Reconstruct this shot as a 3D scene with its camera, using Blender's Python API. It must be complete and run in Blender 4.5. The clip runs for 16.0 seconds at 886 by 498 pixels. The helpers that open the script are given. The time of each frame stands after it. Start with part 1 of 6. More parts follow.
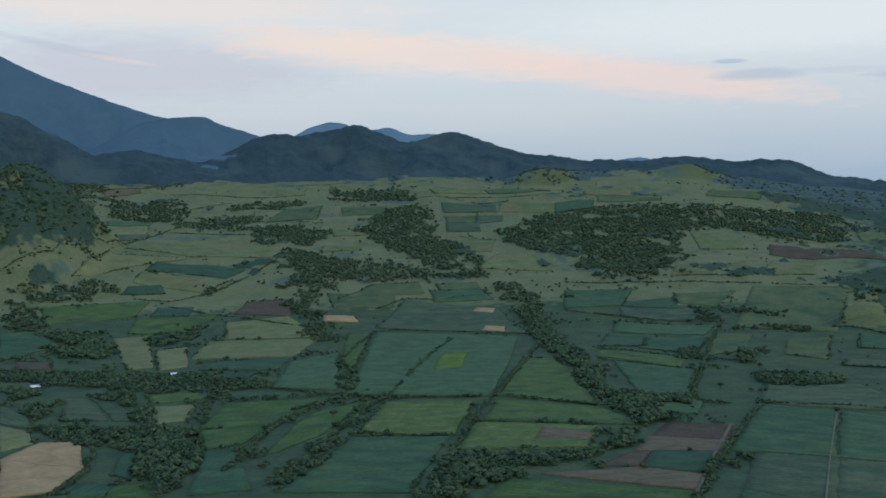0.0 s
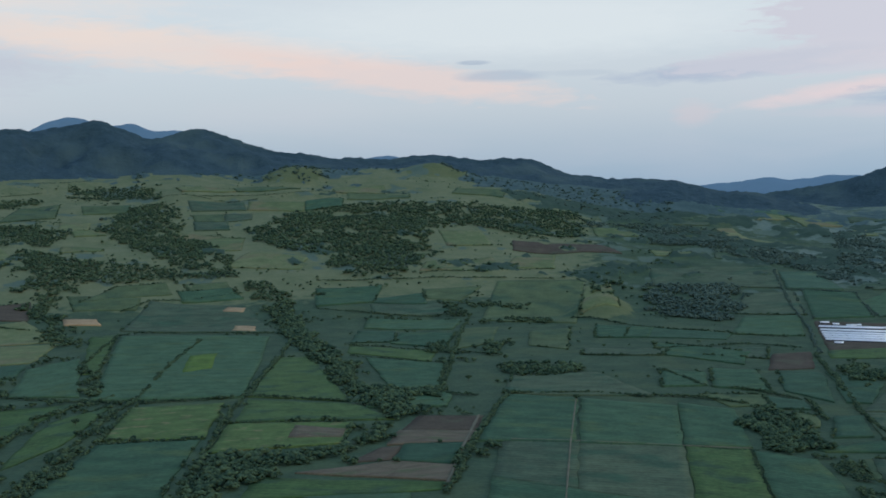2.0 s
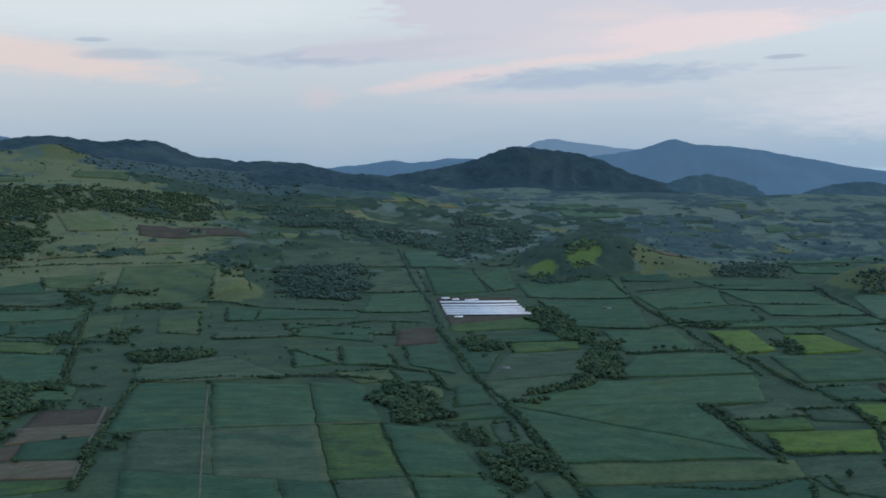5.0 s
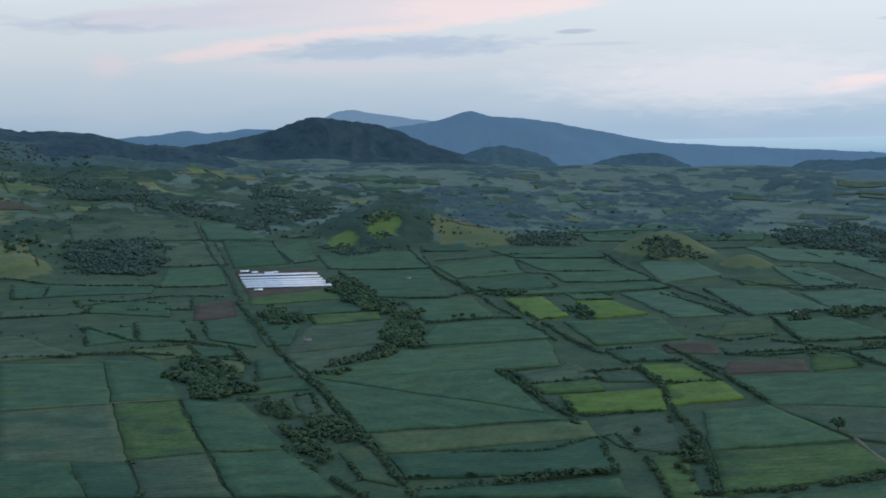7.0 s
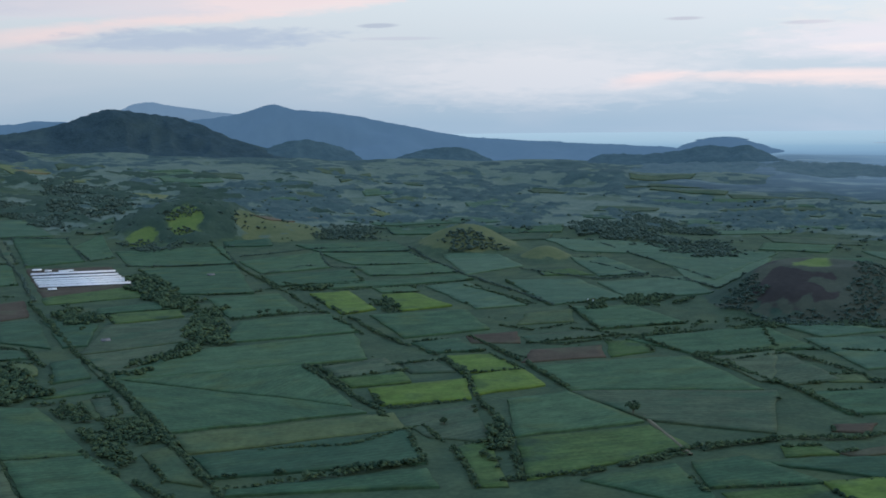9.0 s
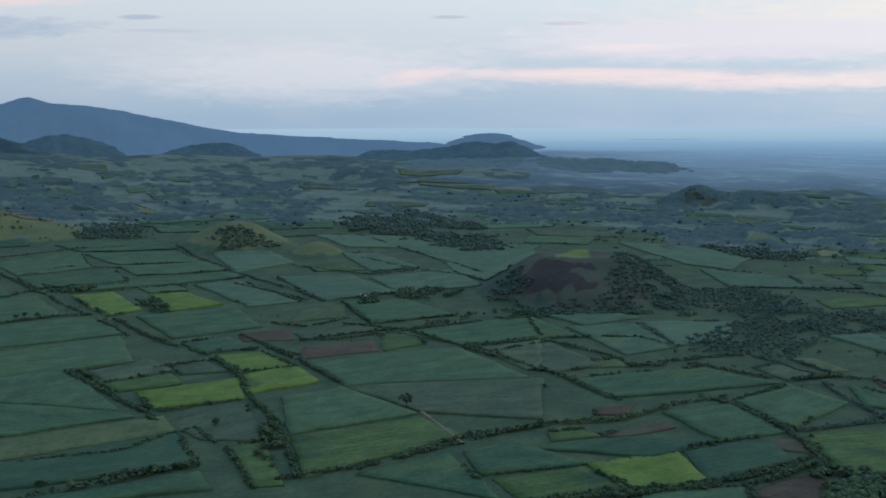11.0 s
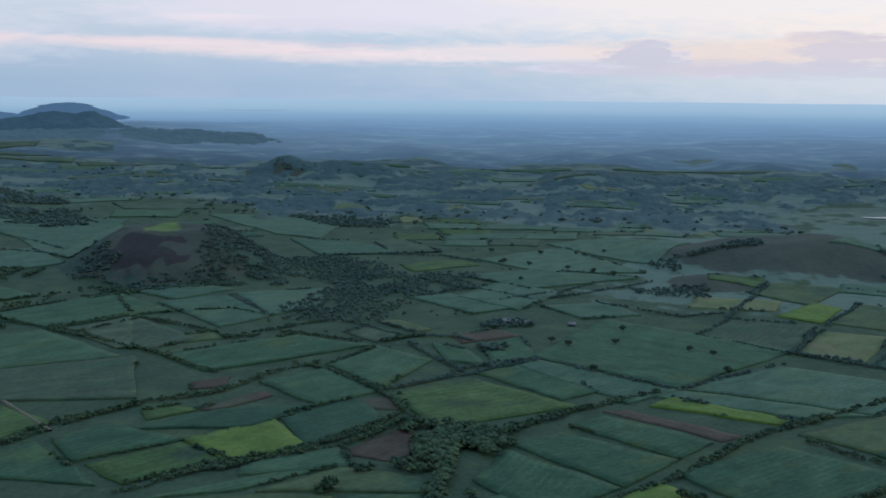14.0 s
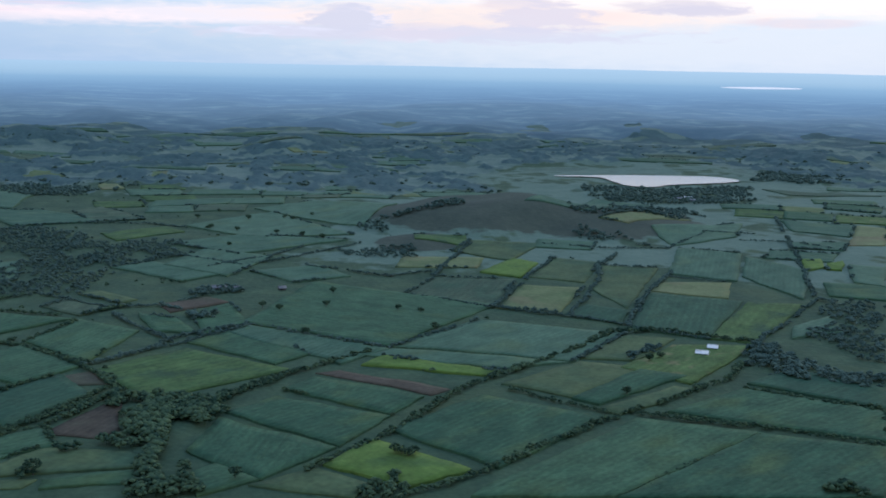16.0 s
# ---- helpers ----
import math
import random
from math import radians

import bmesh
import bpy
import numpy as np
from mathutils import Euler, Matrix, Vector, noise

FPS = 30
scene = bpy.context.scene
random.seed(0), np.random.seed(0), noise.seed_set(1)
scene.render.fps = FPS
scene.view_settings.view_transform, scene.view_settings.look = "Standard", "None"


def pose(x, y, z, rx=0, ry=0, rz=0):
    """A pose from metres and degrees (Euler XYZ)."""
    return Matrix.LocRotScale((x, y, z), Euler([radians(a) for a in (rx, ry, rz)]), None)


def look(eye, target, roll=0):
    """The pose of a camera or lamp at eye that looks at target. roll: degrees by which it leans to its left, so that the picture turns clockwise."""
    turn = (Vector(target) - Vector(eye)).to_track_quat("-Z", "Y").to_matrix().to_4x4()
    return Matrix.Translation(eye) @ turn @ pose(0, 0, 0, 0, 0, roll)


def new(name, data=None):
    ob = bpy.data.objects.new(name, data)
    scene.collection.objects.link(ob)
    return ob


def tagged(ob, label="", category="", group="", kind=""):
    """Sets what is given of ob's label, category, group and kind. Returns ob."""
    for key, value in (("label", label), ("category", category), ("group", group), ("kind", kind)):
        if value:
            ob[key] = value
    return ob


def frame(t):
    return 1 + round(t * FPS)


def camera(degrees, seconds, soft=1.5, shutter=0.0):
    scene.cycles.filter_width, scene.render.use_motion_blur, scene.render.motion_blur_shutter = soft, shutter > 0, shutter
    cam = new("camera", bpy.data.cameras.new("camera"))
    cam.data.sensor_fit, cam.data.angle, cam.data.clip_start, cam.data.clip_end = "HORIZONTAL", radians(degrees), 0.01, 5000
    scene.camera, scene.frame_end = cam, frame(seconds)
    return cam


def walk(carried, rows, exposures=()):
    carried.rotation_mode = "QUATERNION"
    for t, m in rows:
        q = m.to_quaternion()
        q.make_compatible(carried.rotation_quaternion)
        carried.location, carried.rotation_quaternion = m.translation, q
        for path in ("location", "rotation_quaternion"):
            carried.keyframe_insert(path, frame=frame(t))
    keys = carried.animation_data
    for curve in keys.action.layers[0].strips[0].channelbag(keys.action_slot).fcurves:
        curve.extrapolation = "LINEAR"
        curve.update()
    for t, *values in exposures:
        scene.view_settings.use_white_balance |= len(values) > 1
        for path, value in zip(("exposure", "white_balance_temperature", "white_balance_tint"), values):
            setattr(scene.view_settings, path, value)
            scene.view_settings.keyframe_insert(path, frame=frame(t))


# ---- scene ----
LENS = 42.50
cam = camera(LENS, 16.0, soft=1.75)
# seconds, turn, tilt and lean in degrees: the camera hangs still and turns to its right
ROWS = [
    (0.0, -0.053, -2.647, 0.955),
    (0.5, -2.974, -2.724, 0.934),
    (1.0, -5.957, -2.805, 0.962),
    (1.5, -9.113, -2.877, 1.013),
    (2.0, -12.559, -2.965, 1.050),
    (2.5, -16.099, -3.035, 1.079),
    (3.0, -19.132, -3.117, 1.046),
    (3.5, -22.263, -3.205, 1.032),
    (4.0, -25.482, -3.297, 1.028),
    (4.2, -26.700, -3.360, 1.030),
    (6.3, -37.502, -5.590, 0.873),
    (6.5, -38.556, -5.635, 0.872),
    (7.0, -41.094, -5.764, 0.840),
    (7.5, -43.451, -5.919, 0.767),
    (8.0, -45.834, -6.075, 0.680),
    (8.2, -46.783, -6.100, 0.640),
    (10.3, -57.893, -6.385, 0.400),
    (10.5, -58.977, -6.420, 0.339),
    (11.0, -62.346, -6.467, 0.197),
    (11.5, -65.670, -6.476, 0.092),
    (12.0, -68.952, -6.585, -0.039),
    (12.5, -72.300, -6.751, -0.183),
    (13.0, -75.639, -7.050, -0.281),
    (13.5, -79.132, -7.454, -0.387),
    (14.0, -82.750, -7.864, -0.527),
    (14.5, -86.403, -8.316, -0.650),
    (15.0, -90.088, -8.748, -0.800),
    (15.5, -93.771, -9.128, -0.909),
    (16.0, -97.403, -9.511, -1.030),
]
EYE_HEIGHT = 250.0
walk(cam, [(t, pose(0, 0, EYE_HEIGHT, 90 + pitch, roll, yaw)) for t, yaw, pitch, roll in ROWS], exposures=[(0.0, 0.14, 6600, 10), (4.0, 0.02, 6500, 10), (7.0, 0.2, 6650, 11), (11.0, 0.1, 6600, 11), (13.0, -0.04, 6450, 12), (16.0, 0.3, 6200, 14)])

# ---- sky and light ----
SUN_BEARING, SUN_HEIGHT = 142.0, 14.0
world = bpy.data.worlds.new("evening_sky")
scene.world = world
world.use_nodes = True
wn, wl = world.node_tree.nodes, world.node_tree.links
wn.clear()


def wmath(op, a, b=None, c=None, clamp=False):
    n = wn.new("ShaderNodeMath")
    n.operation, n.use_clamp = op, clamp
    for i, v in enumerate((a, b, c)):
        if v is None:
            continue
        if isinstance(v, (int, float)):
            n.inputs[i].default_value = v
        else:
            wl.new(v, n.inputs[i])
    return n.outputs[0]


def srgb(r, g, b):
    return tuple((c / 255 / 12.92) if c / 255 <= 0.04045 else ((c / 255 + 0.055) / 1.055) ** 2.4 for c in (r, g, b)) + (1.0,)


def wmix(fac, a, b):
    n = wn.new("ShaderNodeMix")
    n.data_type = "RGBA"
    if isinstance(fac, (int, float)):
        n.inputs[0].default_value = fac
    else:
        wl.new(fac, n.inputs[0])
    for i, v in ((6, a), (7, b)):
        if isinstance(v, tuple):
            n.inputs[i].default_value = v
        else:
            wl.new(v, n.inputs[i])
    return n.outputs[2]


coord = wn.new("ShaderNodeTexCoord")
split = wn.new("ShaderNodeSeparateXYZ")
wl.new(coord.outputs["Generated"], split.inputs[0])
bearing = wmath("MULTIPLY", wmath("ARCTAN2", split.outputs[0], split.outputs[1]), 57.2958)
height = wmath("MULTIPLY", wmath("ARCSINE", split.outputs[2]), 57.2958)
join = wn.new("ShaderNodeCombineXYZ")
wl.new(wmath("MULTIPLY", bearing, 0.16), join.inputs[0])
wl.new(wmath("MULTIPLY", height, 0.75), join.inputs[1])


def wnoise(scale, detail, rough, shift, warp=0.0):
    n = wn.new("ShaderNodeTexNoise")
    m = wn.new("ShaderNodeMapping")
    m.inputs["Location"].default_value = (shift, shift * 0.7, 0)
    wl.new(join.outputs[0], m.inputs[0])
    wl.new(m.outputs[0], n.inputs["Vector"])
    n.inputs["Scale"].default_value, n.inputs["Detail"].default_value = scale, detail
    n.inputs["Roughness"].default_value, n.inputs["Distortion"].default_value = rough, warp
    return n.outputs["Fac"]


ramp = wn.new("ShaderNodeValToRGB")
wl.new(wmath("DIVIDE", wmath("ADD", height, 2.0), 92.0, clamp=True), ramp.inputs[0])
STOPS = [(-2.0, srgb(150, 178, 206)), (0.2, srgb(152, 179, 204)), (2.0, srgb(173, 192, 211)), (4.0, srgb(195, 207, 219)), (7.5, srgb(210, 222, 231)), (12.0, srgb(216, 228, 236)), (22.0, srgb(176, 204, 240)), (40.0, srgb(156, 194, 246)), (88.0, srgb(140, 184, 246))]
els = ramp.color_ramp.elements
els[0].position, els[0].color = 0.0, STOPS[0][1]
els[1].position, els[1].color = 1.0, STOPS[-1][1]
for h, c in STOPS[1:-1]:
    e = els.new((h + 2.0) / 92.0)
    e.color = c
nishita = wn.new("ShaderNodeTexSky")
nishita.sky_type, nishita.sun_disc = "NISHITA", False
nishita.sun_elevation, nishita.sun_rotation = radians(SUN_HEIGHT), radians(SUN_BEARING)
thin = wn.new("ShaderNodeVectorMath")
thin.operation = "SCALE"
wl.new(nishita.outputs[0], thin.inputs[0])
thin.inputs["Scale"].default_value = 0.12
sky = wmix(0.06, ramp.outputs[0], thin.outputs[0])
fine, broad = wnoise(3.6, 7, 0.6, 3.1, 0.4), wnoise(0.7, 4, 0.5, 9.4, 0.4)
# thin streaks of high cloud all round
sky = wmix(wmath("MULTIPLY", wmath("MULTIPLY", wmath("SUBTRACT", broad, 0.45), 2.2, clamp=True), 0.2), sky, srgb(214, 212, 222))


def cloud(az, el, wide, tall, colour, thick=1.0, slope=0.0, rag=0.9, soft=1.0):
    """A bank of cloud at a bearing and height over the skyline, in degrees, frayed by the noise."""
    global sky
    dx = wmath("SUBTRACT", bearing, az)
    dy = wmath("SUBTRACT", wmath("SUBTRACT", height, el), wmath("MULTIPLY", dx, slope))
    u, v = wmath("DIVIDE", dx, wide), wmath("DIVIDE", dy, tall)
    d = wmath("SQRT", wmath("ADD", wmath("MULTIPLY", u, u), wmath("MULTIPLY", v, v)))
    d = wmath("ADD", d, wmath("MULTIPLY", wmath("SUBTRACT", fine, 0.5), rag * 2.0))
    k = wmath("DIVIDE", wmath("SUBTRACT", 1.0, d), soft, clamp=True)
    sky = wmix(wmath("MULTIPLY", k, thick), sky, srgb(*colour))


# low bright glow towards the sunset, pink banks, grey-blue bars
cloud(104.0, 1.0, 28.0, 2.4, (200, 206, 206), 0.6, 0.00, 0.25, 0.80)
cloud(96.4, 4.74, 29.8, 2.70, (228, 221, 216), 0.77, 0.00, 0.40, 0.63)
cloud(110.2, 0.68, 21.6, 2.13, (197, 203, 209), 0.72, 0.00, 0.34, 0.70)
cloud(110.1, 2.95, 21.6, 1.25, (228, 218, 209), 0.73, 0.00, 0.46, 0.56)
cloud(-14.5, 9.46, 15.9, 1.56, (235, 224, 219), 0.65, -0.02, 0.46, 0.63)
cloud(-14.3, 6.40, 11.9, 2.13, (193, 199, 214), 0.68, 0.00, 0.46, 0.56)
cloud(-0.5, 7.08, 11.9, 1.28, (237, 221, 214), 0.73, -0.06, 0.52, 0.56)
cloud(9.8, 5.72, 10.8, 1.08, (236, 215, 210), 0.69, -0.13, 0.46, 0.56)
cloud(-6.1, 7.67, 6.8, 0.85, (238, 223, 215), 0.54, -0.02, 0.46, 0.63)
cloud(-18.0, 7.27, 4.5, 0.26, (186, 194, 212), 0.54, -0.20, 0.29, 0.56)
cloud(-15.6, 6.79, 2.3, 0.17, (232, 214, 214), 0.46, -0.15, 0.23, 0.63)
cloud(14.2, 6.29, 1.0, 0.14, (165, 182, 203), 0.72, 0.00, 0.11, 0.42)
cloud(15.6, 5.61, 2.7, 0.34, (178, 193, 211), 0.68, 0.00, 0.40, 0.49)
cloud(19.6, 5.66, 2.3, 0.20, (188, 202, 216), 0.54, 0.00, 0.34, 0.49)
cloud(16.1, 8.08, 15.9, 1.99, (221, 231, 237), 0.81, 0.00, 0.23, 0.56)
cloud(41.3, 8.16, 13.9, 2.61, (205, 206, 219), 0.90, 0.03, 0.34, 0.11)
cloud(29.0, 5.77, 8.8, 0.68, (174, 189, 210), 0.90, 0.06, 0.46, 0.42)
cloud(39.7, 6.43, 4.3, 1.71, (229, 216, 216), 0.54, 0.00, 0.46, 0.63)
cloud(32.6, 4.50, 6.5, 0.57, (233, 213, 215), 0.54, 0.14, 0.57, 0.77)
cloud(38.7, 5.29, 5.1, 0.40, (234, 214, 215), 0.61, 0.06, 0.34, 0.56)
cloud(38.4, 4.23, 8.0, 0.63, (172, 188, 209), 0.81, 0.04, 0.92, 0.63)
cloud(25.0, 3.53, 1.3, 0.80, (222, 203, 208), 0.31, 0.00, 0.46, 0.63)
cloud(36.6, 3.36, 8.5, 0.40, (206, 202, 214), 0.45, 0.00, 0.46, 0.63)
cloud(40.5, 6.25, 11.4, 0.85, (234, 219, 220), 0.65, 0.04, 0.46, 0.56)
cloud(31.0, 4.31, 4.3, 0.45, (233, 213, 215), 0.31, 0.15, 0.34, 0.56)
cloud(39.3, 4.29, 7.1, 0.57, (172, 188, 209), 0.81, 0.00, 0.92, 0.63)
cloud(47.7, 4.93, 1.2, 0.14, (166, 178, 198), 0.72, 0.02, 0.11, 0.42)
cloud(48.8, 4.30, 2.6, 0.11, (184, 192, 208), 0.63, 0.00, 0.23, 0.49)
cloud(55.3, 2.46, 11.9, 1.85, (216, 218, 226), 0.63, 0.00, 0.46, 0.63)
cloud(60.7, 2.06, 2.3, 0.40, (234, 215, 216), 0.38, 0.12, 0.23, 0.63)
cloud(75.2, 3.76, 11.9, 1.19, (214, 214, 224), 0.77, 0.00, 0.46, 0.49)
cloud(62.7, 5.04, 1.1, 0.11, (176, 180, 196), 0.68, 0.00, 0.11, 0.49)
cloud(68.4, 4.69, 1.4, 0.11, (182, 186, 202), 0.63, 0.00, 0.17, 0.49)
cloud(61.1, 2.29, 2.3, 0.34, (234, 214, 215), 0.42, 0.08, 0.23, 0.63)
cloud(69.8, 2.32, 8.5, 0.28, (232, 215, 216), 0.54, 0.00, 0.34, 0.63)
cloud(77.4, 1.69, 9.7, 0.48, (235, 219, 217), 0.54, -0.02, 0.80, 0.77)
cloud(76.3, 1.89, 2.3, 0.11, (196, 192, 206), 0.72, 0.00, 0.17, 0.49)
cloud(71.7, 3.47, 3.7, 0.28, (234, 221, 221), 0.46, 0.00, 0.34, 0.63)
cloud(71.2, 2.08, 11.9, 0.40, (235, 217, 216), 0.61, -0.02, 0.34, 0.63)
cloud(86.5, 1.91, 10.8, 0.57, (236, 220, 217), 0.57, 0.00, 0.34, 0.56)
cloud(76.7, 3.23, 7.4, 0.40, (208, 206, 219), 0.63, 0.00, 0.40, 0.56)
cloud(92.9, 1.86, 2.1, 0.57, (205, 203, 215), 0.85, 0.00, 0.57, 0.35)
cloud(95.9, 1.16, 3.1, 0.45, (232, 215, 216), 0.54, 0.00, 0.57, 0.49)
cloud(78.4, 2.23, 2.6, 0.11, (204, 196, 208), 0.63, 0.00, 0.23, 0.49)
cloud(101.3, 2.60, 2.6, 0.45, (195, 188, 195), 0.72, 0.00, 0.57, 0.35)
cloud(97.9, 1.39, 9.4, 0.45, (215, 195, 193), 0.46, 0.00, 0.57, 0.56)
cloud(104.1, 2.15, 3.4, 0.34, (199, 190, 197), 0.63, 0.00, 0.57, 0.42)
cloud(100.6, 2.04, 15.9, 0.74, (223, 205, 194), 0.69, 0.00, 0.40, 0.56)
cloud(92.7, 1.96, 1.4, 0.63, (188, 186, 197), 0.81, 0.00, 0.57, 0.35)
cloud(95.9, 1.15, 3.4, 0.34, (211, 191, 193), 0.54, 0.00, 0.57, 0.49)
cloud(108.8, 2.62, 3.4, 0.40, (193, 188, 195), 0.72, 0.00, 0.57, 0.35)
cloud(114.6, 1.92, 3.7, 0.28, (197, 190, 196), 0.63, 0.00, 0.46, 0.42)
cloud(34.9, 6.07, 11.9, 0.97, (206, 208, 220), 0.72, 0.03, 0.46, 0.21)
cloud(43.8, 6.31, 6.0, 0.97, (234, 217, 219), 0.61, 0.05, 0.34, 0.35)
cloud(78.9, 4.07, 11.9, 0.68, (212, 212, 222), 0.68, -0.02, 0.46, 0.35)
cloud(92.9, 1.77, 1.9, 0.68, (205, 208, 221), 0.90, 0.00, 1.15, 0.28)
cloud(89.8, 1.19, 3.7, 0.26, (210, 209, 221), 0.72, 0.00, 0.46, 0.21)
cloud(92.7, 1.75, 2.0, 0.74, (188, 189, 200), 0.90, 0.00, 1.15, 0.28)
cloud(102.3, 2.06, 3.1, 0.74, (193, 190, 200), 0.81, 0.00, 1.26, 0.32)
cloud(96.7, 1.16, 13.1, 0.51, (188, 190, 202), 0.77, 0.00, 1.03, 0.49)
cloud(109.6, 2.46, 2.8, 0.34, (188, 186, 197), 0.81, 0.00, 0.92, 0.35)
# the whole sky is brighter towards the sunset
west = wn.new("ShaderNodeMapRange")
west.interpolation_type = "SMOOTHSTEP"
for key, value in (("From Min", 10.0), ("From Max", 118.0), ("To Min", 0.92), ("To Max", 1.2)):
    west.inputs[key].default_value = value
wl.new(bearing, west.inputs["Value"])
lit = wn.new("ShaderNodeVectorMath")
lit.operation = "SCALE"
wl.new(sky, lit.inputs[0])
wl.new(west.outputs[0], lit.inputs["Scale"])
back = wn.new("ShaderNodeBackground")
wl.new(lit.outputs[0], back.inputs[0])
back.inputs[1].default_value = 1.0
wout = wn.new("ShaderNodeOutputWorld")
wl.new(back.outputs[0], wout.inputs[0])

sun = new("sun", bpy.data.lights.new("sun", "SUN"))
sun.data.energy, sun.data.angle, sun.data.color = 0.5, radians(25), (1.0, 0.88, 0.72)
a, e = radians(SUN_BEARING), radians(SUN_HEIGHT)
sun.matrix_world = look((2000 * math.sin(a), 2000 * math.cos(a), EYE_HEIGHT + 2000 * math.tan(e)), (0, 0, EYE_HEIGHT))


# ---- materials ----
def material(name, low, high, size=20.0, fine=3.0, rough=0.92, bump=0.0, third=None, big=120.0, streak=1.0, rows=0.0, islands=0.0, per_object=0.0, uneven=0.0, share=0.52):
    """A matt surface between two colours: broad stains, fine grain and, if asked, a different tone for each clump or object."""
    m = bpy.data.materials.new(name)
    m.use_nodes = True
    ns, ls = m.node_tree.nodes, m.node_tree.links
    bsdf = ns["Principled BSDF"]
    bsdf.inputs["Roughness"].default_value = rough
    bsdf.inputs["Specular IOR Level"].default_value = 0.1
    geo = ns.new("ShaderNodeNewGeometry")
    tc = ns.new("ShaderNodeTexCoord")
    mp = ns.new("ShaderNodeMapping")
    ls.new(tc.outputs["Object"], mp.inputs[0])
    mp.inputs["Scale"].default_value = (1.0, streak, 1.0)
    if per_object:
        where = ns.new("ShaderNodeObjectInfo")
        ls.new(where.outputs["Location"], mp.inputs["Location"])

    def tex(scale, detail=4.0):
        n = ns.new("ShaderNodeTexNoise")
        ls.new(mp.outputs[0], n.inputs["Vector"])
        n.inputs["Scale"].default_value, n.inputs["Detail"].default_value = 1.0 / scale, detail
        return n.outputs["Fac"]

    def mth(op, x, y):
        n = ns.new("ShaderNodeMath")
        n.operation = op
        for i, v in enumerate((x, y)):
            if isinstance(v, (int, float)):
                n.inputs[i].default_value = v
            else:
                ls.new(v, n.inputs[i])
        return n.outputs[0]

    def mix(f, x, y, clampit=True):
        n = ns.new("ShaderNodeMix")
        n.data_type = "RGBA"
        ls.new(f, n.inputs[0])
        for i, v in ((6, x), (7, y)):
            if isinstance(v, tuple):
                n.inputs[i].default_value = v
            else:
                ls.new(v, n.inputs[i])
        return n.outputs[2]

    f = mth("ADD", mth("MULTIPLY", mth("SUBTRACT", tex(size), 0.5), 1.6), mth("MULTIPLY", tex(fine, 3.0), 1.0))
    if islands:
        f = mth("ADD", f, mth("MULTIPLY", mth("SUBTRACT", geo.outputs["Random Per Island"], 0.5), islands))
    if per_object:
        info = ns.new("ShaderNodeObjectInfo")
        f = mth("ADD", f, mth("MULTIPLY", mth("SUBTRACT", info.outputs["Random"], 0.5), per_object))
    clampn = ns.new("ShaderNodeClamp")
    ls.new(f, clampn.inputs[0])
    col = mix(clampn.outputs[0], (*low, 1), (*high, 1))
    if rows:
        wv = ns.new("ShaderNodeTexWave")
        wv.wave_type, wv.bands_direction = "BANDS", "Y"
        ls.new(tc.outputs["Object"], wv.inputs["Vector"])
        wv.inputs["Scale"].default_value = 0.314 / rows
        wv.inputs["Distortion"].default_value, wv.inputs["Detail"].default_value, wv.inputs["Detail Scale"].default_value = 2.2, 4.0, 0.12
        gain = mth("ADD", mth("MULTIPLY", wv.outputs["Fac"], mth("MULTIPLY", tex(90.0, 2.0), 0.24)), 0.94)
        sc = ns.new("ShaderNodeVectorMath")
        sc.operation = "SCALE"
        ls.new(col, sc.inputs[0])
        ls.new(gain, sc.inputs["Scale"])
        col = sc.outputs[0]
    if third:
        g = mth("MULTIPLY", mth("SUBTRACT", tex(big, 6.0), share), 7.0)
        c2 = ns.new("ShaderNodeClamp")
        ls.new(g, c2.inputs[0])
        col = mix(c2.outputs[0], col, (*third, 1))
    if uneven:
        # thin and thick stands: streaks along the rows and broad patches
        long = ns.new("ShaderNodeMapping")
        ls.new(mp.outputs[0], long.inputs[0])
        long.inputs["Scale"].default_value = (0.03, 0.26, 0.05)
        streaks = ns.new("ShaderNodeTexNoise")
        ls.new(long.outputs[0], streaks.inputs["Vector"])
        streaks.inputs["Scale"].default_value, streaks.inputs["Detail"].default_value, streaks.inputs["Roughness"].default_value = 1.0, 6.0, 0.62
        stand = mth("ADD", mth("MULTIPLY", mth("SUBTRACT", streaks.outputs["Fac"], 0.5), uneven * 0.7), mth("ADD", mth("MULTIPLY", mth("SUBTRACT", tex(30.0, 7.0), 0.5), uneven * 1.9), mth("ADD", mth("MULTIPLY", mth("SUBTRACT", tex(4.5, 3.0), 0.5), uneven * 1.7), 1.0)))
        vary = ns.new("ShaderNodeVectorMath")
        vary.operation = "SCALE"
        ls.new(col, vary.inputs[0])
        ls.new(stand, vary.inputs["Scale"])
        col = vary.outputs[0]
    ls.new(col, bsdf.inputs["Base Color"])
    if bump:
        b = ns.new("ShaderNodeBump")
        b.inputs["Strength"].default_value, b.inputs["Distance"].default_value = 1.0, bump
        ls.new(tex(fine, 5.0), b.inputs["Height"])
        ls.new(b.outputs[0], bsdf.inputs["Normal"])
    return m


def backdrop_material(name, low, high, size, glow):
    """Far country seen through kilometres of evening air; that veil is painted in as emission."""
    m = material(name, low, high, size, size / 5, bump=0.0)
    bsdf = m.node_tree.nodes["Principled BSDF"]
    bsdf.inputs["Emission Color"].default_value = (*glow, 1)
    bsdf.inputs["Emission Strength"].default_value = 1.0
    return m


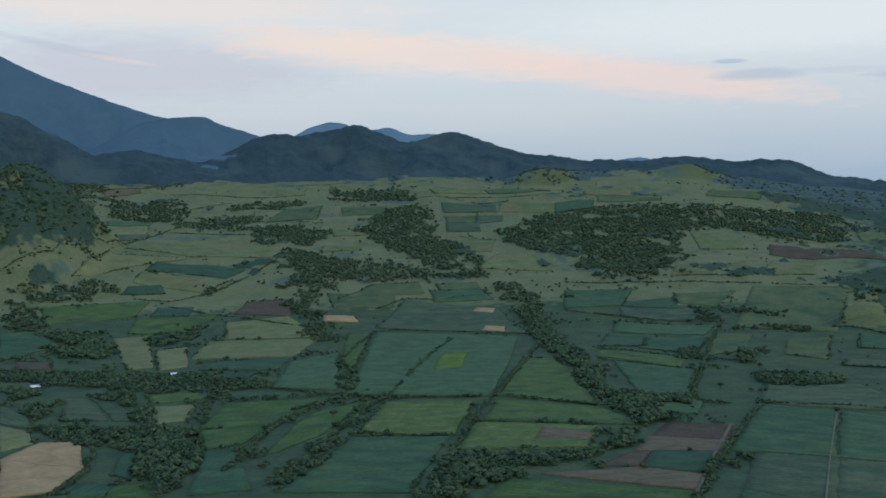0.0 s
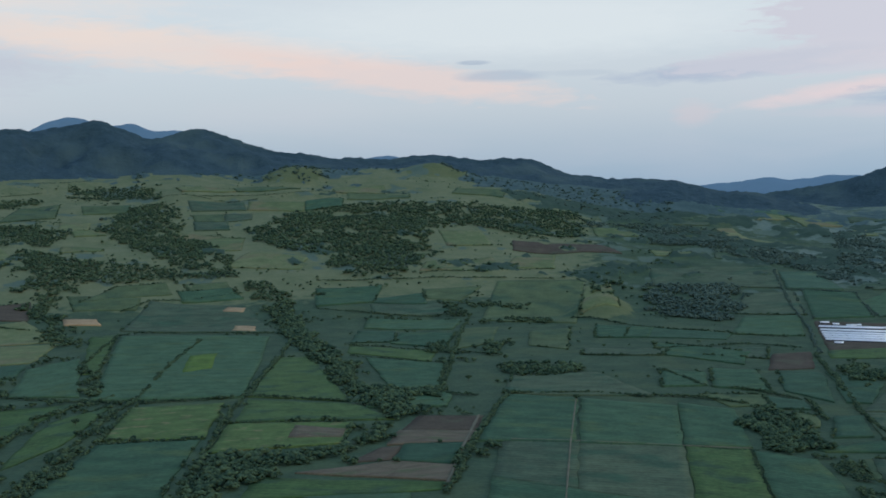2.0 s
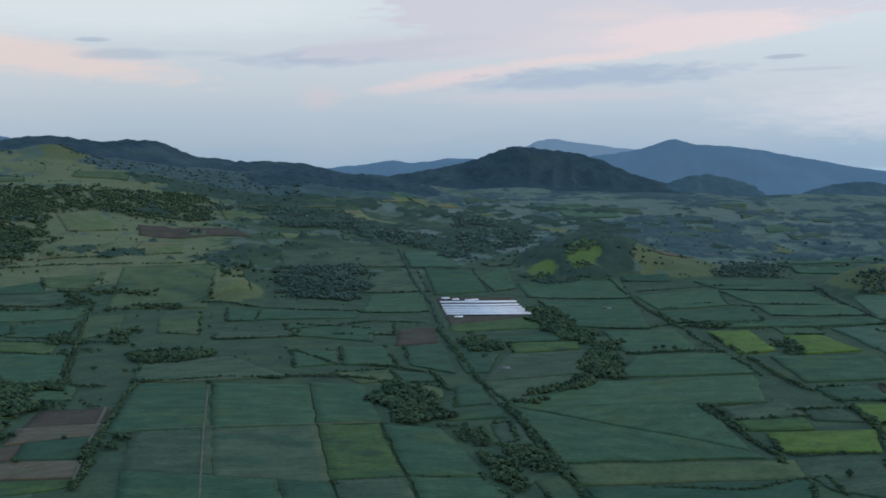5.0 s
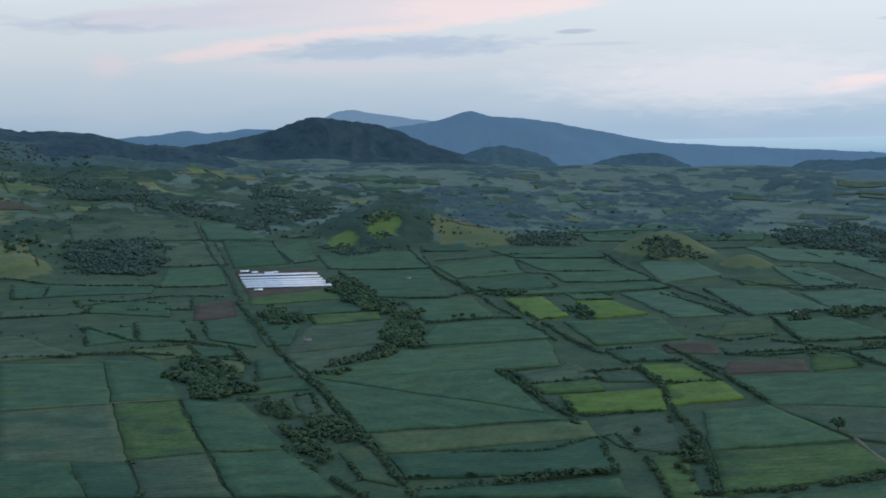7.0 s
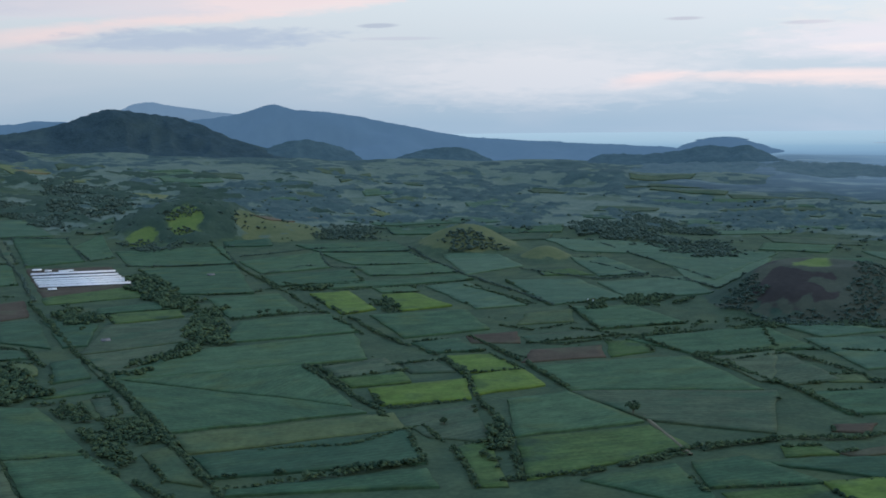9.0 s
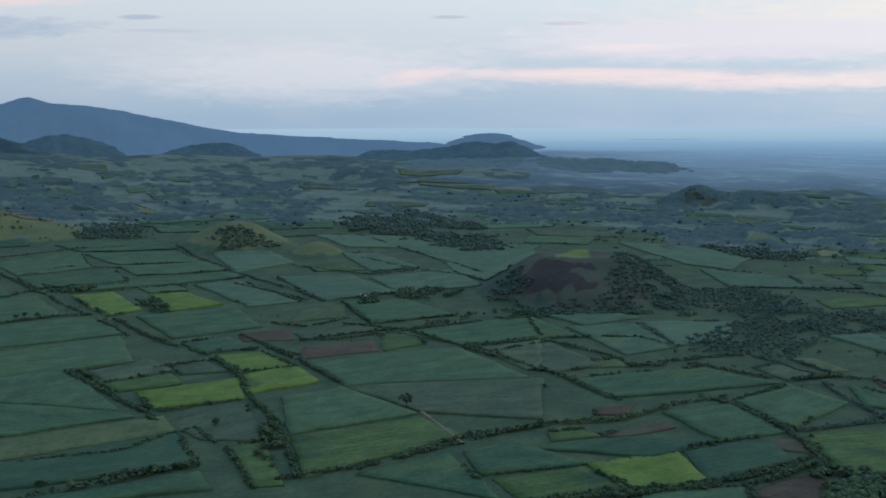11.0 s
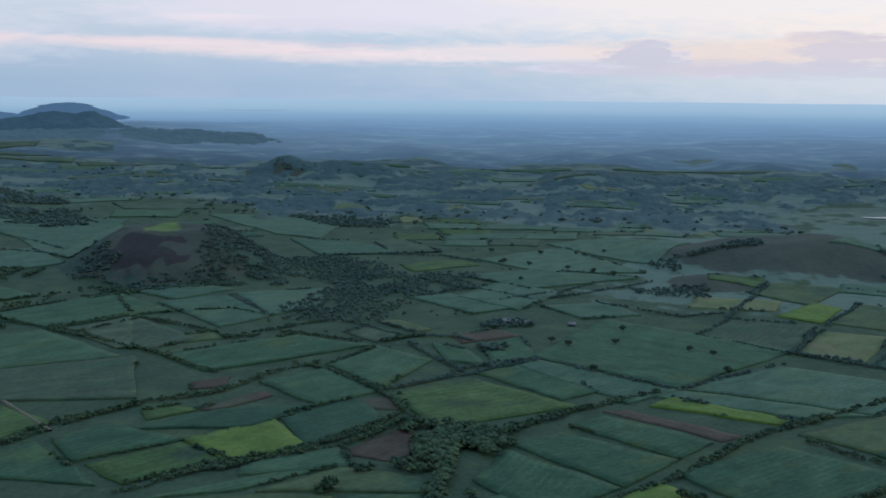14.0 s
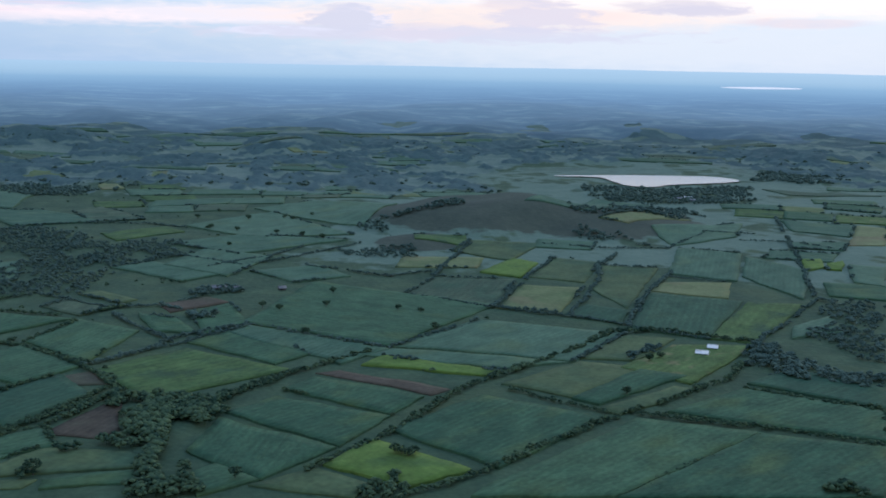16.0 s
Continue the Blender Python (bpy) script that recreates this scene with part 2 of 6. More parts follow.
CANE = material("cane_leaves", (0.038, 0.084, 0.042), (0.070, 0.124, 0.058), 45, 5, third=(0.072, 0.112, 0.044), big=75, bump=0.5, per_object=0.7, rows=6.0, streak=1.8, uneven=0.5, share=0.54)
# Paler copy of the cane: haze towards the sunset painted into its colour.
CANE_HAZED = material("hazed_cane_leaves", (0.054, 0.104, 0.058), (0.090, 0.146, 0.080), 45, 5, third=(0.092, 0.138, 0.066), big=85, bump=0.5, per_object=0.7, rows=6.0, streak=1.8, uneven=0.4, share=0.54)
CANE_DARK = material("young_cane_leaves", (0.032, 0.074, 0.040), (0.055, 0.102, 0.052), 45, 5, third=(0.054, 0.092, 0.040), big=80, bump=0.4, per_object=0.6, rows=7.0, streak=1.8, uneven=0.45, share=0.55)
CANE_DULL = material("ripening_cane", (0.054, 0.084, 0.046), (0.092, 0.118, 0.060), 45, 5, third=(0.046, 0.088, 0.046), big=70, bump=0.4, per_object=0.6, rows=8.0, streak=1.6, uneven=0.5)
GREEN = material("lush_grass", (0.050, 0.094, 0.029), (0.086, 0.130, 0.041), 32, 4, bump=0.4, per_object=0.6, third=(0.044, 0.080, 0.038), big=45, rows=9.0, streak=1.4, uneven=0.55)
BRIGHT = material("bright_young_crop", (0.082, 0.138, 0.026), (0.130, 0.185, 0.040), 26, 4, third=(0.075, 0.120, 0.035), big=35, bump=0.3, per_object=0.4, uneven=0.45, share=0.55)
PASTURE = material("dry_pasture", (0.100, 0.134, 0.050), (0.180, 0.188, 0.078), 40, 6, third=(0.170, 0.148, 0.070), big=90, bump=0.3, per_object=0.8, uneven=0.35)
BROWN = material("ploughed_earth", (0.066, 0.050, 0.031), (0.104, 0.080, 0.050), 25, 3, third=(0.080, 0.080, 0.044), big=60, bump=0.3, per_object=0.5, rows=5.0, uneven=0.4)
TAN = material("dry_bare_soil", (0.30, 0.195, 0.095), (0.42, 0.285, 0.145), 25, 4, third=(0.22, 0.18, 0.08), big=40, bump=0.2, uneven=0.25, share=0.6)
TRACK = material("dusty_track", (0.110, 0.105, 0.062), (0.19, 0.165, 0.105), 20, 3, rough=0.95)
EARTH = material("pale_ploughed_earth", (0.112, 0.088, 0.052), (0.170, 0.134, 0.082), 25, 3, third=(0.090, 0.100, 0.046), big=50, bump=0.3, streak=3.0, uneven=0.4)
OLIVE = material("olive_stubble", (0.066, 0.096, 0.042), (0.102, 0.130, 0.052), 40, 5, third=(0.052, 0.090, 0.044), big=70, bump=0.3, per_object=0.5, uneven=0.45)
MIXED = material("patchy_green_crop", (0.064, 0.108, 0.034), (0.106, 0.150, 0.044), 22, 4, third=(0.190, 0.160, 0.072), big=24, bump=0.4, per_object=0.3, rows=7.0, streak=1.6, uneven=0.6, share=0.56)
LEAVES = material("tree_leaves", (0.025, 0.052, 0.029), (0.080, 0.118, 0.054), 60, 9, islands=1.1)
# Lighter and bluer than the near leaves: haze painted into the colour.
LEAVES_FAR = material("hazed_leaves", (0.042, 0.074, 0.056), (0.090, 0.130, 0.092), 90, 14, islands=0.7)
BARK = material("grey_bark", (0.07, 0.055, 0.04), (0.13, 0.11, 0.085), 2, 0.4)
# Forest colour shifted to blue-teal: middle-distance haze painted in.
HILL_WOOD = material("hazed_wooded_mountainside", (0.026, 0.052, 0.058), (0.056, 0.092, 0.094), 40, 9, third=(0.062, 0.096, 0.088), big=200, bump=5)
GROUND_LAYERS = (
    # The first two and the last have haze painted into their colours.
    ("hazed_grass", (0.094, 0.140, 0.092), (0.150, 0.198, 0.130)),
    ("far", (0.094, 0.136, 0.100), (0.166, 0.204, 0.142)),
    ("pasture", (0.104, 0.132, 0.056), (0.194, 0.194, 0.092)),
    ("meadow", (0.086, 0.112, 0.044), (0.148, 0.158, 0.066)),
    ("olive", (0.074, 0.112, 0.078), (0.120, 0.156, 0.096)),
    ("heath", (0.050, 0.060, 0.040), (0.086, 0.096, 0.060)),
    ("scree", (0.034, 0.030, 0.025), (0.058, 0.049, 0.039)),
    ("green", (0.086, 0.138, 0.034), (0.150, 0.195, 0.052)),
    ("wood", (0.026, 0.052, 0.034), (0.060, 0.094, 0.056)),
    ("hazed_wood", (0.040, 0.072, 0.064), (0.086, 0.132, 0.110)),
)


def ground_material():
    """Scrub, and over it what grows where: each layer has its own share in the mesh, frayed by noise. The far ones hold
    haze in their colours.
    """
    m = material("valley_ground", (0.038, 0.068, 0.036), (0.074, 0.108, 0.052), 45, 7, third=(0.070, 0.098, 0.044), big=90, bump=0.8, uneven=0.35)
    ns, ls = m.node_tree.nodes, m.node_tree.links
    bsdf = ns["Principled BSDF"]
    col = bsdf.inputs["Base Color"].links[0].from_socket
    tc = ns.new("ShaderNodeTexCoord")

    def tex(size, detail):
        n = ns.new("ShaderNodeTexNoise")
        ls.new(tc.outputs["Object"], n.inputs["Vector"])
        n.inputs["Scale"].default_value, n.inputs["Detail"].default_value = 1 / size, detail
        return n.outputs["Fac"]

    def mth(op, x, y, clamp=False):
        n = ns.new("ShaderNodeMath")
        n.operation, n.use_clamp = op, clamp
        for i, v in enumerate((x, y)):
            if isinstance(v, (int, float)):
                n.inputs[i].default_value = v
            else:
                ls.new(v, n.inputs[i])
        return n.outputs[0]

    def mix(f, x, y):
        n = ns.new("ShaderNodeMix")
        n.data_type = "RGBA"
        ls.new(f, n.inputs[0])
        for i, v in ((6, x), (7, y)):
            if isinstance(v, tuple):
                n.inputs[i].default_value = v
            else:
                ls.new(v, n.inputs[i])
        return n.outputs[2]

    fray, tone = tex(26.0, 6.0), mth("ADD", mth("MULTIPLY", mth("SUBTRACT", tex(48.0, 5.0), 0.5), 1.5), tex(9.0, 4.0), True)
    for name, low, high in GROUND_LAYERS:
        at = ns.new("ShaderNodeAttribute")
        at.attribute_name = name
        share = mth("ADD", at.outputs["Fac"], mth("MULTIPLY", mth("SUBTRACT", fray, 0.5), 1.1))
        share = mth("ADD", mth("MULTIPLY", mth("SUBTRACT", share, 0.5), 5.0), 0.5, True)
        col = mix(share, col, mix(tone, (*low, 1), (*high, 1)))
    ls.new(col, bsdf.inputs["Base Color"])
    return m


# The blue glow of these hills is painted haze, no light source.
VOLCANO = backdrop_material("hazy_volcano_flank", (0.020, 0.042, 0.052), (0.040, 0.068, 0.076), 160, (0.022, 0.050, 0.092))
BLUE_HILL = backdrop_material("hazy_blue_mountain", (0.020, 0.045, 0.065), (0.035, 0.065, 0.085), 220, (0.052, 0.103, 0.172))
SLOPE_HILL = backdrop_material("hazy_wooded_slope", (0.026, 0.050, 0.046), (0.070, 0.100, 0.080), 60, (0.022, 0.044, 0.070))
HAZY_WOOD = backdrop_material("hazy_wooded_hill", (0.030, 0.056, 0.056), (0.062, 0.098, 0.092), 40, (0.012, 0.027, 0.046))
PALE_HILL = backdrop_material("hazy_pale_mountain", (0.020, 0.045, 0.065), (0.035, 0.065, 0.085), 220, (0.110, 0.180, 0.270))


# ---- building helpers ----
def mesh_from(name, verts, faces, mat):
    """A mesh from arrays: faces is (n, 3) or (n, 4)."""
    me = bpy.data.meshes.new(name)
    verts, faces = np.asarray(verts, np.float32), np.asarray(faces, np.int32)
    n, k = faces.shape
    me.vertices.add(len(verts))
    me.vertices.foreach_set("co", verts.ravel())
    me.loops.add(n * k)
    me.loops.foreach_set("vertex_index", faces.ravel())
    me.polygons.add(n)
    me.polygons.foreach_set("loop_start", np.arange(0, n * k, k, dtype=np.int32))
    me.update(calc_edges=True)
    me.materials.append(mat)
    return me


def grid_faces(rows, cols):
    i = np.arange((rows - 1) * cols).reshape(rows - 1, cols)[:, :-1].ravel()
    return np.stack([i, i + 1, i + cols + 1, i + cols], 1)


def smooth(me):
    me.polygons.foreach_set("use_smooth", np.ones(len(me.polygons), bool))
    return me


# ---- the lie of the land ----
EYE = EYE_HEIGHT
NEAR, SPAN = 2600.0, 2200.0   # beyond NEAR the far country is drawn together into SPAN metres
HILLS = []
LAKE_A = math.radians(107.8)
LAKE_X, LAKE_Y, LAKE_C, LAKE_S = 2440 * math.sin(LAKE_A), 2440 * math.cos(LAKE_A), math.cos(LAKE_A), -math.sin(LAKE_A)


def lattice(ix, iy, seed):
    h = (ix.astype(np.int64) * 374761393 + iy.astype(np.int64) * 668265263 + seed * 974711) & 0x7FFFFFFF
    h = ((h ^ (h >> 13)) * 1274126177) & 0x7FFFFFFF
    return ((h ^ (h >> 16)) & 0xFFFF) / 65535.0


def grain(x, y, size, seed):
    """Smooth noise from -1 to 1 with lumps of that size."""
    x, y = np.asarray(x, float) / size, np.asarray(y, float) / size
    ix, iy = np.floor(x), np.floor(y)
    fx, fy = x - ix, y - iy
    fx, fy = fx * fx * (3 - 2 * fx), fy * fy * (3 - 2 * fy)
    a, b = lattice(ix, iy, seed), lattice(ix + 1, iy, seed)
    c, d = lattice(ix, iy + 1, seed), lattice(ix + 1, iy + 1, seed)
    return 2 * ((a * (1 - fx) + b * fx) * (1 - fy) + (c * (1 - fx) + d * fx) * fy) - 1


def hill(az, r, height, deep, wide, power=1.0, crater=0.0, top=0.0):
    """A hill of the ground at a bearing and distance: half its depth, half its width, how peaked, how deep its bowl, how broad its flat top."""
    a = math.radians(az)
    HILLS.append((r * math.sin(a), r * math.cos(a), height, deep, wide, power, crater, a, top))


def ground(x, y):
    """The height of the ground."""
    x, y = np.asarray(x, float), np.asarray(y, float)
    r = np.hypot(x, y)
    q = np.clip((r - NEAR) / SPAN, 0, 0.99999)
    true = np.where(r > NEAR, NEAR - SPAN * np.log(1 - q), np.maximum(r, 1.0))
    z = np.where(r > NEAR, EYE * (1 - r / true), 0.0)
    rough = np.clip((r - 1500) / 2200, 0, 1) * np.clip((4780 - r) / 500, 0, 1)
    z = z + 1.2 * grain(x, y, 140, 3) + rough * (15 * grain(x, y, 280, 5) + 7 * grain(x, y, 110, 6))
    # the land climbs towards the mountains on one side of the valley
    bearing_at = np.degrees(np.arctan2(x, y))
    share = np.interp(bearing_at, [-120, -60, -30, 10, 15, 18, 21, 24, 28, 32, 45, 60, 82], [0, 0.5, 1, 1, 0.9, 0.78, 0.68, 0.6, 0.48, 0.36, 0.22, 0.12, 0])
    climb = 0.145 * np.clip(r - 2150, 0, 1900)
    climb = climb * np.clip((r - 1900) / 700, 0, 1) * np.clip((4720 - r) / 420, 0, 1)
    z = z + share * climb
    for cx, cy, height, deep, wide, power, crater, a, top in HILLS:
        dx, dy = x - cx, y - cy
        u = (dx * math.sin(a) + dy * math.cos(a)) / deep
        v = (dx * math.cos(a) - dy * math.sin(a)) / wide
        d = np.sqrt(u * u + v * v)
        near = d < 1.3
        if not near.any():
            continue
        d = d + near * 0.09 * grain(x, y, 0.35 * wide + 20, 11)
        k = np.clip((1 - d) / (1 - top), 0, 1)
        shape = np.clip(k * k * (3 - 2 * k), 0, 1) ** power
        bowl = crater * np.clip(1 - d / 0.3, 0, 1) ** 1.5
        z = z + height * (shape - bowl)
    # the basin of the lake
    bx, by = (x - LAKE_X) * LAKE_C + (y - LAKE_Y) * LAKE_S, -(x - LAKE_X) * LAKE_S + (y - LAKE_Y) * LAKE_C
    pool = np.clip(1.6 - np.hypot(bx / 260, by / 170), 0, 0.5) * 2
    return z * (1 - pool) + pool * 0.5


# knolls, wooded hills and old volcanic cones of the valley
hill(38.0, 2650, 58, 260, 185, 0.85)
hill(40.5, 2680, 26, 220, 130, 0.85)
hill(42.6, 2590, 14, 190, 135, 0.8)
hill(52.1, 2330, 46, 190, 130, 0.8)
hill(56.0, 2140, 20, 90, 62, 0.8)
hill(69.4, 1690, 51, 220, 168, 0.85, 0.1, 0.3)
hill(99.0, 1790, 29, 240, 200, 0.8, 0.06, 0.25)
hill(105.0, 1800, 19, 220, 190, 0.7)
hill(96.2, 1530, 9, 90, 70, 0.8)
hill(74.7, 3260, 46, 170, 130, 1.1)
hill(77.6, 3280, 36, 200, 230, 0.8)
hill(90.3, 3100, 34, 240, 190, 0.9)
hill(-20.4, 3000, 205, 400, 240, 0.65)
hill(5.1, 3960, 38, 200, 150, 0.9)
hill(12.2, 4030, 46, 200, 160, 0.9)
hill(20.4, 2240, 34, 150, 75, 0.8)


def woods_at(x, y):
    """Above nought where woods grow on the slopes and in the rough country beyond the fields."""
    side, r = np.degrees(np.arctan2(x, y)), np.hypot(x, y)
    n = 0.5 * grain(x, y, 210, 81) + 0.7 * grain(x, y, 80, 82) + 0.75 * grain(x, y, 34, 83)
    n = n - np.interp(side, [-24, 14, 24, 40, 85, 110, 125], [0.95, 0.8, 0.25, 0.02, -0.05, -0.12, -0.1])
    # the forest of the mountains reaches down onto the highland
    limit = np.interp(side, [-24, 0, 2, 6, 9, 11, 14, 18, 24, 30], [4250, 4100, 3920, 3800, 3920, 4080, 3780, 3500, 3500, 4300])
    return n + 1.5 * np.clip((r - limit) / 160, 0, 1) * (side < 32)


def hill_place(x, y, b, r0, deep, wide):
    """Where a place lies on a hill: along the view, across it, and how far out."""
    q = math.radians(b)
    dx, dy = x - r0 * math.sin(q), y - r0 * math.cos(q)
    u, v = (dx * math.sin(q) + dy * math.cos(q)) / deep, (dx * math.cos(q) - dy * math.sin(q)) / wide
    return u, v, np.hypot(u, v)


def make_ground():
    """One sheet from under the camera to the skyline, finest where the camera looks; its far woods stand up as a canopy."""
    bearings = np.concatenate([np.arange(-24, 64, 0.21), np.arange(64.1, 75, 0.12), np.arange(75, 93, 0.21), np.arange(93, 109, 0.16), np.arange(109, 120, 0.21), np.linspace(120, 336, 110)])
    drop = np.concatenate([np.linspace(60, 24, 10), np.linspace(23, 9.8, 95), np.linspace(9.7, 7.0, 48), np.linspace(6.9, 6, 10), np.linspace(5.93, 0.5, 160)])
    true = EYE / np.tan(np.radians(drop))
    r = np.where(true > NEAR, NEAR + SPAN * (1 - np.exp(-(true - NEAR) / SPAN)), true)
    r = np.concatenate([[0.0, 60], r])
    A, Rr = np.meshgrid(np.radians(bearings), r)
    x, y = Rr * np.sin(A), Rr * np.cos(A)
    z = ground(x, y)
    side = np.degrees(A)
    share = {}
    # The far layer sets in beyond these distances and brings its painted haze.
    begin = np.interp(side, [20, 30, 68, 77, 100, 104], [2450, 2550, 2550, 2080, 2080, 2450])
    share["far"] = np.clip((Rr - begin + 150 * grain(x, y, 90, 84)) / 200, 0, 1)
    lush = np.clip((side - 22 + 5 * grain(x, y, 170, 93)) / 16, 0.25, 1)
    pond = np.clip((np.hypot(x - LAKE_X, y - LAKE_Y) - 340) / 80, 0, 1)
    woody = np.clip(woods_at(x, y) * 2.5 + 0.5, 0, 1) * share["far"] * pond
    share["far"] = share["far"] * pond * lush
    mott = grain(x, y, 60, 87) + 0.6 * grain(x, y, 22, 88)
    # Western grass lightened with distance, in place of haze.
    share["hazed_grass"] = np.clip((side - 86) / 8, 0, 1) * np.clip((Rr - 1250) / 200, 0, 1) * np.clip(0.75 + 0.6 * mott, 0, 1)
    share["pasture"] = np.clip((22 - side) / 4, 0, 1) * np.clip((Rr - 2250) / 250, 0, 1) * np.clip((4200 - Rr) / 100, 0, 1)
    share["olive"] = np.clip((mott + 0.7 * grain(x, y, 130, 89) - 0.2) * 1.2, 0, 1) * np.clip((side - 4) / 20, 0.72, 1) * np.clip((Rr - 2350) / 200, 0, 1) * np.clip((4300 - Rr) / 100, 0, 1)
    for key in ("meadow", "green", "heath", "scree"):
        share[key] = np.zeros(x.shape)
    # the bare cone: dark scree to the front, a grassy rim, woods on its flank and round its foot
    u, v, d = hill_place(x, y, 69.4, 1690, 220, 168)
    ragged = 0.14 * grain(x, y, 38, 97) + 0.12 * grain(x, y, 15, 98)
    on = np.clip((1.02 - d) * 8, 0, 1)
    share["scree"] = np.clip((0.16 - v + ragged) * 5, 0, 1) * np.clip((v + 0.58 + ragged) * 5, 0, 1) * np.clip((0.9 - d + ragged) * 5, 0, 1) * np.clip((d - 0.3) * 8, 0, 1) * np.clip((0.3 - u) * 4, 0, 1)
    cone_wood = on * np.clip(np.maximum.reduce([(v - 0.34 + ragged) * 4, (d - 0.86 + ragged) * 6, (-v - 0.52 + ragged) * 4]), 0, 1) * np.clip((d - 0.38) * 6, 0, 1)
    cone_heath = on
    share["green"] = np.clip((0.34 - d + 0.5 * ragged) * 6, 0, 1) * np.clip((0.14 - v) * 6, 0, 1)
    # the broad hill of dry heath and its spur
    for b, r0, deep, wide in ((99.2, 1790, 240, 215), (105.0, 1800, 240, 210), (96.2, 1530, 90, 70)):
        u, v, d = hill_place(x, y, b, r0, deep, wide)
        share["heath"] = np.maximum(share["heath"], np.clip((0.92 - d) * 4, 0, 1))
    share["heath"] = np.maximum(share["heath"], cone_heath)
    # the ragged far hill: bare earth in front, woods along its crest
    u, v, d = hill_place(x, y, 74.7, 3260, 170, 130)
    share["heath"] = np.maximum(share["heath"], np.clip((0.9 - d) * 4, 0, 1))
    far_crest = np.clip((1 - d) * 5, 0, 1) * np.clip((u + 0.25 + 0.3 * grain(x, y, 40, 99)) * 4, 0, 1)
    u, v, d = hill_place(x, y, 77.6, 3280, 200, 230)
    far_crest = np.maximum(far_crest, np.clip((1 - d) * 4, 0, 1) * np.clip((u + 0.3 + 0.4 * grain(x, y, 40, 99)) * 4, 0, 1))
    # the wooded knoll with its bright clearing, and the grassy mounds
    u, v, d = hill_place(x, y, 38.0, 2650, 260, 175)
    torn = 0.12 * grain(x, y, 40, 94)
    clearing = np.maximum(np.clip(0.5 + torn - np.hypot((u + 0.42) * 1.2, (v - 0.02) * 1.7), 0, 1), np.clip(0.42 + torn - np.hypot((u + 0.72) * 1.5, (v + 0.5) * 1.6), 0, 1)) * 4
    share["green"] = np.maximum(share["green"], np.clip(clearing, 0, 1))
    _, _, d2 = hill_place(x, y, 40.5, 2680, 220, 130)
    woody = np.maximum.reduce([woody, np.clip((0.98 - d) * 5, 0, 1), np.clip((0.7 - d2) * 4, 0, 1), far_crest]) * (1 - np.clip(clearing, 0, 1))
    for b, r0, deep, wide in ((42.6, 2590, 190, 125), (52.1, 2330, 190, 130), (56.0, 2140, 90, 62), (20.4, 2240, 150, 75), (5.1, 3960, 170, 130), (12.2, 4030, 170, 140)):
        u, v, d = hill_place(x, y, b, r0, deep, wide)
        grass = np.clip((0.92 - d) * 4, 0, 1)
        share["meadow"] = np.maximum(share["meadow"], grass)
        woody = woody * (1 - grass)
    u, v, d = hill_place(x, y, -20.4, 3000, 400, 240)
    woody = np.maximum(woody, np.clip((0.85 - d) * 5, 0, 1))
    openings = np.clip((grain(x, y, 85, 95) + 0.5 * grain(x, y, 34, 96) - 0.45) * 4, 0, 1) * np.clip((Rr - 2550) / 80, 0, 1) * (side < -8)
    woody = woody * (1 - openings)
    # Where the woods switch to their haze-tinted colour.
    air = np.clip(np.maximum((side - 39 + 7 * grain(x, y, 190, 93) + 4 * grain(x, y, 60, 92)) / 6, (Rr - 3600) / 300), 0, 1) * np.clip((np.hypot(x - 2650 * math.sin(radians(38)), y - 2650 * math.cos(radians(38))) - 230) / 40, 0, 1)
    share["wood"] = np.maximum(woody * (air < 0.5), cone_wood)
    share["hazed_wood"] = woody * (air >= 0.5)
    canopy = np.clip(woody * 1.6 - 0.3, 0, 1) * np.clip((4500 - Rr) / 900, 0, 1) * np.where(side > 60, np.clip((3500 - Rr) / 300, 0, 1), 1)
    z = z + canopy * (7.0 + 5.0 * grain(x, y, 17, 85) + 3.5 * grain(x, y, 9, 86))
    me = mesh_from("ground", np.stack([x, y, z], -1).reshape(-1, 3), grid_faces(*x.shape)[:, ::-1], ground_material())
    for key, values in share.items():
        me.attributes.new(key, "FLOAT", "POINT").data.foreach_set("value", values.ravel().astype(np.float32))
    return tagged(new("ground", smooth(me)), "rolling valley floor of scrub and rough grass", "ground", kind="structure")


make_ground()


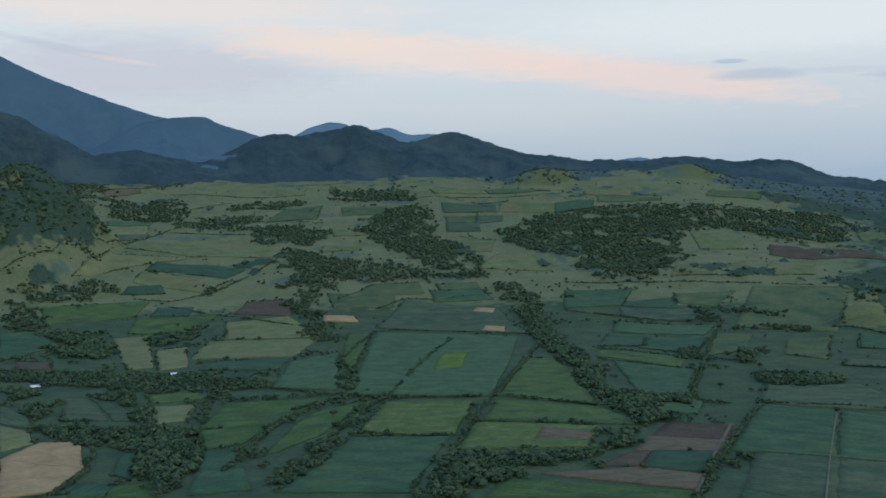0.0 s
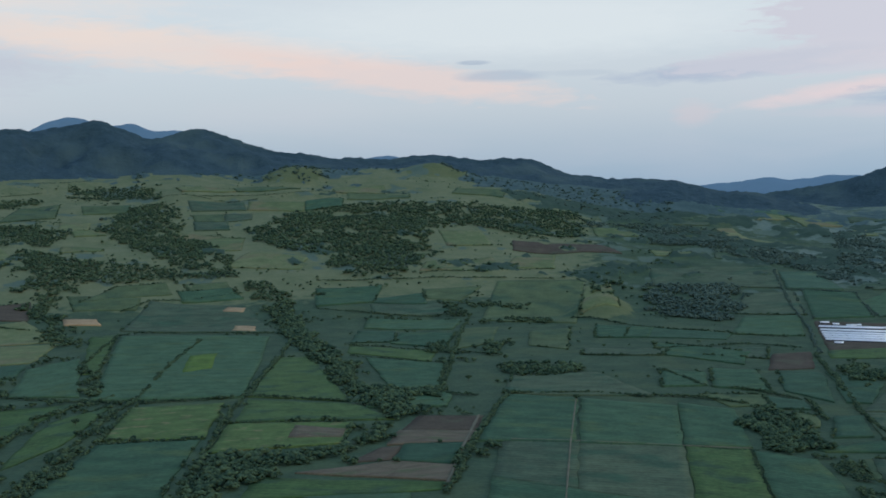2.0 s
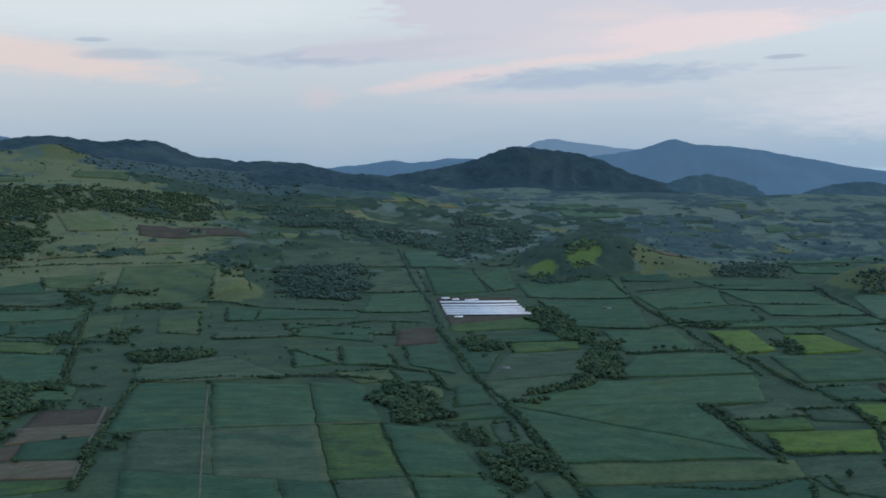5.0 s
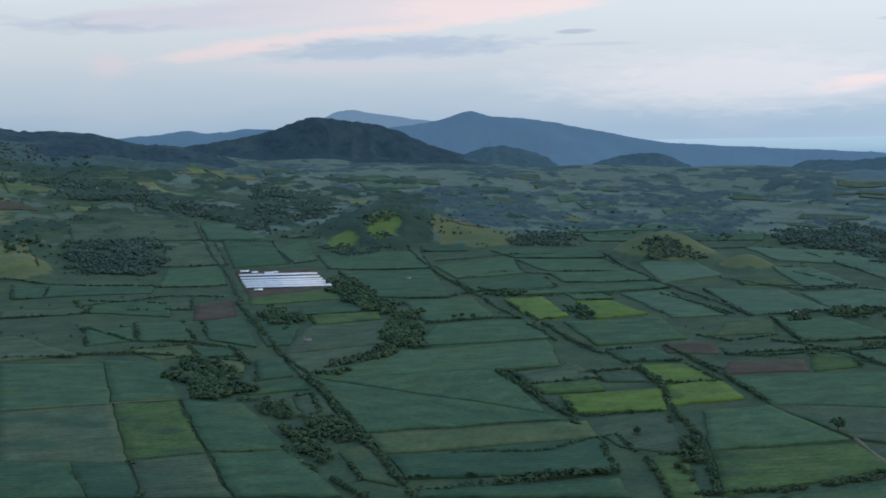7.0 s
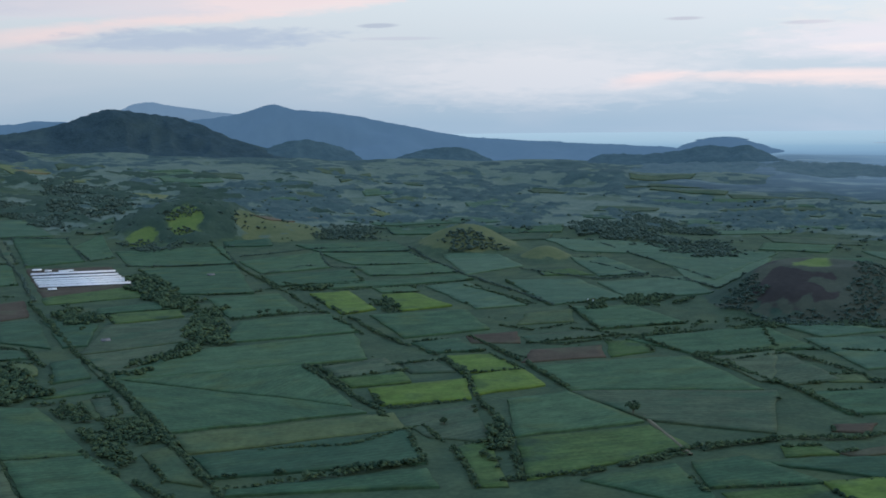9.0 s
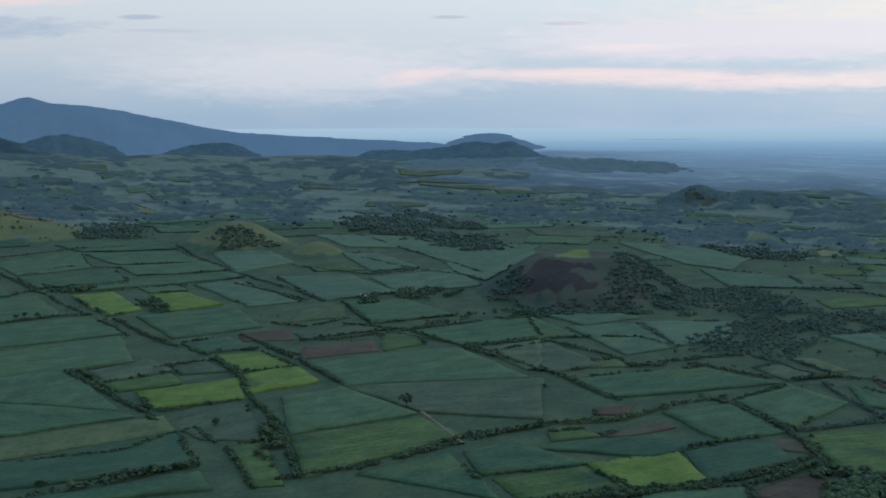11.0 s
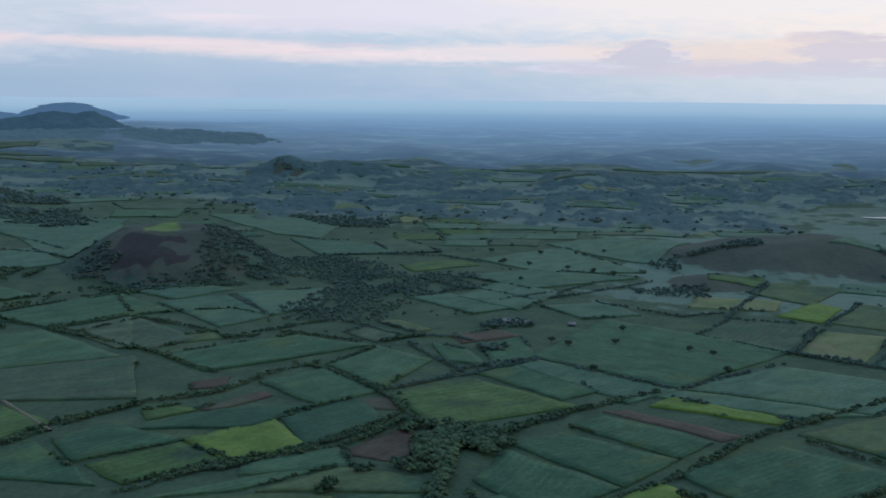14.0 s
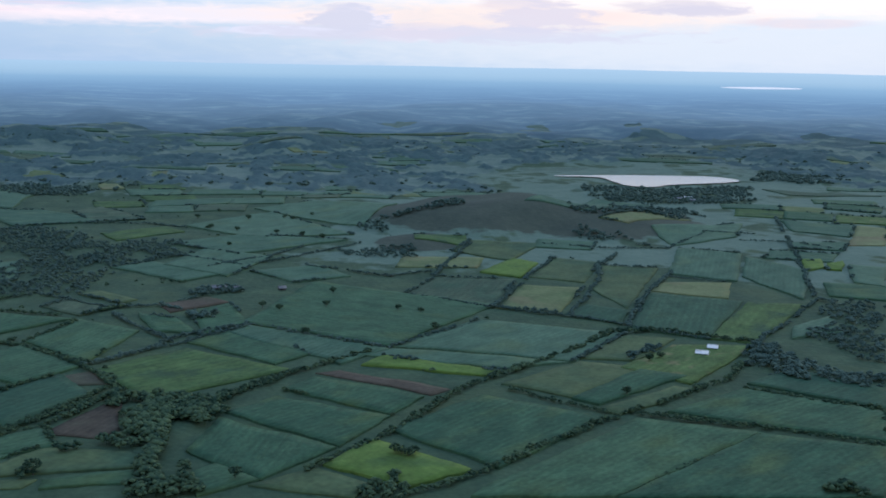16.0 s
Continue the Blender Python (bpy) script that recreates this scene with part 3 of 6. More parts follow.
def mountain(name, label, r, depth, crest, mat, relief=1.0, seed=1, kind="structure", rough=0.03):
    """A range: its crest runs through the given bearings and heights over the level line, its flanks furrowed by valleys."""
    az = np.array([c[0] for c in crest], float)
    el = np.array([c[1] for c in crest], float)
    n = max(40, int((az[-1] - az[0]) / 0.1))
    A = np.linspace(az[0], az[-1], n)
    E = np.interp(A, az, el)
    soft = np.exp(-0.5 * (np.arange(-8, 9) / 2.6) ** 2)
    E = np.convolve(np.pad(E, 8, mode="edge"), soft / soft.sum(), "valid")
    E = E + rough * (grain(A * 100, A * 0, 90, seed) + 0.6 * grain(A * 100, A * 0, 35, seed + 1) + 0.4 * grain(A * 100, A * 0, 14, seed + 2))
    V = np.concatenate([np.linspace(0, 1, 40), np.linspace(1.03, 1.5, 6)])
    AA, VV = np.meshgrid(np.radians(A), V)
    rr = r - depth * (1 - VV)
    x, y = rr * np.sin(AA), rr * np.cos(AA)
    base = ground(x, y) - 4
    top = EYE + r * np.tan(np.radians(E))[None, :]
    wave = grain(AA * 57.3 * 60, rr, 170, seed + 5) + 0.5 * grain(AA * 57.3 * 60, rr, 70, seed + 6)
    k = np.clip(VV + relief * 0.17 * wave * np.sin(np.pi * np.clip(VV, 0, 1)), 0, 1)
    shape = np.where(VV <= 1, k ** 1.15, np.clip(1 - (VV - 1) * 1.6, 0, 1))
    trees = (grain(x, y, 16, seed + 8) + 0.7 * grain(x, y, 9, seed + 9)) * 2.6 * np.clip(VV * 4, 0, 1)
    ribs = np.abs(grain(AA * 57.3 * 60, rr * 0.35, 60, seed + 10)) * -0.10 * np.sin(np.pi * np.clip(VV, 0, 1))
    z = base + np.maximum(top - base, 0) * (shape + relief * ribs) + (trees if kind == "structure" else 0)
    me = smooth(mesh_from(name, np.stack([x, y, z], -1).reshape(-1, 3), grid_faces(*x.shape)[:, ::-1], mat))
    return tagged(new(name, me), label, "mountain", kind=kind)


FARTHEST = "far blue volcanic mountain in evening haze"
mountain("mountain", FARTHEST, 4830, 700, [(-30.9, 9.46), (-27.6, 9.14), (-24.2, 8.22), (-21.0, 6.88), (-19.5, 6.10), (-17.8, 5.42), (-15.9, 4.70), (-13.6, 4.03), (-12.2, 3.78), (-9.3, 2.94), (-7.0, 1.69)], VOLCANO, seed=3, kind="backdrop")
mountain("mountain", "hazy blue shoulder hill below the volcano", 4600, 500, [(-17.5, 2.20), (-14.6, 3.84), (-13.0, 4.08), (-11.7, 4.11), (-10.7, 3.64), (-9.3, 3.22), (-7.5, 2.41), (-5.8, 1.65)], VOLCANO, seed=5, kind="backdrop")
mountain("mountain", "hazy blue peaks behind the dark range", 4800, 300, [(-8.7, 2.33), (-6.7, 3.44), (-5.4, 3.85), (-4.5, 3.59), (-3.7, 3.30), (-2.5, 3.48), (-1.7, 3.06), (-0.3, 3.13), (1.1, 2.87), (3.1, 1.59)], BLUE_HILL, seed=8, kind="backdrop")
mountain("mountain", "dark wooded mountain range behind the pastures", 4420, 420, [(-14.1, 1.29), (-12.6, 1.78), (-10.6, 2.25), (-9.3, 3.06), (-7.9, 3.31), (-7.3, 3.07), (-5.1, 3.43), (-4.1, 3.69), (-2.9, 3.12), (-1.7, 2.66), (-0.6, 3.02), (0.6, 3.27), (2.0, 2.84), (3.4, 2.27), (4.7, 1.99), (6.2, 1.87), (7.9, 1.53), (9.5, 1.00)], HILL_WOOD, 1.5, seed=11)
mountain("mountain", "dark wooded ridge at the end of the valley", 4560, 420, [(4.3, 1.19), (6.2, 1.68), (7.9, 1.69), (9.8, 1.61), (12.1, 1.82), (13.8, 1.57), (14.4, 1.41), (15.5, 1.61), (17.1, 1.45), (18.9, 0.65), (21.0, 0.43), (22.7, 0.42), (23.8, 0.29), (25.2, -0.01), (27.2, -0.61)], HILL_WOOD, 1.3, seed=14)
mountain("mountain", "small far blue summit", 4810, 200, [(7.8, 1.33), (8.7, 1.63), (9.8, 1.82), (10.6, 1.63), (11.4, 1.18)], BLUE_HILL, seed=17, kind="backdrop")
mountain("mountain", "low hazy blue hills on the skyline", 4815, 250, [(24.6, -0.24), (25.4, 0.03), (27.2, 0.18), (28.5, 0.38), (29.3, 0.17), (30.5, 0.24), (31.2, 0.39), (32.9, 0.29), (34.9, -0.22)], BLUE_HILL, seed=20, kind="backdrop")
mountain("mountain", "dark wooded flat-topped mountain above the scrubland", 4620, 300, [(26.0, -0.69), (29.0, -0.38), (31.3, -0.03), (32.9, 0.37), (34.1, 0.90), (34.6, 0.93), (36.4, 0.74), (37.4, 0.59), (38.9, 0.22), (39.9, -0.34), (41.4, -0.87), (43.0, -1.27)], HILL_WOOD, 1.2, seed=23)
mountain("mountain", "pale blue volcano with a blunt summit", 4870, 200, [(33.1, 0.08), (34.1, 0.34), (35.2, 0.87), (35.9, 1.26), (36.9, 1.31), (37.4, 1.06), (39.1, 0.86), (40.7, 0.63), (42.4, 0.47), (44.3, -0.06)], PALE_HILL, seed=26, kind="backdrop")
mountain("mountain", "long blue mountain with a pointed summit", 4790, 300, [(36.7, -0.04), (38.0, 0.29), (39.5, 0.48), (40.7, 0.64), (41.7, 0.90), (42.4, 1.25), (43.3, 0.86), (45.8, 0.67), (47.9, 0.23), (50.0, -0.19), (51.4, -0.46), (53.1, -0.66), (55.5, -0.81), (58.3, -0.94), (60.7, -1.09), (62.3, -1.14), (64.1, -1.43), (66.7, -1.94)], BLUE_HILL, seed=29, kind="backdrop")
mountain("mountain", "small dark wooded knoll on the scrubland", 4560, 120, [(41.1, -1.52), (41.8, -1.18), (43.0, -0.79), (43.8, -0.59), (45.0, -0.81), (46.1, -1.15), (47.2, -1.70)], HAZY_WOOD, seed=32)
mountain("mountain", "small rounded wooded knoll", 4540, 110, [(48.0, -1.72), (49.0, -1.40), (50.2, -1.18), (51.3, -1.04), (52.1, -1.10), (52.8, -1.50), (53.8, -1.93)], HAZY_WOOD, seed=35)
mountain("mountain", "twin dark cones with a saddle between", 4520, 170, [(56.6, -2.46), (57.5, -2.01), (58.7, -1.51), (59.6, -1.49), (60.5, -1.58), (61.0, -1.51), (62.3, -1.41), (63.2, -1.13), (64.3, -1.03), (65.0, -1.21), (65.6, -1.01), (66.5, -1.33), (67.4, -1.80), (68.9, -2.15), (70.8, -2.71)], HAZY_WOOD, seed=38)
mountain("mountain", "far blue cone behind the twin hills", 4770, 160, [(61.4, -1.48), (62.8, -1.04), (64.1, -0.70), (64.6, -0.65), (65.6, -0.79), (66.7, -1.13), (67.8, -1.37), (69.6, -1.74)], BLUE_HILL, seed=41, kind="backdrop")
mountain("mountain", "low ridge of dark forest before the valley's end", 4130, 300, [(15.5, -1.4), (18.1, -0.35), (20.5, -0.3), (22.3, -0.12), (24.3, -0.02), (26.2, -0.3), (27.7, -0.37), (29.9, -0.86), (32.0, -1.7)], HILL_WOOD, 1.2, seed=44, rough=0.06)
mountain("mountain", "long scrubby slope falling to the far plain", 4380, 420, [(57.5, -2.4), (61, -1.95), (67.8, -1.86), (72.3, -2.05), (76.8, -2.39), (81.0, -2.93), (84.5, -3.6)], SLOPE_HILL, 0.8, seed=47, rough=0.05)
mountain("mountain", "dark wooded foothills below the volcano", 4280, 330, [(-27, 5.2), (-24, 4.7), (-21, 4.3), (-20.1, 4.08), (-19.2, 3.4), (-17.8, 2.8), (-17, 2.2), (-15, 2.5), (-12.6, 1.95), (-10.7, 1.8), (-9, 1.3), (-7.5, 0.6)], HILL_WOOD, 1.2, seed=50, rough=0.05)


def far_plain():
    """The lowland beyond the valley up to the skyline, kilometres off; the blue air over it is painted as emission."""
    m = bpy.data.materials.new("hazy_lowland")
    m.use_nodes = True
    ns, ls = m.node_tree.nodes, m.node_tree.links
    bs = ns["Principled BSDF"]
    bs.inputs["Roughness"].default_value, bs.inputs["Specular IOR Level"].default_value = 0.95, 0.1

    def calc(op, *values):
        n = ns.new("ShaderNodeMath")
        n.operation = op
        for i, v in enumerate(values):
            if isinstance(v, (int, float)):
                n.inputs[i].default_value = v
            else:
                ls.new(v, n.inputs[i])
        return n.outputs[0]

    def span(v, a, b, c=0.0, e=1.0, way="LINEAR"):
        n = ns.new("ShaderNodeMapRange")
        n.interpolation_type = way
        for key, value in (("From Min", a), ("From Max", b), ("To Min", c), ("To Max", e)):
            n.inputs[key].default_value = value
        ls.new(v, n.inputs["Value"])
        return n.outputs[0]

    def noise(u, v, detail, rough=0.5):
        c = ns.new("ShaderNodeCombineXYZ")
        ls.new(u, c.inputs[0])
        ls.new(v, c.inputs[1])
        n = ns.new("ShaderNodeTexNoise")
        n.inputs["Scale"].default_value, n.inputs["Detail"].default_value, n.inputs["Roughness"].default_value = 1.0, detail, rough
        ls.new(c.outputs[0], n.inputs["Vector"])
        return n.outputs["Fac"]

    tc = ns.new("ShaderNodeTexCoord")
    sep = ns.new("ShaderNodeSeparateXYZ")
    ls.new(tc.outputs["Object"], sep.inputs[0])
    east, north = sep.outputs[0], sep.outputs[1]
    out = calc("SQRT", calc("ADD", calc("MULTIPLY", east, east), calc("MULTIPLY", north, north)))
    turn = calc("ARCTAN2", east, north)
    # the country is drawn together towards the skyline, and so are its fields
    real = calc("LOGARITHM", calc("SUBTRACT", 1.004, calc("DIVIDE", calc("SUBTRACT", out, NEAR), SPAN)), 2.718)
    strips = noise(calc("MULTIPLY", turn, 16.0), calc("MULTIPLY", real, 8.0), 5.0, 0.6)
    plots = noise(calc("MULTIPLY", turn, 55.0), calc("MULTIPLY", real, 26.0), 3.0)
    even = span(out, 4560, 4740, 1.0, 0.25)
    pattern = calc("ADD", calc("MULTIPLY", calc("SUBTRACT", strips, 0.5), 2.2), calc("MULTIPLY", calc("SUBTRACT", plots, 0.5), 1.5))
    pattern = calc("ADD", calc("MULTIPLY", pattern, even), 0.42)
    tone = ns.new("ShaderNodeValToRGB")
    te = tone.color_ramp.elements
    te[0].position, te[0].color = 0.2, (0.034, 0.060, 0.062, 1)
    te[1].position, te[1].color = 0.95, (0.135, 0.170, 0.130, 1)
    mid = te.new(0.55)
    mid.color = (0.052, 0.084, 0.080, 1)
    ls.new(pattern, tone.inputs[0])
    ls.new(tone.outputs[0], bs.inputs["Base Color"])
    # Emission ramp: painted haze, none at the near edge, pale blue at the skyline.
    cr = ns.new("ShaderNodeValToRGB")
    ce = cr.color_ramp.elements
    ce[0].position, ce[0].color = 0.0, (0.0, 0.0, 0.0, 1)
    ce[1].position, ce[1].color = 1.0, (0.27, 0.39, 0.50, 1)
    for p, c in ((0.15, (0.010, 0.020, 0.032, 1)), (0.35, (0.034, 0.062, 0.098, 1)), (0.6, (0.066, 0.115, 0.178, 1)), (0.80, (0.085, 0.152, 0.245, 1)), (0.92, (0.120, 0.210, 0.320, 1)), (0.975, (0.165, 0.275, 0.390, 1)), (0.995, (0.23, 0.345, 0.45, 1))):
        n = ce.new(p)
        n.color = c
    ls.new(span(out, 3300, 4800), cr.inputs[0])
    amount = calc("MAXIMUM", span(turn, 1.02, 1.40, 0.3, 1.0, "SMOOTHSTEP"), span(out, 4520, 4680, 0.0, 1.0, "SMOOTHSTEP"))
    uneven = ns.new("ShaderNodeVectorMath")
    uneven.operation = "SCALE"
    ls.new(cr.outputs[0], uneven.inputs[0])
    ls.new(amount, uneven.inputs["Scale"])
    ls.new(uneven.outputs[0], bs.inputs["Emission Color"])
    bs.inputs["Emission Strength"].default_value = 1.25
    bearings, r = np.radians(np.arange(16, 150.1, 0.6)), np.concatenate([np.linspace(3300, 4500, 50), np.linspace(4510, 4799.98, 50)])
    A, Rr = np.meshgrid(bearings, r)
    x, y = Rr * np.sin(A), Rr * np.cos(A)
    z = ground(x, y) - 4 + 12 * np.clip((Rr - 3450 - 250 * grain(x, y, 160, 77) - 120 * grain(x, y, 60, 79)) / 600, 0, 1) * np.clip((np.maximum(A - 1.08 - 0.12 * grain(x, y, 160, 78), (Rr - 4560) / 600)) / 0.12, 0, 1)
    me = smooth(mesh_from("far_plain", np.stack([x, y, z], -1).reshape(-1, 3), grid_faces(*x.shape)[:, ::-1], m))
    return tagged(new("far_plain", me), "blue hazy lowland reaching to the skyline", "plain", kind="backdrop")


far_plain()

KINDS = {
    "c": ("cane_field", CANE, 1.3, "even field of tall blue-green sugar cane"),
    "v": ("cane_field", CANE_HAZED, 1.3, "haze-paled blue-green field of sugar cane"),
    "d": ("cane_field", CANE_DARK, 1.1, "dark teal field of young sugar cane"),
    "u": ("cane_field", CANE_DULL, 1.0, "dull brownish-green field of ripening crop"),
    "g": ("grass_field", GREEN, 0.8, "lush mid-green grass field"),
    "b": ("crop_field", BRIGHT, 1.6, "bright yellow-green field of young crop"),
    "p": ("pasture", PASTURE, 0.6, "dry olive-green grazing pasture"),
    "w": ("ploughed_field", BROWN, 0.5, "bare purplish-brown ploughed field"),
    "e": ("ploughed_field", EARTH, 1.2, "pale brown stubble field"),
    "t": ("bare_field", TAN, 1.2, "pale tan field of bare dry soil"),
    "o": ("stubble_field", OLIVE, 0.7, "olive field of low stubble and grass"),
    "m": ("crop_field", MIXED, 1.0, "patchy green field with yellowing rows"),
}
EDGES, TAKEN = [], []


def field(kind, a, b, c, d):
    """A field between four corners, its crop standing a little over the ground. Capital kinds have no hedge."""
    name, mat, tall, label = KINDS[kind.lower()]
    P = np.array([a, b, c, d], float)
    mid = P.mean(0)
    P = mid + (P - mid) * 1.02
    along = math.atan2(P[1, 1] - P[0, 1], P[1, 0] - P[0, 0])
    n = int(np.clip(max(np.linalg.norm(P[1] - P[0]), np.linalg.norm(P[2] - P[3])) / 9, 4, 30))
    m = int(np.clip(max(np.linalg.norm(P[3] - P[0]), np.linalg.norm(P[2] - P[1])) / 9, 4, 30))
    U, V = np.meshgrid(np.linspace(0, 1, n + 1), np.linspace(0, 1, m + 1))
    U, V = U[..., None], V[..., None]
    xy = (P[0] * (1 - U) + P[1] * U) * (1 - V) + (P[3] * (1 - U) + P[2] * U) * V
    x, y = xy[..., 0], xy[..., 1]
    x, y = x + 2.2 * grain(x, y, 30, 21) + 0.9 * grain(x, y, 9, 25), y + 2.2 * grain(x, y, 30, 22) + 0.9 * grain(x, y, 9, 26)
    far = np.hypot(*mid)
    z = ground(x, y) + tall + 0.25 * tall * grain(x, y, 14, 23) + max(0.0, far - 2200) * 0.0012 + 0.03 * (len(TAKEN) % 24)
    # the border falls to the ground just outside the crop
    big = np.pad(np.arange(x.size).reshape(x.shape), 1, mode="edge")
    bx, by, bz = x.ravel()[big], y.ravel()[big], z.ravel()[big].copy()
    rim = np.ones(big.shape, bool)
    rim[1:-1, 1:-1] = False
    bz[rim] -= tall + 1.2 + max(0.0, far - 2200) * 0.0015
    ca, sa = math.cos(along), math.sin(along)
    lx, ly = (bx - mid[0]) * ca + (by - mid[1]) * sa, -(bx - mid[0]) * sa + (by - mid[1]) * ca
    faces = grid_faces(*big.shape)
    turn = np.cross(P[1] - P[0], P[3] - P[0])
    me = mesh_from(name, np.stack([lx, ly, bz], -1).reshape(-1, 3), faces if turn > 0 else faces[:, ::-1], mat)
    crop = (~rim[:-1, :-1] & ~rim[1:, 1:] & ~rim[:-1, 1:] & ~rim[1:, :-1]).ravel()
    me.polygons.foreach_set("use_smooth", crop)
    ob = tagged(new(name, me), label, "field", group="fields of the valley")
    ob.matrix_world = pose(mid[0], mid[1], 0, 0, 0, math.degrees(along))
    TAKEN.append(P)
    if kind.islower():
        for i in range(4):
            EDGES.append((P[i], P[(i + 1) % 4]))


def octa(rng, centre, size):
    """A clump of leaves: an uneven lump of eight faces."""
    v = np.array([(1, 0, 0), (-1, 0, 0), (0, 1, 0), (0, -1, 0), (0, 0, 1), (0, 0, -1)], float)
    v = v * rng.uniform(0.65, 1.25, (6, 1)) * np.array([1, 1, 0.75])
    a = rng.uniform(0, 6.28)
    v = v @ np.array([[math.cos(a), -math.sin(a), 0], [math.sin(a), math.cos(a), 0], [0.3 * rng.uniform(-1, 1), 0.3 * rng.uniform(-1, 1), 1]])
    f = np.array([(0, 2, 4), (2, 1, 4), (1, 3, 4), (3, 0, 4), (2, 0, 5), (1, 2, 5), (3, 1, 5), (0, 3, 5)])
    return v * size + centre, f


def stem(a, b, ra, rb, sides=3):
    """A tapered stem from a to b."""
    ang = np.arange(sides) * 2 * math.pi / sides
    ring = np.stack([np.cos(ang), np.sin(ang), 0 * ang], 1)
    v = np.concatenate([np.array(a) + ring * ra, np.array(b) + ring * rb])
    i = np.arange(sides)
    j = (i + 1) % sides
    return v, np.concatenate([np.stack([i, j, i + sides], 1), np.stack([j, j + sides, i + sides], 1)])


def join_parts(parts):
    vs, fs, n = [], [], 0
    for v, f in parts:
        vs.append(v)
        fs.append(f + n)
        n += len(v)
    return np.concatenate(vs), np.concatenate(fs)


def tree_shape(seed, clumps, low=0.32):
    """A small broad tree one metre high: a stem and a loose crown."""
    rng = np.random.default_rng(seed)
    parts = [stem((0, 0, -0.06), (0, 0, 0.55), 0.035, 0.02)]
    for i in range(clumps):
        a, q = i * 2.4 + rng.uniform(-0.5, 0.5), math.sqrt((i + 0.5) / clumps)
        h = low + (0.9 - low) * (1 - 0.75 * q * q) * rng.uniform(0.75, 1.05)
        parts.append(octa(rng, np.array([0.42 * q * math.cos(a), 0.42 * q * math.sin(a), h]), rng.uniform(0.45, 0.95) / math.sqrt(clumps) + 0.045))
    return join_parts(parts)


SHAPES = {n: [tree_shape(100 * n + i, n, 0.25 if i % 2 else 0.36) for i in range(7)] for n in (11, 5, 3)}


def planted(name, x, y, size, label, category, mat, seed):
    """Many trees as one growth: a hedgerow, a wood or a scatter of bushes."""
    rng = np.random.default_rng(seed)
    x, y = np.asarray(x, float), np.asarray(y, float)
    if len(x) == 0:
        return None
    r = np.hypot(x, y)
    q = np.clip((r - NEAR) / SPAN, 0, 0.999)
    true = np.where(r > NEAR, NEAR - SPAN * np.log(1 - q), r)
    size = np.asarray(size, float) * np.maximum(r / true, 0.45)
    z = ground(x, y)
    lod = np.where(size < 3.2, 3, np.where(r < 1050, 11, np.where(r < 1700, 5, 3)))
    pick, spin = rng.integers(0, 7, len(x)), rng.uniform(0, 6.28, len(x))
    broad = rng.uniform(0.9, 1.45, len(x))
    vs, fs, n = [], [], 0
    for k in (11, 5, 3):
        for i in range(7):
            s = np.where((lod == k) & (pick == i))[0]
            if len(s) == 0:
                continue
            v, f = SHAPES[k][i]
            c, si = np.cos(spin[s])[:, None], np.sin(spin[s])[:, None]
            w = (size[s] * broad[s])[:, None]
            X = (v[:, 0] * c - v[:, 1] * si) * w + x[s][:, None]
            Y = (v[:, 0] * si + v[:, 1] * c) * w + y[s][:, None]
            Z = v[:, 2] * size[s][:, None] + z[s][:, None]
            vs.append(np.stack([X, Y, Z], -1).reshape(-1, 3))
            fs.append((f[None] + (np.arange(len(s)) * len(v))[:, None, None] + n).reshape(-1, 3))
            n += len(s) * len(v)
    me = smooth(mesh_from(name, np.concatenate(vs), np.concatenate(fs), mat))
    return tagged(new(name, me), label, category, kind="stuff")


COUNT = [0]


def along_line(points, step, rng):
    P = np.array(points, float)
    seg = np.linalg.norm(np.diff(P, axis=0), axis=1)
    t = np.cumsum(np.concatenate([[0], seg]))
    s = np.arange(0, t[-1], step) + rng.uniform(-0.4, 0.4, len(np.arange(0, t[-1], step))) * step
    x, y = np.interp(s, t, P[:, 0]), np.interp(s, t, P[:, 1])
    dx, dy = np.interp(s + 1, t, P[:, 0]) - np.interp(s - 1, t, P[:, 0]), np.interp(s + 1, t, P[:, 1]) - np.interp(s - 1, t, P[:, 1])
    ln = np.maximum(np.hypot(dx, dy), 1e-6)
    return x, y, -dy / ln, dx / ln


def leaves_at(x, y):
    """The foliage paled by painted haze for the far and western country, or the dark green of the near valley."""
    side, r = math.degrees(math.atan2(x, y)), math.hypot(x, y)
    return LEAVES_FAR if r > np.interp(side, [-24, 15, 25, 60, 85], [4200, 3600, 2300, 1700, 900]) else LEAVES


def hedge(size, width, *points):
    """A row of trees and bushes along a line."""
    COUNT[0] += 1
    rng = np.random.default_rng(1000 + COUNT[0])
    r = np.hypot(*np.mean(points, 0))
    xs, ys, ss = [], [], []
    size = size * (0.9 if r < 900 else 0.8)
    rows = max(1, int(round(width / 10)))
    for k in range(rows):
        x, y, nx, ny = along_line(points, size * (0.66 if r < 1500 else 0.9), rng)
        off = (k - (rows - 1) / 2) * 6.0 + rng.uniform(-2.2, 2.2, len(x)) + 2.5 * grain(x, y, 40, 33)
        keep = grain(x, y, 26, 40 + k) > -0.72
        xs.append((x + nx * off)[keep])
        ys.append((y + ny * off)[keep])
        ss.append((size * rng.uniform(0.5, 1.12, len(x)) * (1 + 0.25 * grain(x, y, 35, 44)))[keep])
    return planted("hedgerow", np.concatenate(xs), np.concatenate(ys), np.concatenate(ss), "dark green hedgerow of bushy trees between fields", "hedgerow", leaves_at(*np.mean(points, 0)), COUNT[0])


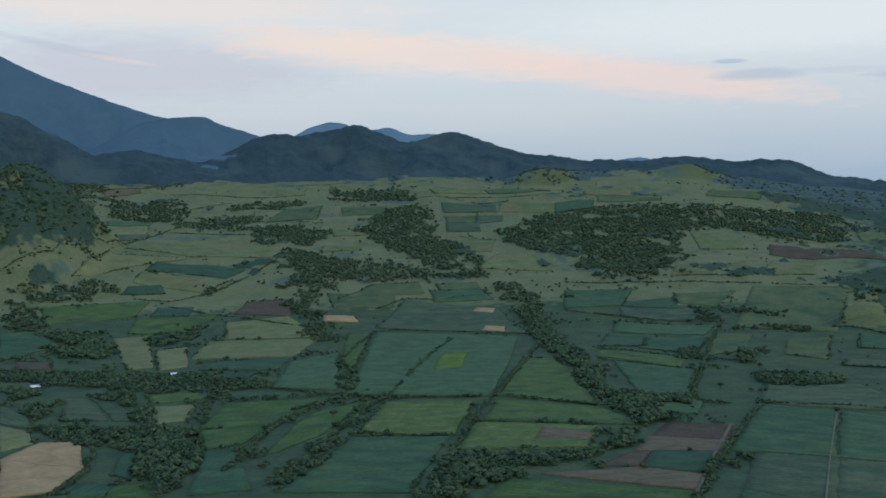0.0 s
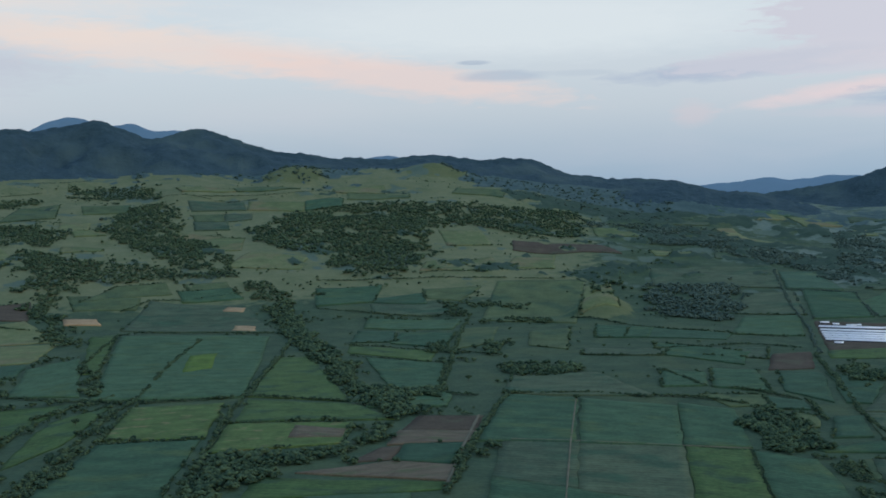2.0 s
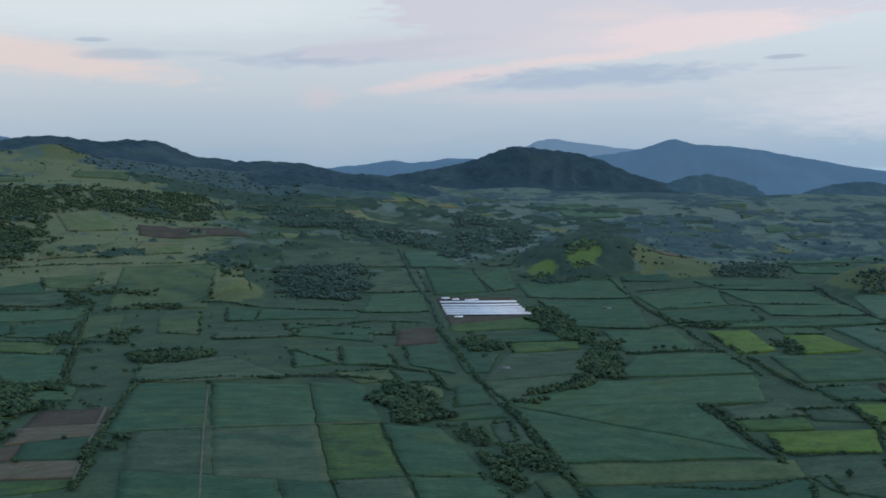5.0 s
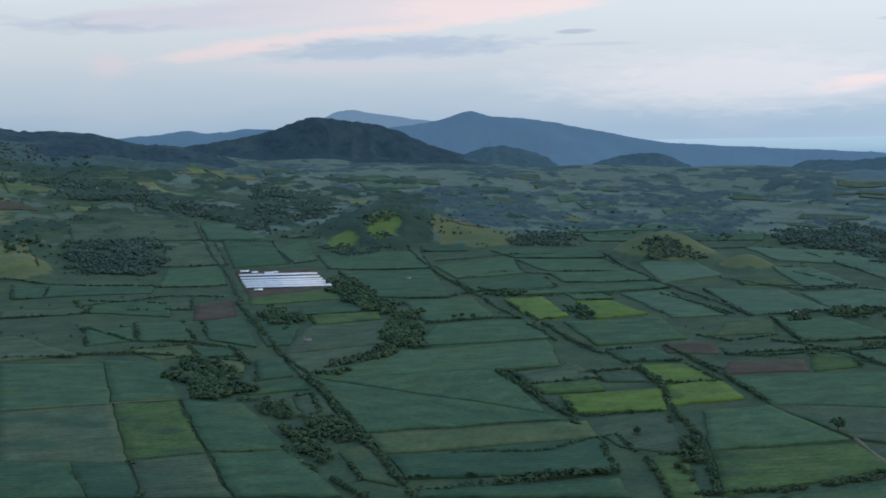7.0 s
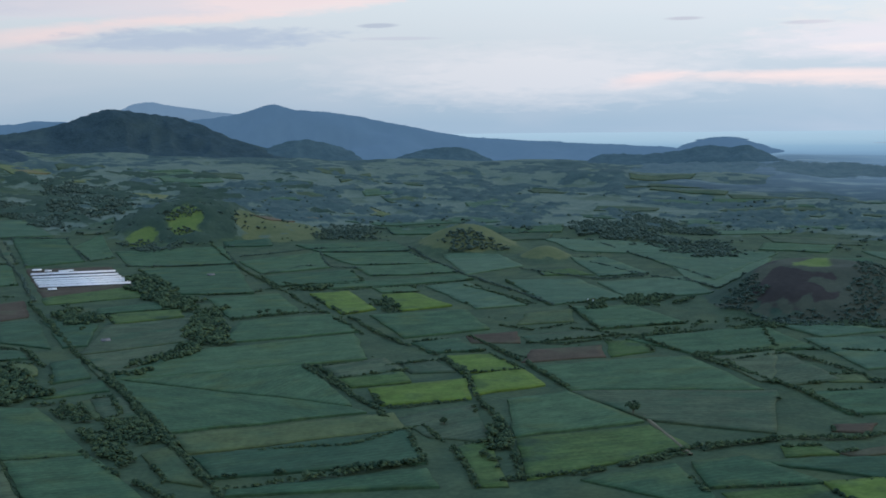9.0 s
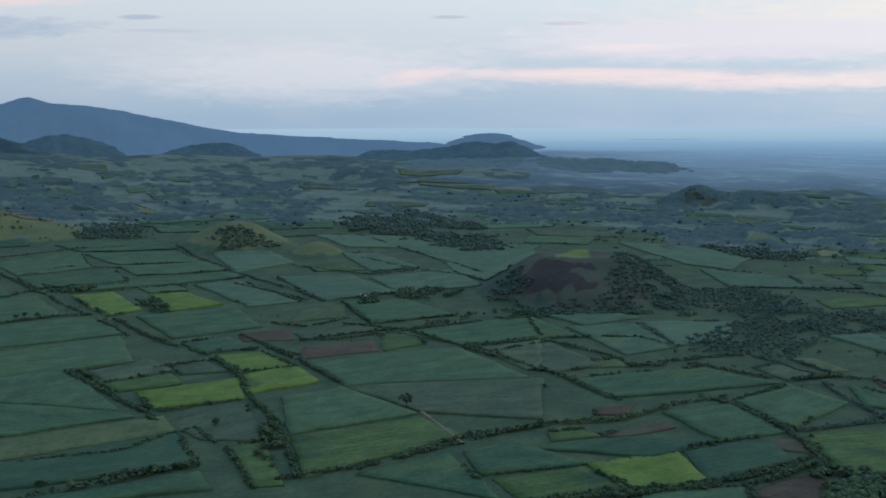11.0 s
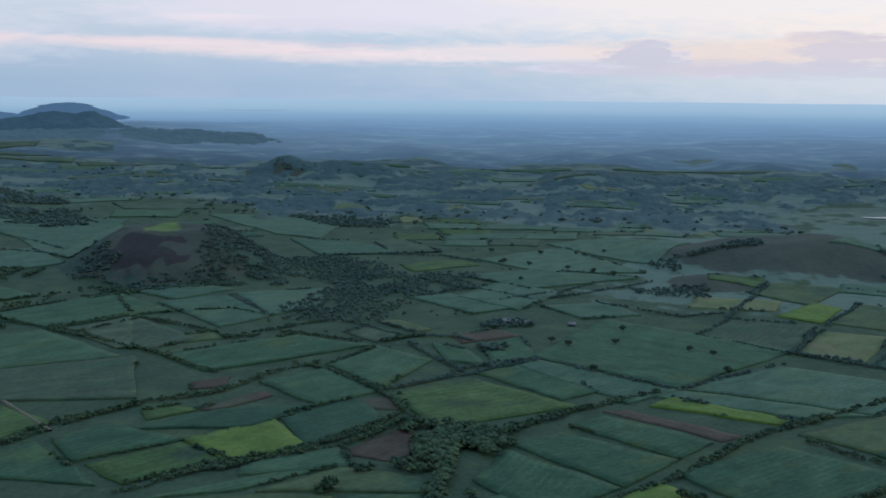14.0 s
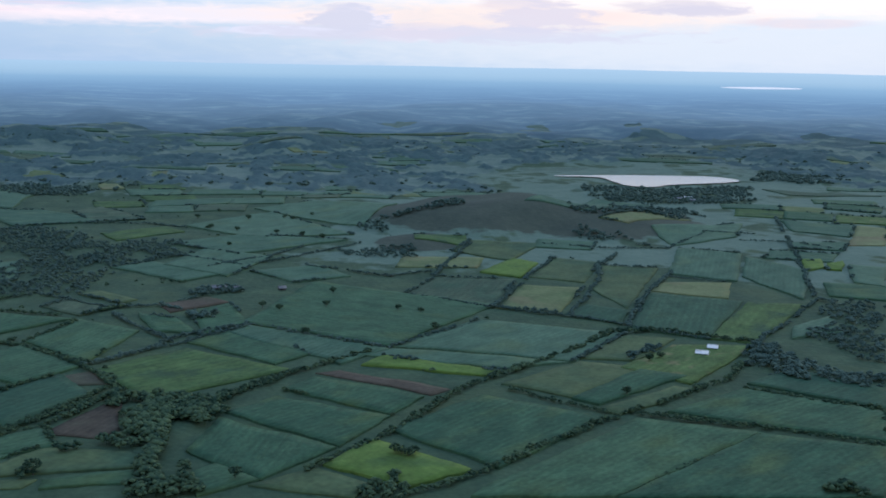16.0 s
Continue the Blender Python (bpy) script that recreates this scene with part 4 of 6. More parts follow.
def inside(x, y, P):
    P = np.array(P, float)
    hit = np.zeros(len(x), bool)
    for (ax, ay), (bx, by) in zip(P, np.roll(P, -1, 0)):
        cross = ((ay > y) != (by > y)) & (x < (bx - ax) * (y - ay) / (by - ay + 1e-9) + ax)
        hit ^= cross
    return hit


def wood(size, gap, *points):
    """A wood that fills an outline, with ragged edges and a few openings."""
    COUNT[0] += 1
    rng = np.random.default_rng(3000 + COUNT[0])
    P = np.array(points, float)
    if np.hypot(*P.mean(0)) > 1800:
        gap, size = gap * 1.25, size * 1.12
    size, gap = size * 0.86, gap * 1.03
    lo, hi = P.min(0) - 5, P.max(0) + 5
    X, Y = np.meshgrid(np.arange(lo[0], hi[0], gap * 0.8), np.arange(lo[1], hi[1], gap * 0.8))
    x, y = X.ravel() + rng.uniform(-0.5, 0.5, X.size) * gap, Y.ravel() + rng.uniform(-0.5, 0.5, X.size) * gap
    rag = 7 + 0.014 * max(0.0, np.hypot(*P.mean(0)) - 900)
    keep = inside(x + rag * (grain(x, y, 45, 51) + 0.6 * grain(x, y, 17, 54)), y + rag * (grain(x, y, 45, 52) + 0.6 * grain(x, y, 17, 55)), P) & (grain(x, y, 38, 53) > -0.62)
    x, y = x[keep], y[keep]
    TAKEN.append(P)
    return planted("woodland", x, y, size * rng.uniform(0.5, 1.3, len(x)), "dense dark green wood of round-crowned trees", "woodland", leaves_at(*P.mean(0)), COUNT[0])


def scatter(az0, az1, r0, r1, count, size, limit, lump, label="loose scrub and small trees on rough ground"):
    """Scrub strewn over a stretch of country, thick and thin by turns."""
    COUNT[0] += 1
    rng = np.random.default_rng(5000 + COUNT[0])
    count = int(count * 0.75)
    a, r = np.radians(rng.uniform(az0, az1, count)), rng.uniform(r0, r1, count)
    x, y = r * np.sin(a), r * np.cos(a)
    if lump:
        keep = (np.hypot(x - LAKE_X, y - LAKE_Y) > 330) & (grain(x, y, lump, 61) + 0.5 * grain(x, y, lump * 0.35, 62) > limit)
    else:
        keep = (np.hypot(x - LAKE_X, y - LAKE_Y) > 400) & (woods_at(x, y) > limit)
    if r0 < 2300:
        for Q in TAKEN:
            near = keep & (np.hypot(x - Q[0, 0], y - Q[0, 1]) < 500)
            if near.any():
                keep[near] &= ~inside(x[near], y[near], Q)
    x, y = x[keep], y[keep]
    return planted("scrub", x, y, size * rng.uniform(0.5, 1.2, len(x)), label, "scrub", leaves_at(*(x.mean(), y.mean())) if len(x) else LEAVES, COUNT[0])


def track(width, *points):
    """A narrow dusty field track."""
    rng = np.random.default_rng(7)
    x, y, nx, ny = along_line(points, 6.0, rng)
    w = width / 2 * (1 + 0.3 * grain(x, y, 20, 71))
    L, Rt = np.stack([x + nx * w, y + ny * w], 1), np.stack([x - nx * w, y - ny * w], 1)
    xy = np.stack([L, Rt], 1).reshape(-1, 2)
    z = ground(xy[:, 0], xy[:, 1]) + 1.75
    low = np.concatenate([np.column_stack([xy, z]), np.column_stack([xy, z - 3.0])])
    n = len(x)
    i = np.arange(n - 1) * 2
    k = 2 * n
    f = np.concatenate([np.stack([i, i + 1, i + 3, i + 2], 1), np.stack([i, i + 2, i + 2 + k, i + k], 1), np.stack([i + 1, i + 1 + k, i + 3 + k, i + 3], 1)])
    me = mesh_from("field_track", low, f, TRACK)
    return tagged(new("field_track", me), "narrow dusty track between cane fields", "track", kind="structure")


def lone_tree(x, y, size):
    """A single field tree: tapered trunk with limbs, and an open crown of leaf clumps."""
    COUNT[0] += 1
    rng = np.random.default_rng(9000 + COUNT[0])
    z = float(ground(x, y))
    root = tagged(new("tree"), "single round-crowned tree standing in a field", "tree", group="field trees")
    root.location = (x, y, z)
    parts = [stem((0, 0, -0.5), (0.1, 0, size * 0.5), size * 0.045, size * 0.025, 6)]
    for i in range(5):
        a = i * 1.26 + rng.uniform(-0.3, 0.3)
        parts.append(stem((0, 0, size * rng.uniform(0.25, 0.42)), (size * 0.3 * math.cos(a), size * 0.3 * math.sin(a), size * rng.uniform(0.55, 0.75)), size * 0.02, size * 0.008, 4))
    trunk = new("trunk", mesh_from("trunk", *join_parts(parts), BARK))
    trunk.parent = root
    leaves = []
    for i in range(70):
        q = rng.normal(0, 1, 3)
        q = q / np.linalg.norm(q) * rng.uniform(0.45, 1.0)
        c = np.array([q[0] * 0.52, q[1] * 0.52, 0.66 + q[2] * 0.32 + (0 if q[2] > 0 else 0.06)]) * size
        leaves.append(octa(rng, c, size * rng.uniform(0.08, 0.15)))
    crown = new("crown", mesh_from("crown", *join_parts(leaves), LEAVES))
    crown.parent = root
    return root


# ---- fields, tracks, hedgerows, woods and trees of the valley ----

field("p", (-1424, 4561), (-1172, 4632), (-1055, 4150), (-1236, 4050))
field("d", (-1218, 4038), (-1055, 4150), (-1001, 3937), (-1164, 3908))
field("p", (-1157, 3873), (-991, 3911), (-964, 3744), (-1100, 3702))
field("e", (-1094, 3683), (-989, 3721), (-972, 3688), (-1066, 3616))
field("o", (-490, 3560), (-380, 3606), (-371, 3362), (-514, 3314))
field("p", (-68, 3189), (139, 3059), (123, 2879), (23, 2894))
field("p", (143, 2850), (276, 2760), (244, 2643), (75, 2693))
field("p", (-821, 2884), (-532, 3125), (-406, 2833), (-615, 2824))
field("p", (-815, 2789), (-606, 2813), (-693, 2769), (-816, 2509))
field("d", (-691, 2761), (-469, 2702), (-499, 2611), (-696, 2661))
field("p", (-699, 2643), (-483, 2593), (-523, 2475), (-696, 2549))
field("d", (-694, 2504), (-631, 2541), (-604, 2465), (-691, 2438))
field("g", (-822, 2325), (-619, 2391), (-616, 2247), (-767, 2183))
field("d", (-587, 2333), (-518, 2346), (-511, 2265), (-585, 2255))
field("g", (-604, 2221), (-454, 2277), (-477, 2121), (-587, 2110))
field("p", (-603, 2064), (-546, 2092), (-440, 1706), (-471, 1681))
field("p", (-481, 1886), (-441, 1936), (-386, 1699), (-423, 1673))
field("p", (-423, 2202), (-311, 2269), (-211, 2035), (-390, 2037))
field("p", (-415, 2008), (-225, 2009), (-239, 1794), (-399, 1790))
field("d", (-354, 1751), (-242, 1765), (-243, 1648), (-362, 1659))
field("d", (-349, 1625), (-270, 1616), (-273, 1575), (-343, 1573))
field("w", (-418, 2410), (-319, 2433), (-306, 2269), (-426, 2299))
field("c", (-823, 2103), (-747, 2110), (-672, 1971), (-702, 1789))
field("w", (-673, 1783), (-618, 1782), (-588, 1695), (-642, 1701))
field("u", (-484, 1443), (-455, 1440), (-385, 1286), (-439, 1289))
field("u", (-452, 1445), (-425, 1461), (-358, 1285), (-378, 1284))
field("g", (-386, 1456), (-332, 1485), (-303, 1426), (-360, 1396))
field("p", (-358, 1376), (-309, 1388), (-293, 1285), (-326, 1269))
field("G", (-270, 1392), (-139, 1423), (-193, 1255), (-269, 1233))
field("g", (-269, 1229), (-193, 1251), (-207, 1156), (-243, 1132))
field("g", (-158, 1308), (-97, 1399), (-130, 1195), (-181, 1099))
field("C", (-241, 1120), (-212, 1130), (-168, 968), (-220, 953))
field("T", (-432, 1092), (-419, 1165), (-380, 1174), (-341, 1056))
field("T", (-432, 1092), (-340, 1053), (-341, 972), (-378, 954))
field("p", (-498, 1263), (-454, 1229), (-426, 1167), (-448, 1133))
field("u", (-552, 1401), (-498, 1332), (-453, 1242), (-504, 1278))
field("d", (-329, 951), (-321, 1000), (-291, 984), (-290, 947))
field("g", (-294, 987), (-275, 997), (-247, 946), (-286, 948))
field("d", (-319, 1101), (-308, 1125), (-282, 1007), (-305, 1030))
field("c", (-234, 1722), (-172, 1814), (-141, 1471), (-228, 1497))
field("g", (-177, 2074), (-131, 2082), (-133, 1669), (-153, 1659))
field("C", (-121, 2062), (127, 1974), (58, 1417), (-122, 1441))
field("B", (-6, 1782), (35, 1798), (23, 1658), (-16, 1626))
field("g", (124, 1734), (174, 1721), (179, 1346), (66, 1416))
field("G", (64, 1389), (179, 1318), (210, 1216), (45, 1253))
field("m", (38, 1245), (164, 1211), (141, 1121), (11, 1114))
field("E", (103, 1210), (152, 1180), (144, 1145), (93, 1158))
field("m", (-73, 1376), (34, 1374), (8, 1182), (-94, 1202))
field("c", (-97, 1182), (3, 1174), (-33, 953), (-145, 959))
field("W", (242, 1230), (310, 1207), (283, 1135), (208, 1159))
field("E", (207, 1160), (282, 1131), (262, 1087), (183, 1099))
field("W", (176, 1092), (198, 1092), (177, 1035), (135, 1037))
field("D", (202, 1096), (258, 1084), (228, 1000), (179, 1031))
field("E", (87, 1010), (175, 1027), (228, 996), (210, 943))
field("G", (51, 1001), (207, 939), (200, 916), (33, 929))
field("g", (248, 1821), (365, 1720), (338, 1615), (233, 1738))
field("u", (354, 2283), (491, 2261), (509, 2146), (346, 2199))
field("c", (329, 2157), (497, 2096), (448, 1959), (307, 2063))
field("d", (290, 2033), (355, 2003), (326, 1850), (255, 1873))
field("c", (357, 1970), (440, 1904), (391, 1751), (314, 1831))
field("c", (251, 1675), (351, 1580), (290, 1368), (244, 1417))
field("o", (466, 1967), (534, 1963), (473, 1780), (399, 1728))
field("o", (663, 2437), (861, 2430), (679, 1960), (530, 2063))
field("p", (843, 2369), (918, 2413), (798, 2048), (720, 2047))
field("o", (567, 1878), (650, 1906), (565, 1669), (523, 1737))
field("c", (263, 2456), (406, 2457), (363, 2306), (244, 2289))
field("u", (-82, 2425), (102, 2360), (148, 2037), (-129, 2166))
field("T", (70, 2349), (105, 2324), (97, 2292), (60, 2313))
field("T", (80, 2169), (113, 2147), (109, 2075), (70, 2101))
field("T", (-244, 2273), (-180, 2279), (-170, 2219), (-234, 2210))
field("c", (-29, 2506), (81, 2509), (105, 2424), (-18, 2422))
field("o", (-16, 2558), (73, 2561), (81, 2497), (-6, 2506))
field("p", (539, 2627), (637, 2683), (606, 2531), (510, 2543))
field("p", (649, 2656), (722, 2703), (698, 2540), (618, 2528))
field("p", (787, 2718), (898, 2747), (834, 2558), (721, 2563))
field("p", (659, 3027), (775, 3012), (761, 2846), (641, 2830))
field("o", (487, 2405), (616, 2404), (540, 2275), (479, 2321))
field("d", (344, 2333), (478, 2374), (469, 2274), (349, 2304))
field("o", (-158, 2541), (-57, 2573), (-43, 2486), (-223, 2420))
field("o", (-252, 2469), (-104, 2452), (-112, 2359), (-229, 2355))
field("C", (369, 1328), (442, 1276), (362, 1053), (274, 1088))
field("C", (447, 1274), (531, 1189), (454, 1004), (367, 1048))
field("C", (541, 1206), (583, 1151), (513, 980), (460, 1010))
field("u", (427, 1486), (529, 1444), (534, 1262), (371, 1335))
field("c", (618, 1439), (667, 1404), (623, 1305), (567, 1313))
field("c", (688, 1429), (739, 1399), (679, 1249), (626, 1294))
field("o", (589, 1250), (657, 1230), (636, 1163), (588, 1171))
field("d", (654, 1217), (683, 1178), (663, 1130), (627, 1146))
field("d", (761, 1382), (805, 1348), (712, 1161), (695, 1241))
field("d", (811, 1344), (832, 1246), (745, 1140), (724, 1154))
field("c", (911, 1361), (1037, 1330), (1002, 1260), (881, 1319))
field("g", (885, 1302), (979, 1268), (938, 1209), (848, 1235))
field("U", (835, 1229), (931, 1189), (832, 1063), (712, 1100))
field("u", (708, 1093), (825, 1058), (695, 986), (654, 980))
field("d", (666, 1086), (696, 1081), (649, 992), (611, 998))
field("o", (638, 1121), (650, 1096), (622, 1043), (601, 1050))
field("c", (572, 960), (650, 973), (626, 926), (571, 943))
field("o", (581, 908), (612, 902), (576, 835), (552, 836))
field("W", (1095, 1850), (1212, 1771), (1074, 1507), (921, 1516))
field("g", (919, 1517), (1074, 1507), (1033, 1392), (890, 1460))
field("w", (833, 1521), (892, 1519), (816, 1383), (755, 1395))
field("u", (758, 1604), (854, 1578), (802, 1483), (727, 1539))
field("c", (1003, 1942), (1099, 1913), (977, 1683), (875, 1738))
field("d", (762, 1899), (875, 1738), (834, 1678), (702, 1776))
field("c", (715, 1689), (805, 1545), (745, 1450), (679, 1561))
field("c", (1276, 2208), (1357, 2136), (1214, 1851), (1106, 1872))
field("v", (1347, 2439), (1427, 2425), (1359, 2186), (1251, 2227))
field("u", (1051, 2502), (1370, 2495), (1240, 2233), (992, 2332))
field("u", (1132, 2191), (1242, 2186), (1114, 1918), (1013, 1987))
field("c", (1313, 2045), (1441, 2128), (1302, 1884), (1225, 1849))
field("c", (1344, 1938), (1529, 1832), (1393, 1638), (1247, 1761))
field("c", (1226, 1702), (1380, 1623), (1134, 1296), (1067, 1382))
field("c", (1059, 1307), (1147, 1252), (1057, 1112), (962, 1143))
field("C", (957, 1115), (1069, 1066), (995, 942), (850, 1028))
field("C", (808, 1016), (977, 937), (878, 826), (655, 960))
field("c", (1419, 1653), (1590, 1615), (1437, 1434), (1313, 1474))
field("c", (1281, 1438), (1430, 1378), (1338, 1260), (1209, 1320))
field("u", (1456, 2243), (1612, 2331), (1493, 2136), (1414, 2155))
field("p", (1764, 3364), (1869, 3379), (1847, 3282), (1717, 3275))
field("p", (1872, 3327), (2019, 3278), (1992, 3201), (1843, 3165))
field("p", (1992, 3201), (1993, 3034), (2004, 2926), (1920, 2986))
field("p", (1541, 3167), (1605, 3176), (1562, 2982), (1505, 2979))
field("p", (1568, 3028), (1622, 2885), (1543, 2728), (1471, 2808))
field("p", (1978, 2758), (2088, 2574), (1645, 2047), (1876, 2476))
field("u", (1460, 3328), (1688, 3340), (1643, 3250), (1402, 3196))
field("p", (1156, 2749), (1262, 2732), (1248, 2633), (1141, 2677))
field("u", (1343, 2761), (1436, 2709), (1361, 2599), (1288, 2649))
field("p", (1150, 3159), (1253, 3150), (1247, 3005), (1116, 3022))
field("w", (839, 2912), (1049, 2842), (1060, 2706), (806, 2800))
field("u", (875, 2535), (961, 2465), (920, 2361), (848, 2418))
field("c", (708, 1932), (792, 1869), (733, 1755), (656, 1794))
field("u", (2069, 2343), (2195, 2270), (2126, 2159), (1960, 2199))
field("p", (2176, 2171), (2267, 2135), (2197, 2069), (2146, 2104))
field("c", (1585, 1602), (1677, 1451), (1576, 1310), (1501, 1437))
field("c", (1470, 1406), (1589, 1295), (1508, 1204), (1397, 1297))
field("c", (1249, 1321), (1486, 1174), (1447, 1120), (1240, 1235))
field("c", (1640, 1733), (1799, 1604), (1698, 1470), (1596, 1620))
field("b", (1176, 1214), (1232, 1191), (1135, 1044), (1080, 1055))
field("b", (1238, 1127), (1283, 1100), (1218, 978), (1143, 1005))
field("c", (1294, 1202), (1335, 1150), (1301, 1110), (1256, 1143))
field("c", (1092, 1014), (1202, 940), (1108, 832), (1001, 876))
field("d", (983, 847), (1038, 825), (996, 755), (948, 796))
field("u", (822, 833), (894, 815), (862, 755), (792, 784))
field("G", (789, 781), (856, 756), (824, 714), (774, 744))
field("b", (780, 727), (868, 679), (807, 628), (740, 675))
field("b", (944, 769), (984, 738), (940, 663), (887, 701))
field("b", (884, 684), (946, 667), (893, 604), (822, 633))
field("u", (898, 793), (921, 766), (889, 710), (854, 740))
field("w", (1060, 829), (1119, 798), (1061, 748), (1023, 792))
field("u", (1093, 771), (1177, 732), (1177, 678), (1071, 740))
field("w", (1035, 715), (1102, 670), (1047, 630), (969, 684))
field("g", (1126, 677), (1155, 644), (1105, 602), (1050, 625))
field("o", (1231, 860), (1294, 831), (1213, 779), (1155, 823))
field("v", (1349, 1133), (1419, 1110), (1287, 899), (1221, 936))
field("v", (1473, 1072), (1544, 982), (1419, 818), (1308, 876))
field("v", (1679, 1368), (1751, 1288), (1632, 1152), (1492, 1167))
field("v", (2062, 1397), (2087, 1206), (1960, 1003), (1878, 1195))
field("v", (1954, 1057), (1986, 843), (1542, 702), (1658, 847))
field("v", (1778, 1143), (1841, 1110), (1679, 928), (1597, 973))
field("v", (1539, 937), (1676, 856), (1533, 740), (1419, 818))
field("g", (1593, 1090), (1657, 1065), (1609, 991), (1555, 1053))
field("c", (1308, 840), (1367, 780), (1288, 657), (1187, 722))
field("c", (1166, 657), (1309, 567), (1201, 503), (1115, 555))
field("u", (1106, 538), (1182, 495), (1043, 436), (1034, 446))
field("C", (959, 663), (1100, 560), (1001, 432), (891, 571))
field("U", (887, 569), (1006, 420), (862, 359), (839, 462))
field("C", (825, 597), (885, 573), (830, 462), (727, 520))
field("G", (722, 514), (822, 452), (787, 397), (642, 447))
field("u", (705, 637), (792, 613), (702, 527), (684, 575))
field("g", (675, 542), (702, 527), (621, 449), (608, 466))
field("p", (2191, 2179), (2268, 2104), (2221, 1960), (2141, 2087))
field("p", (2107, 2384), (2128, 2290), (2141, 2172), (1994, 2212))
field("u", (2704, 2661), (2847, 2639), (2745, 2520), (2566, 2500))
field("e", (1745, 1995), (1993, 2104), (2035, 2024), (1771, 1966))
field("v", (2001, 1932), (2362, 1686), (2232, 1593), (2008, 1826))
field("u", (2464, 2240), (2533, 2130), (2437, 2070), (2382, 2127))
field("v", (2545, 1995), (2670, 1909), (2550, 1814), (2435, 1889))
field("u", (2460, 1350), (2489, 1207), (2388, 1158), (2324, 1247))
field("u", (3402, 1952), (3557, 1789), (3457, 1758), (3336, 1914))
field("C", (1149, 662), (1323, 573), (1221, 464), (1121, 554))
field("v", (1272, 498), (1334, 432), (1210, 345), (1144, 383))
field("v", (1347, 429), (1397, 325), (1286, 305), (1217, 347))
field("v", (1344, 566), (1393, 482), (1374, 439), (1294, 486))
field("u", (1099, 516), (1175, 481), (1083, 387), (1033, 417))
field("o", (1099, 402), (1119, 381), (1092, 359), (1068, 393))
field("c", (1016, 395), (1116, 294), (1082, 211), (962, 333))
field("g", (827, 339), (849, 317), (834, 298), (803, 324))
field("w", (838, 299), (900, 266), (887, 252), (835, 284))
field("w", (919, 333), (946, 306), (910, 299), (897, 325))
field("c", (930, 275), (983, 232), (910, 170), (861, 210))
field("D", (776, 346), (837, 279), (860, 212), (798, 244))
field("c", (749, 376), (787, 351), (762, 285), (704, 340))
field("c", (666, 418), (740, 385), (693, 335), (663, 305))
field("g", (700, 329), (758, 285), (728, 239), (670, 290))
field("B", (763, 284), (818, 232), (758, 191), (721, 233))
field("d", (827, 230), (892, 182), (833, 149), (758, 191))
field("w", (883, 183), (906, 149), (859, 136), (860, 176))
field("c", (720, 224), (760, 167), (722, 151), (696, 220))
field("c", (1000, 231), (1080, 200), (1033, 140), (923, 166))
field("G", (905, 155), (962, 92), (894, 3), (815, 107))
field("c", (986, 90), (1041, 42), (942, -12), (910, 15))
field("v", (1354, 212), (1388, 170), (1320, 68), (1268, 124))
field("o", (1205, 224), (1217, 202), (1171, 159), (1153, 174))
field("u", (1140, 246), (1172, 229), (1136, 177), (1099, 204))
field("w", (1150, 134), (1182, 93), (1156, 64), (1112, 119))
field("c", (1110, 97), (1148, 63), (1061, 43), (1015, 83))
field("c", (1104, 150), (1080, 110), (1022, 89), (1027, 124))
field("g", (1620, 266), (1688, 184), (1635, 155), (1552, 236))
field("v", (2082, 1292), (2042, 1009), (2056, 865), (1671, 803))
field("v", (2171, 740), (2267, 462), (1881, 448), (1908, 535))
field("v", (1858, 492), (1864, 396), (1735, 282), (1691, 403))
field("u", (1850, 346), (1909, 310), (1764, 226), (1729, 298))
field("p", (2511, 652), (2650, 565), (2413, 466), (2399, 573))
field("p", (2372, 324), (2440, 258), (2327, 224), (2325, 312))
field("p", (2224, 368), (2283, 350), (2136, 306), (2130, 347))
field("p", (2299, 115), (2321, 74), (2190, 31), (2152, 97))
field("v", (2516, 1304), (2669, 1189), (2573, 1130), (2436, 1233))
field("u", (2321, 1006), (2356, 819), (2254, 771), (2228, 940))
field("C", (1262, -23), (1128, -204), (966, -83), (1065, 47))
field("v", (962, -89), (1059, -178), (1001, -303), (905, -231))
field("v", (932, -57), (954, -88), (902, -226), (882, -169))
field("b", (904, -56), (931, -76), (875, -163), (861, -152))
field("W", (882, -19), (889, -37), (830, -116), (816, -101))
field("c", (838, 8), (870, -16), (812, -96), (771, -68))
field("C", (785, 47), (818, 12), (767, -67), (709, -29))
field("C", (707, 67), (772, 50), (706, -26), (654, 20))
field("v", (1020, 60), (1049, 41), (954, -82), (909, -38))
field("B", (674, -18), (716, -52), (657, -107), (635, -66))
field("O", (645, 26), (670, -14), (641, -43), (621, -32))
field("c", (735, -65), (810, -139), (752, -216), (662, -125))
field("o", (839, -161), (904, -236), (875, -290), (804, -206))
field("C", (800, -205), (874, -280), (851, -311), (783, -222))
field("O", (775, -220), (824, -292), (818, -308), (759, -233))
field("o", (915, -239), (997, -302), (979, -345), (902, -284))
field("m", (882, -268), (956, -337), (943, -405), (831, -308))
field("C", (618, -101), (748, -242), (712, -314), (610, -186))
field("C", (609, -189), (711, -316), (678, -389), (594, -343))
field("c", (764, -268), (815, -348), (752, -429), (689, -395))
field("d", (830, -354), (870, -410), (809, -459), (759, -433))
field("o", (1455, -207), (1535, -242), (1512, -340), (1380, -268))
field("b", (1308, -220), (1395, -274), (1361, -300), (1268, -260))
field("u", (1192, -121), (1284, -163), (1257, -251), (1116, -201))
field("o", (1274, -268), (1404, -328), (1366, -380), (1240, -326))
field("p", (1115, -206), (1224, -251), (1209, -318), (1086, -264))
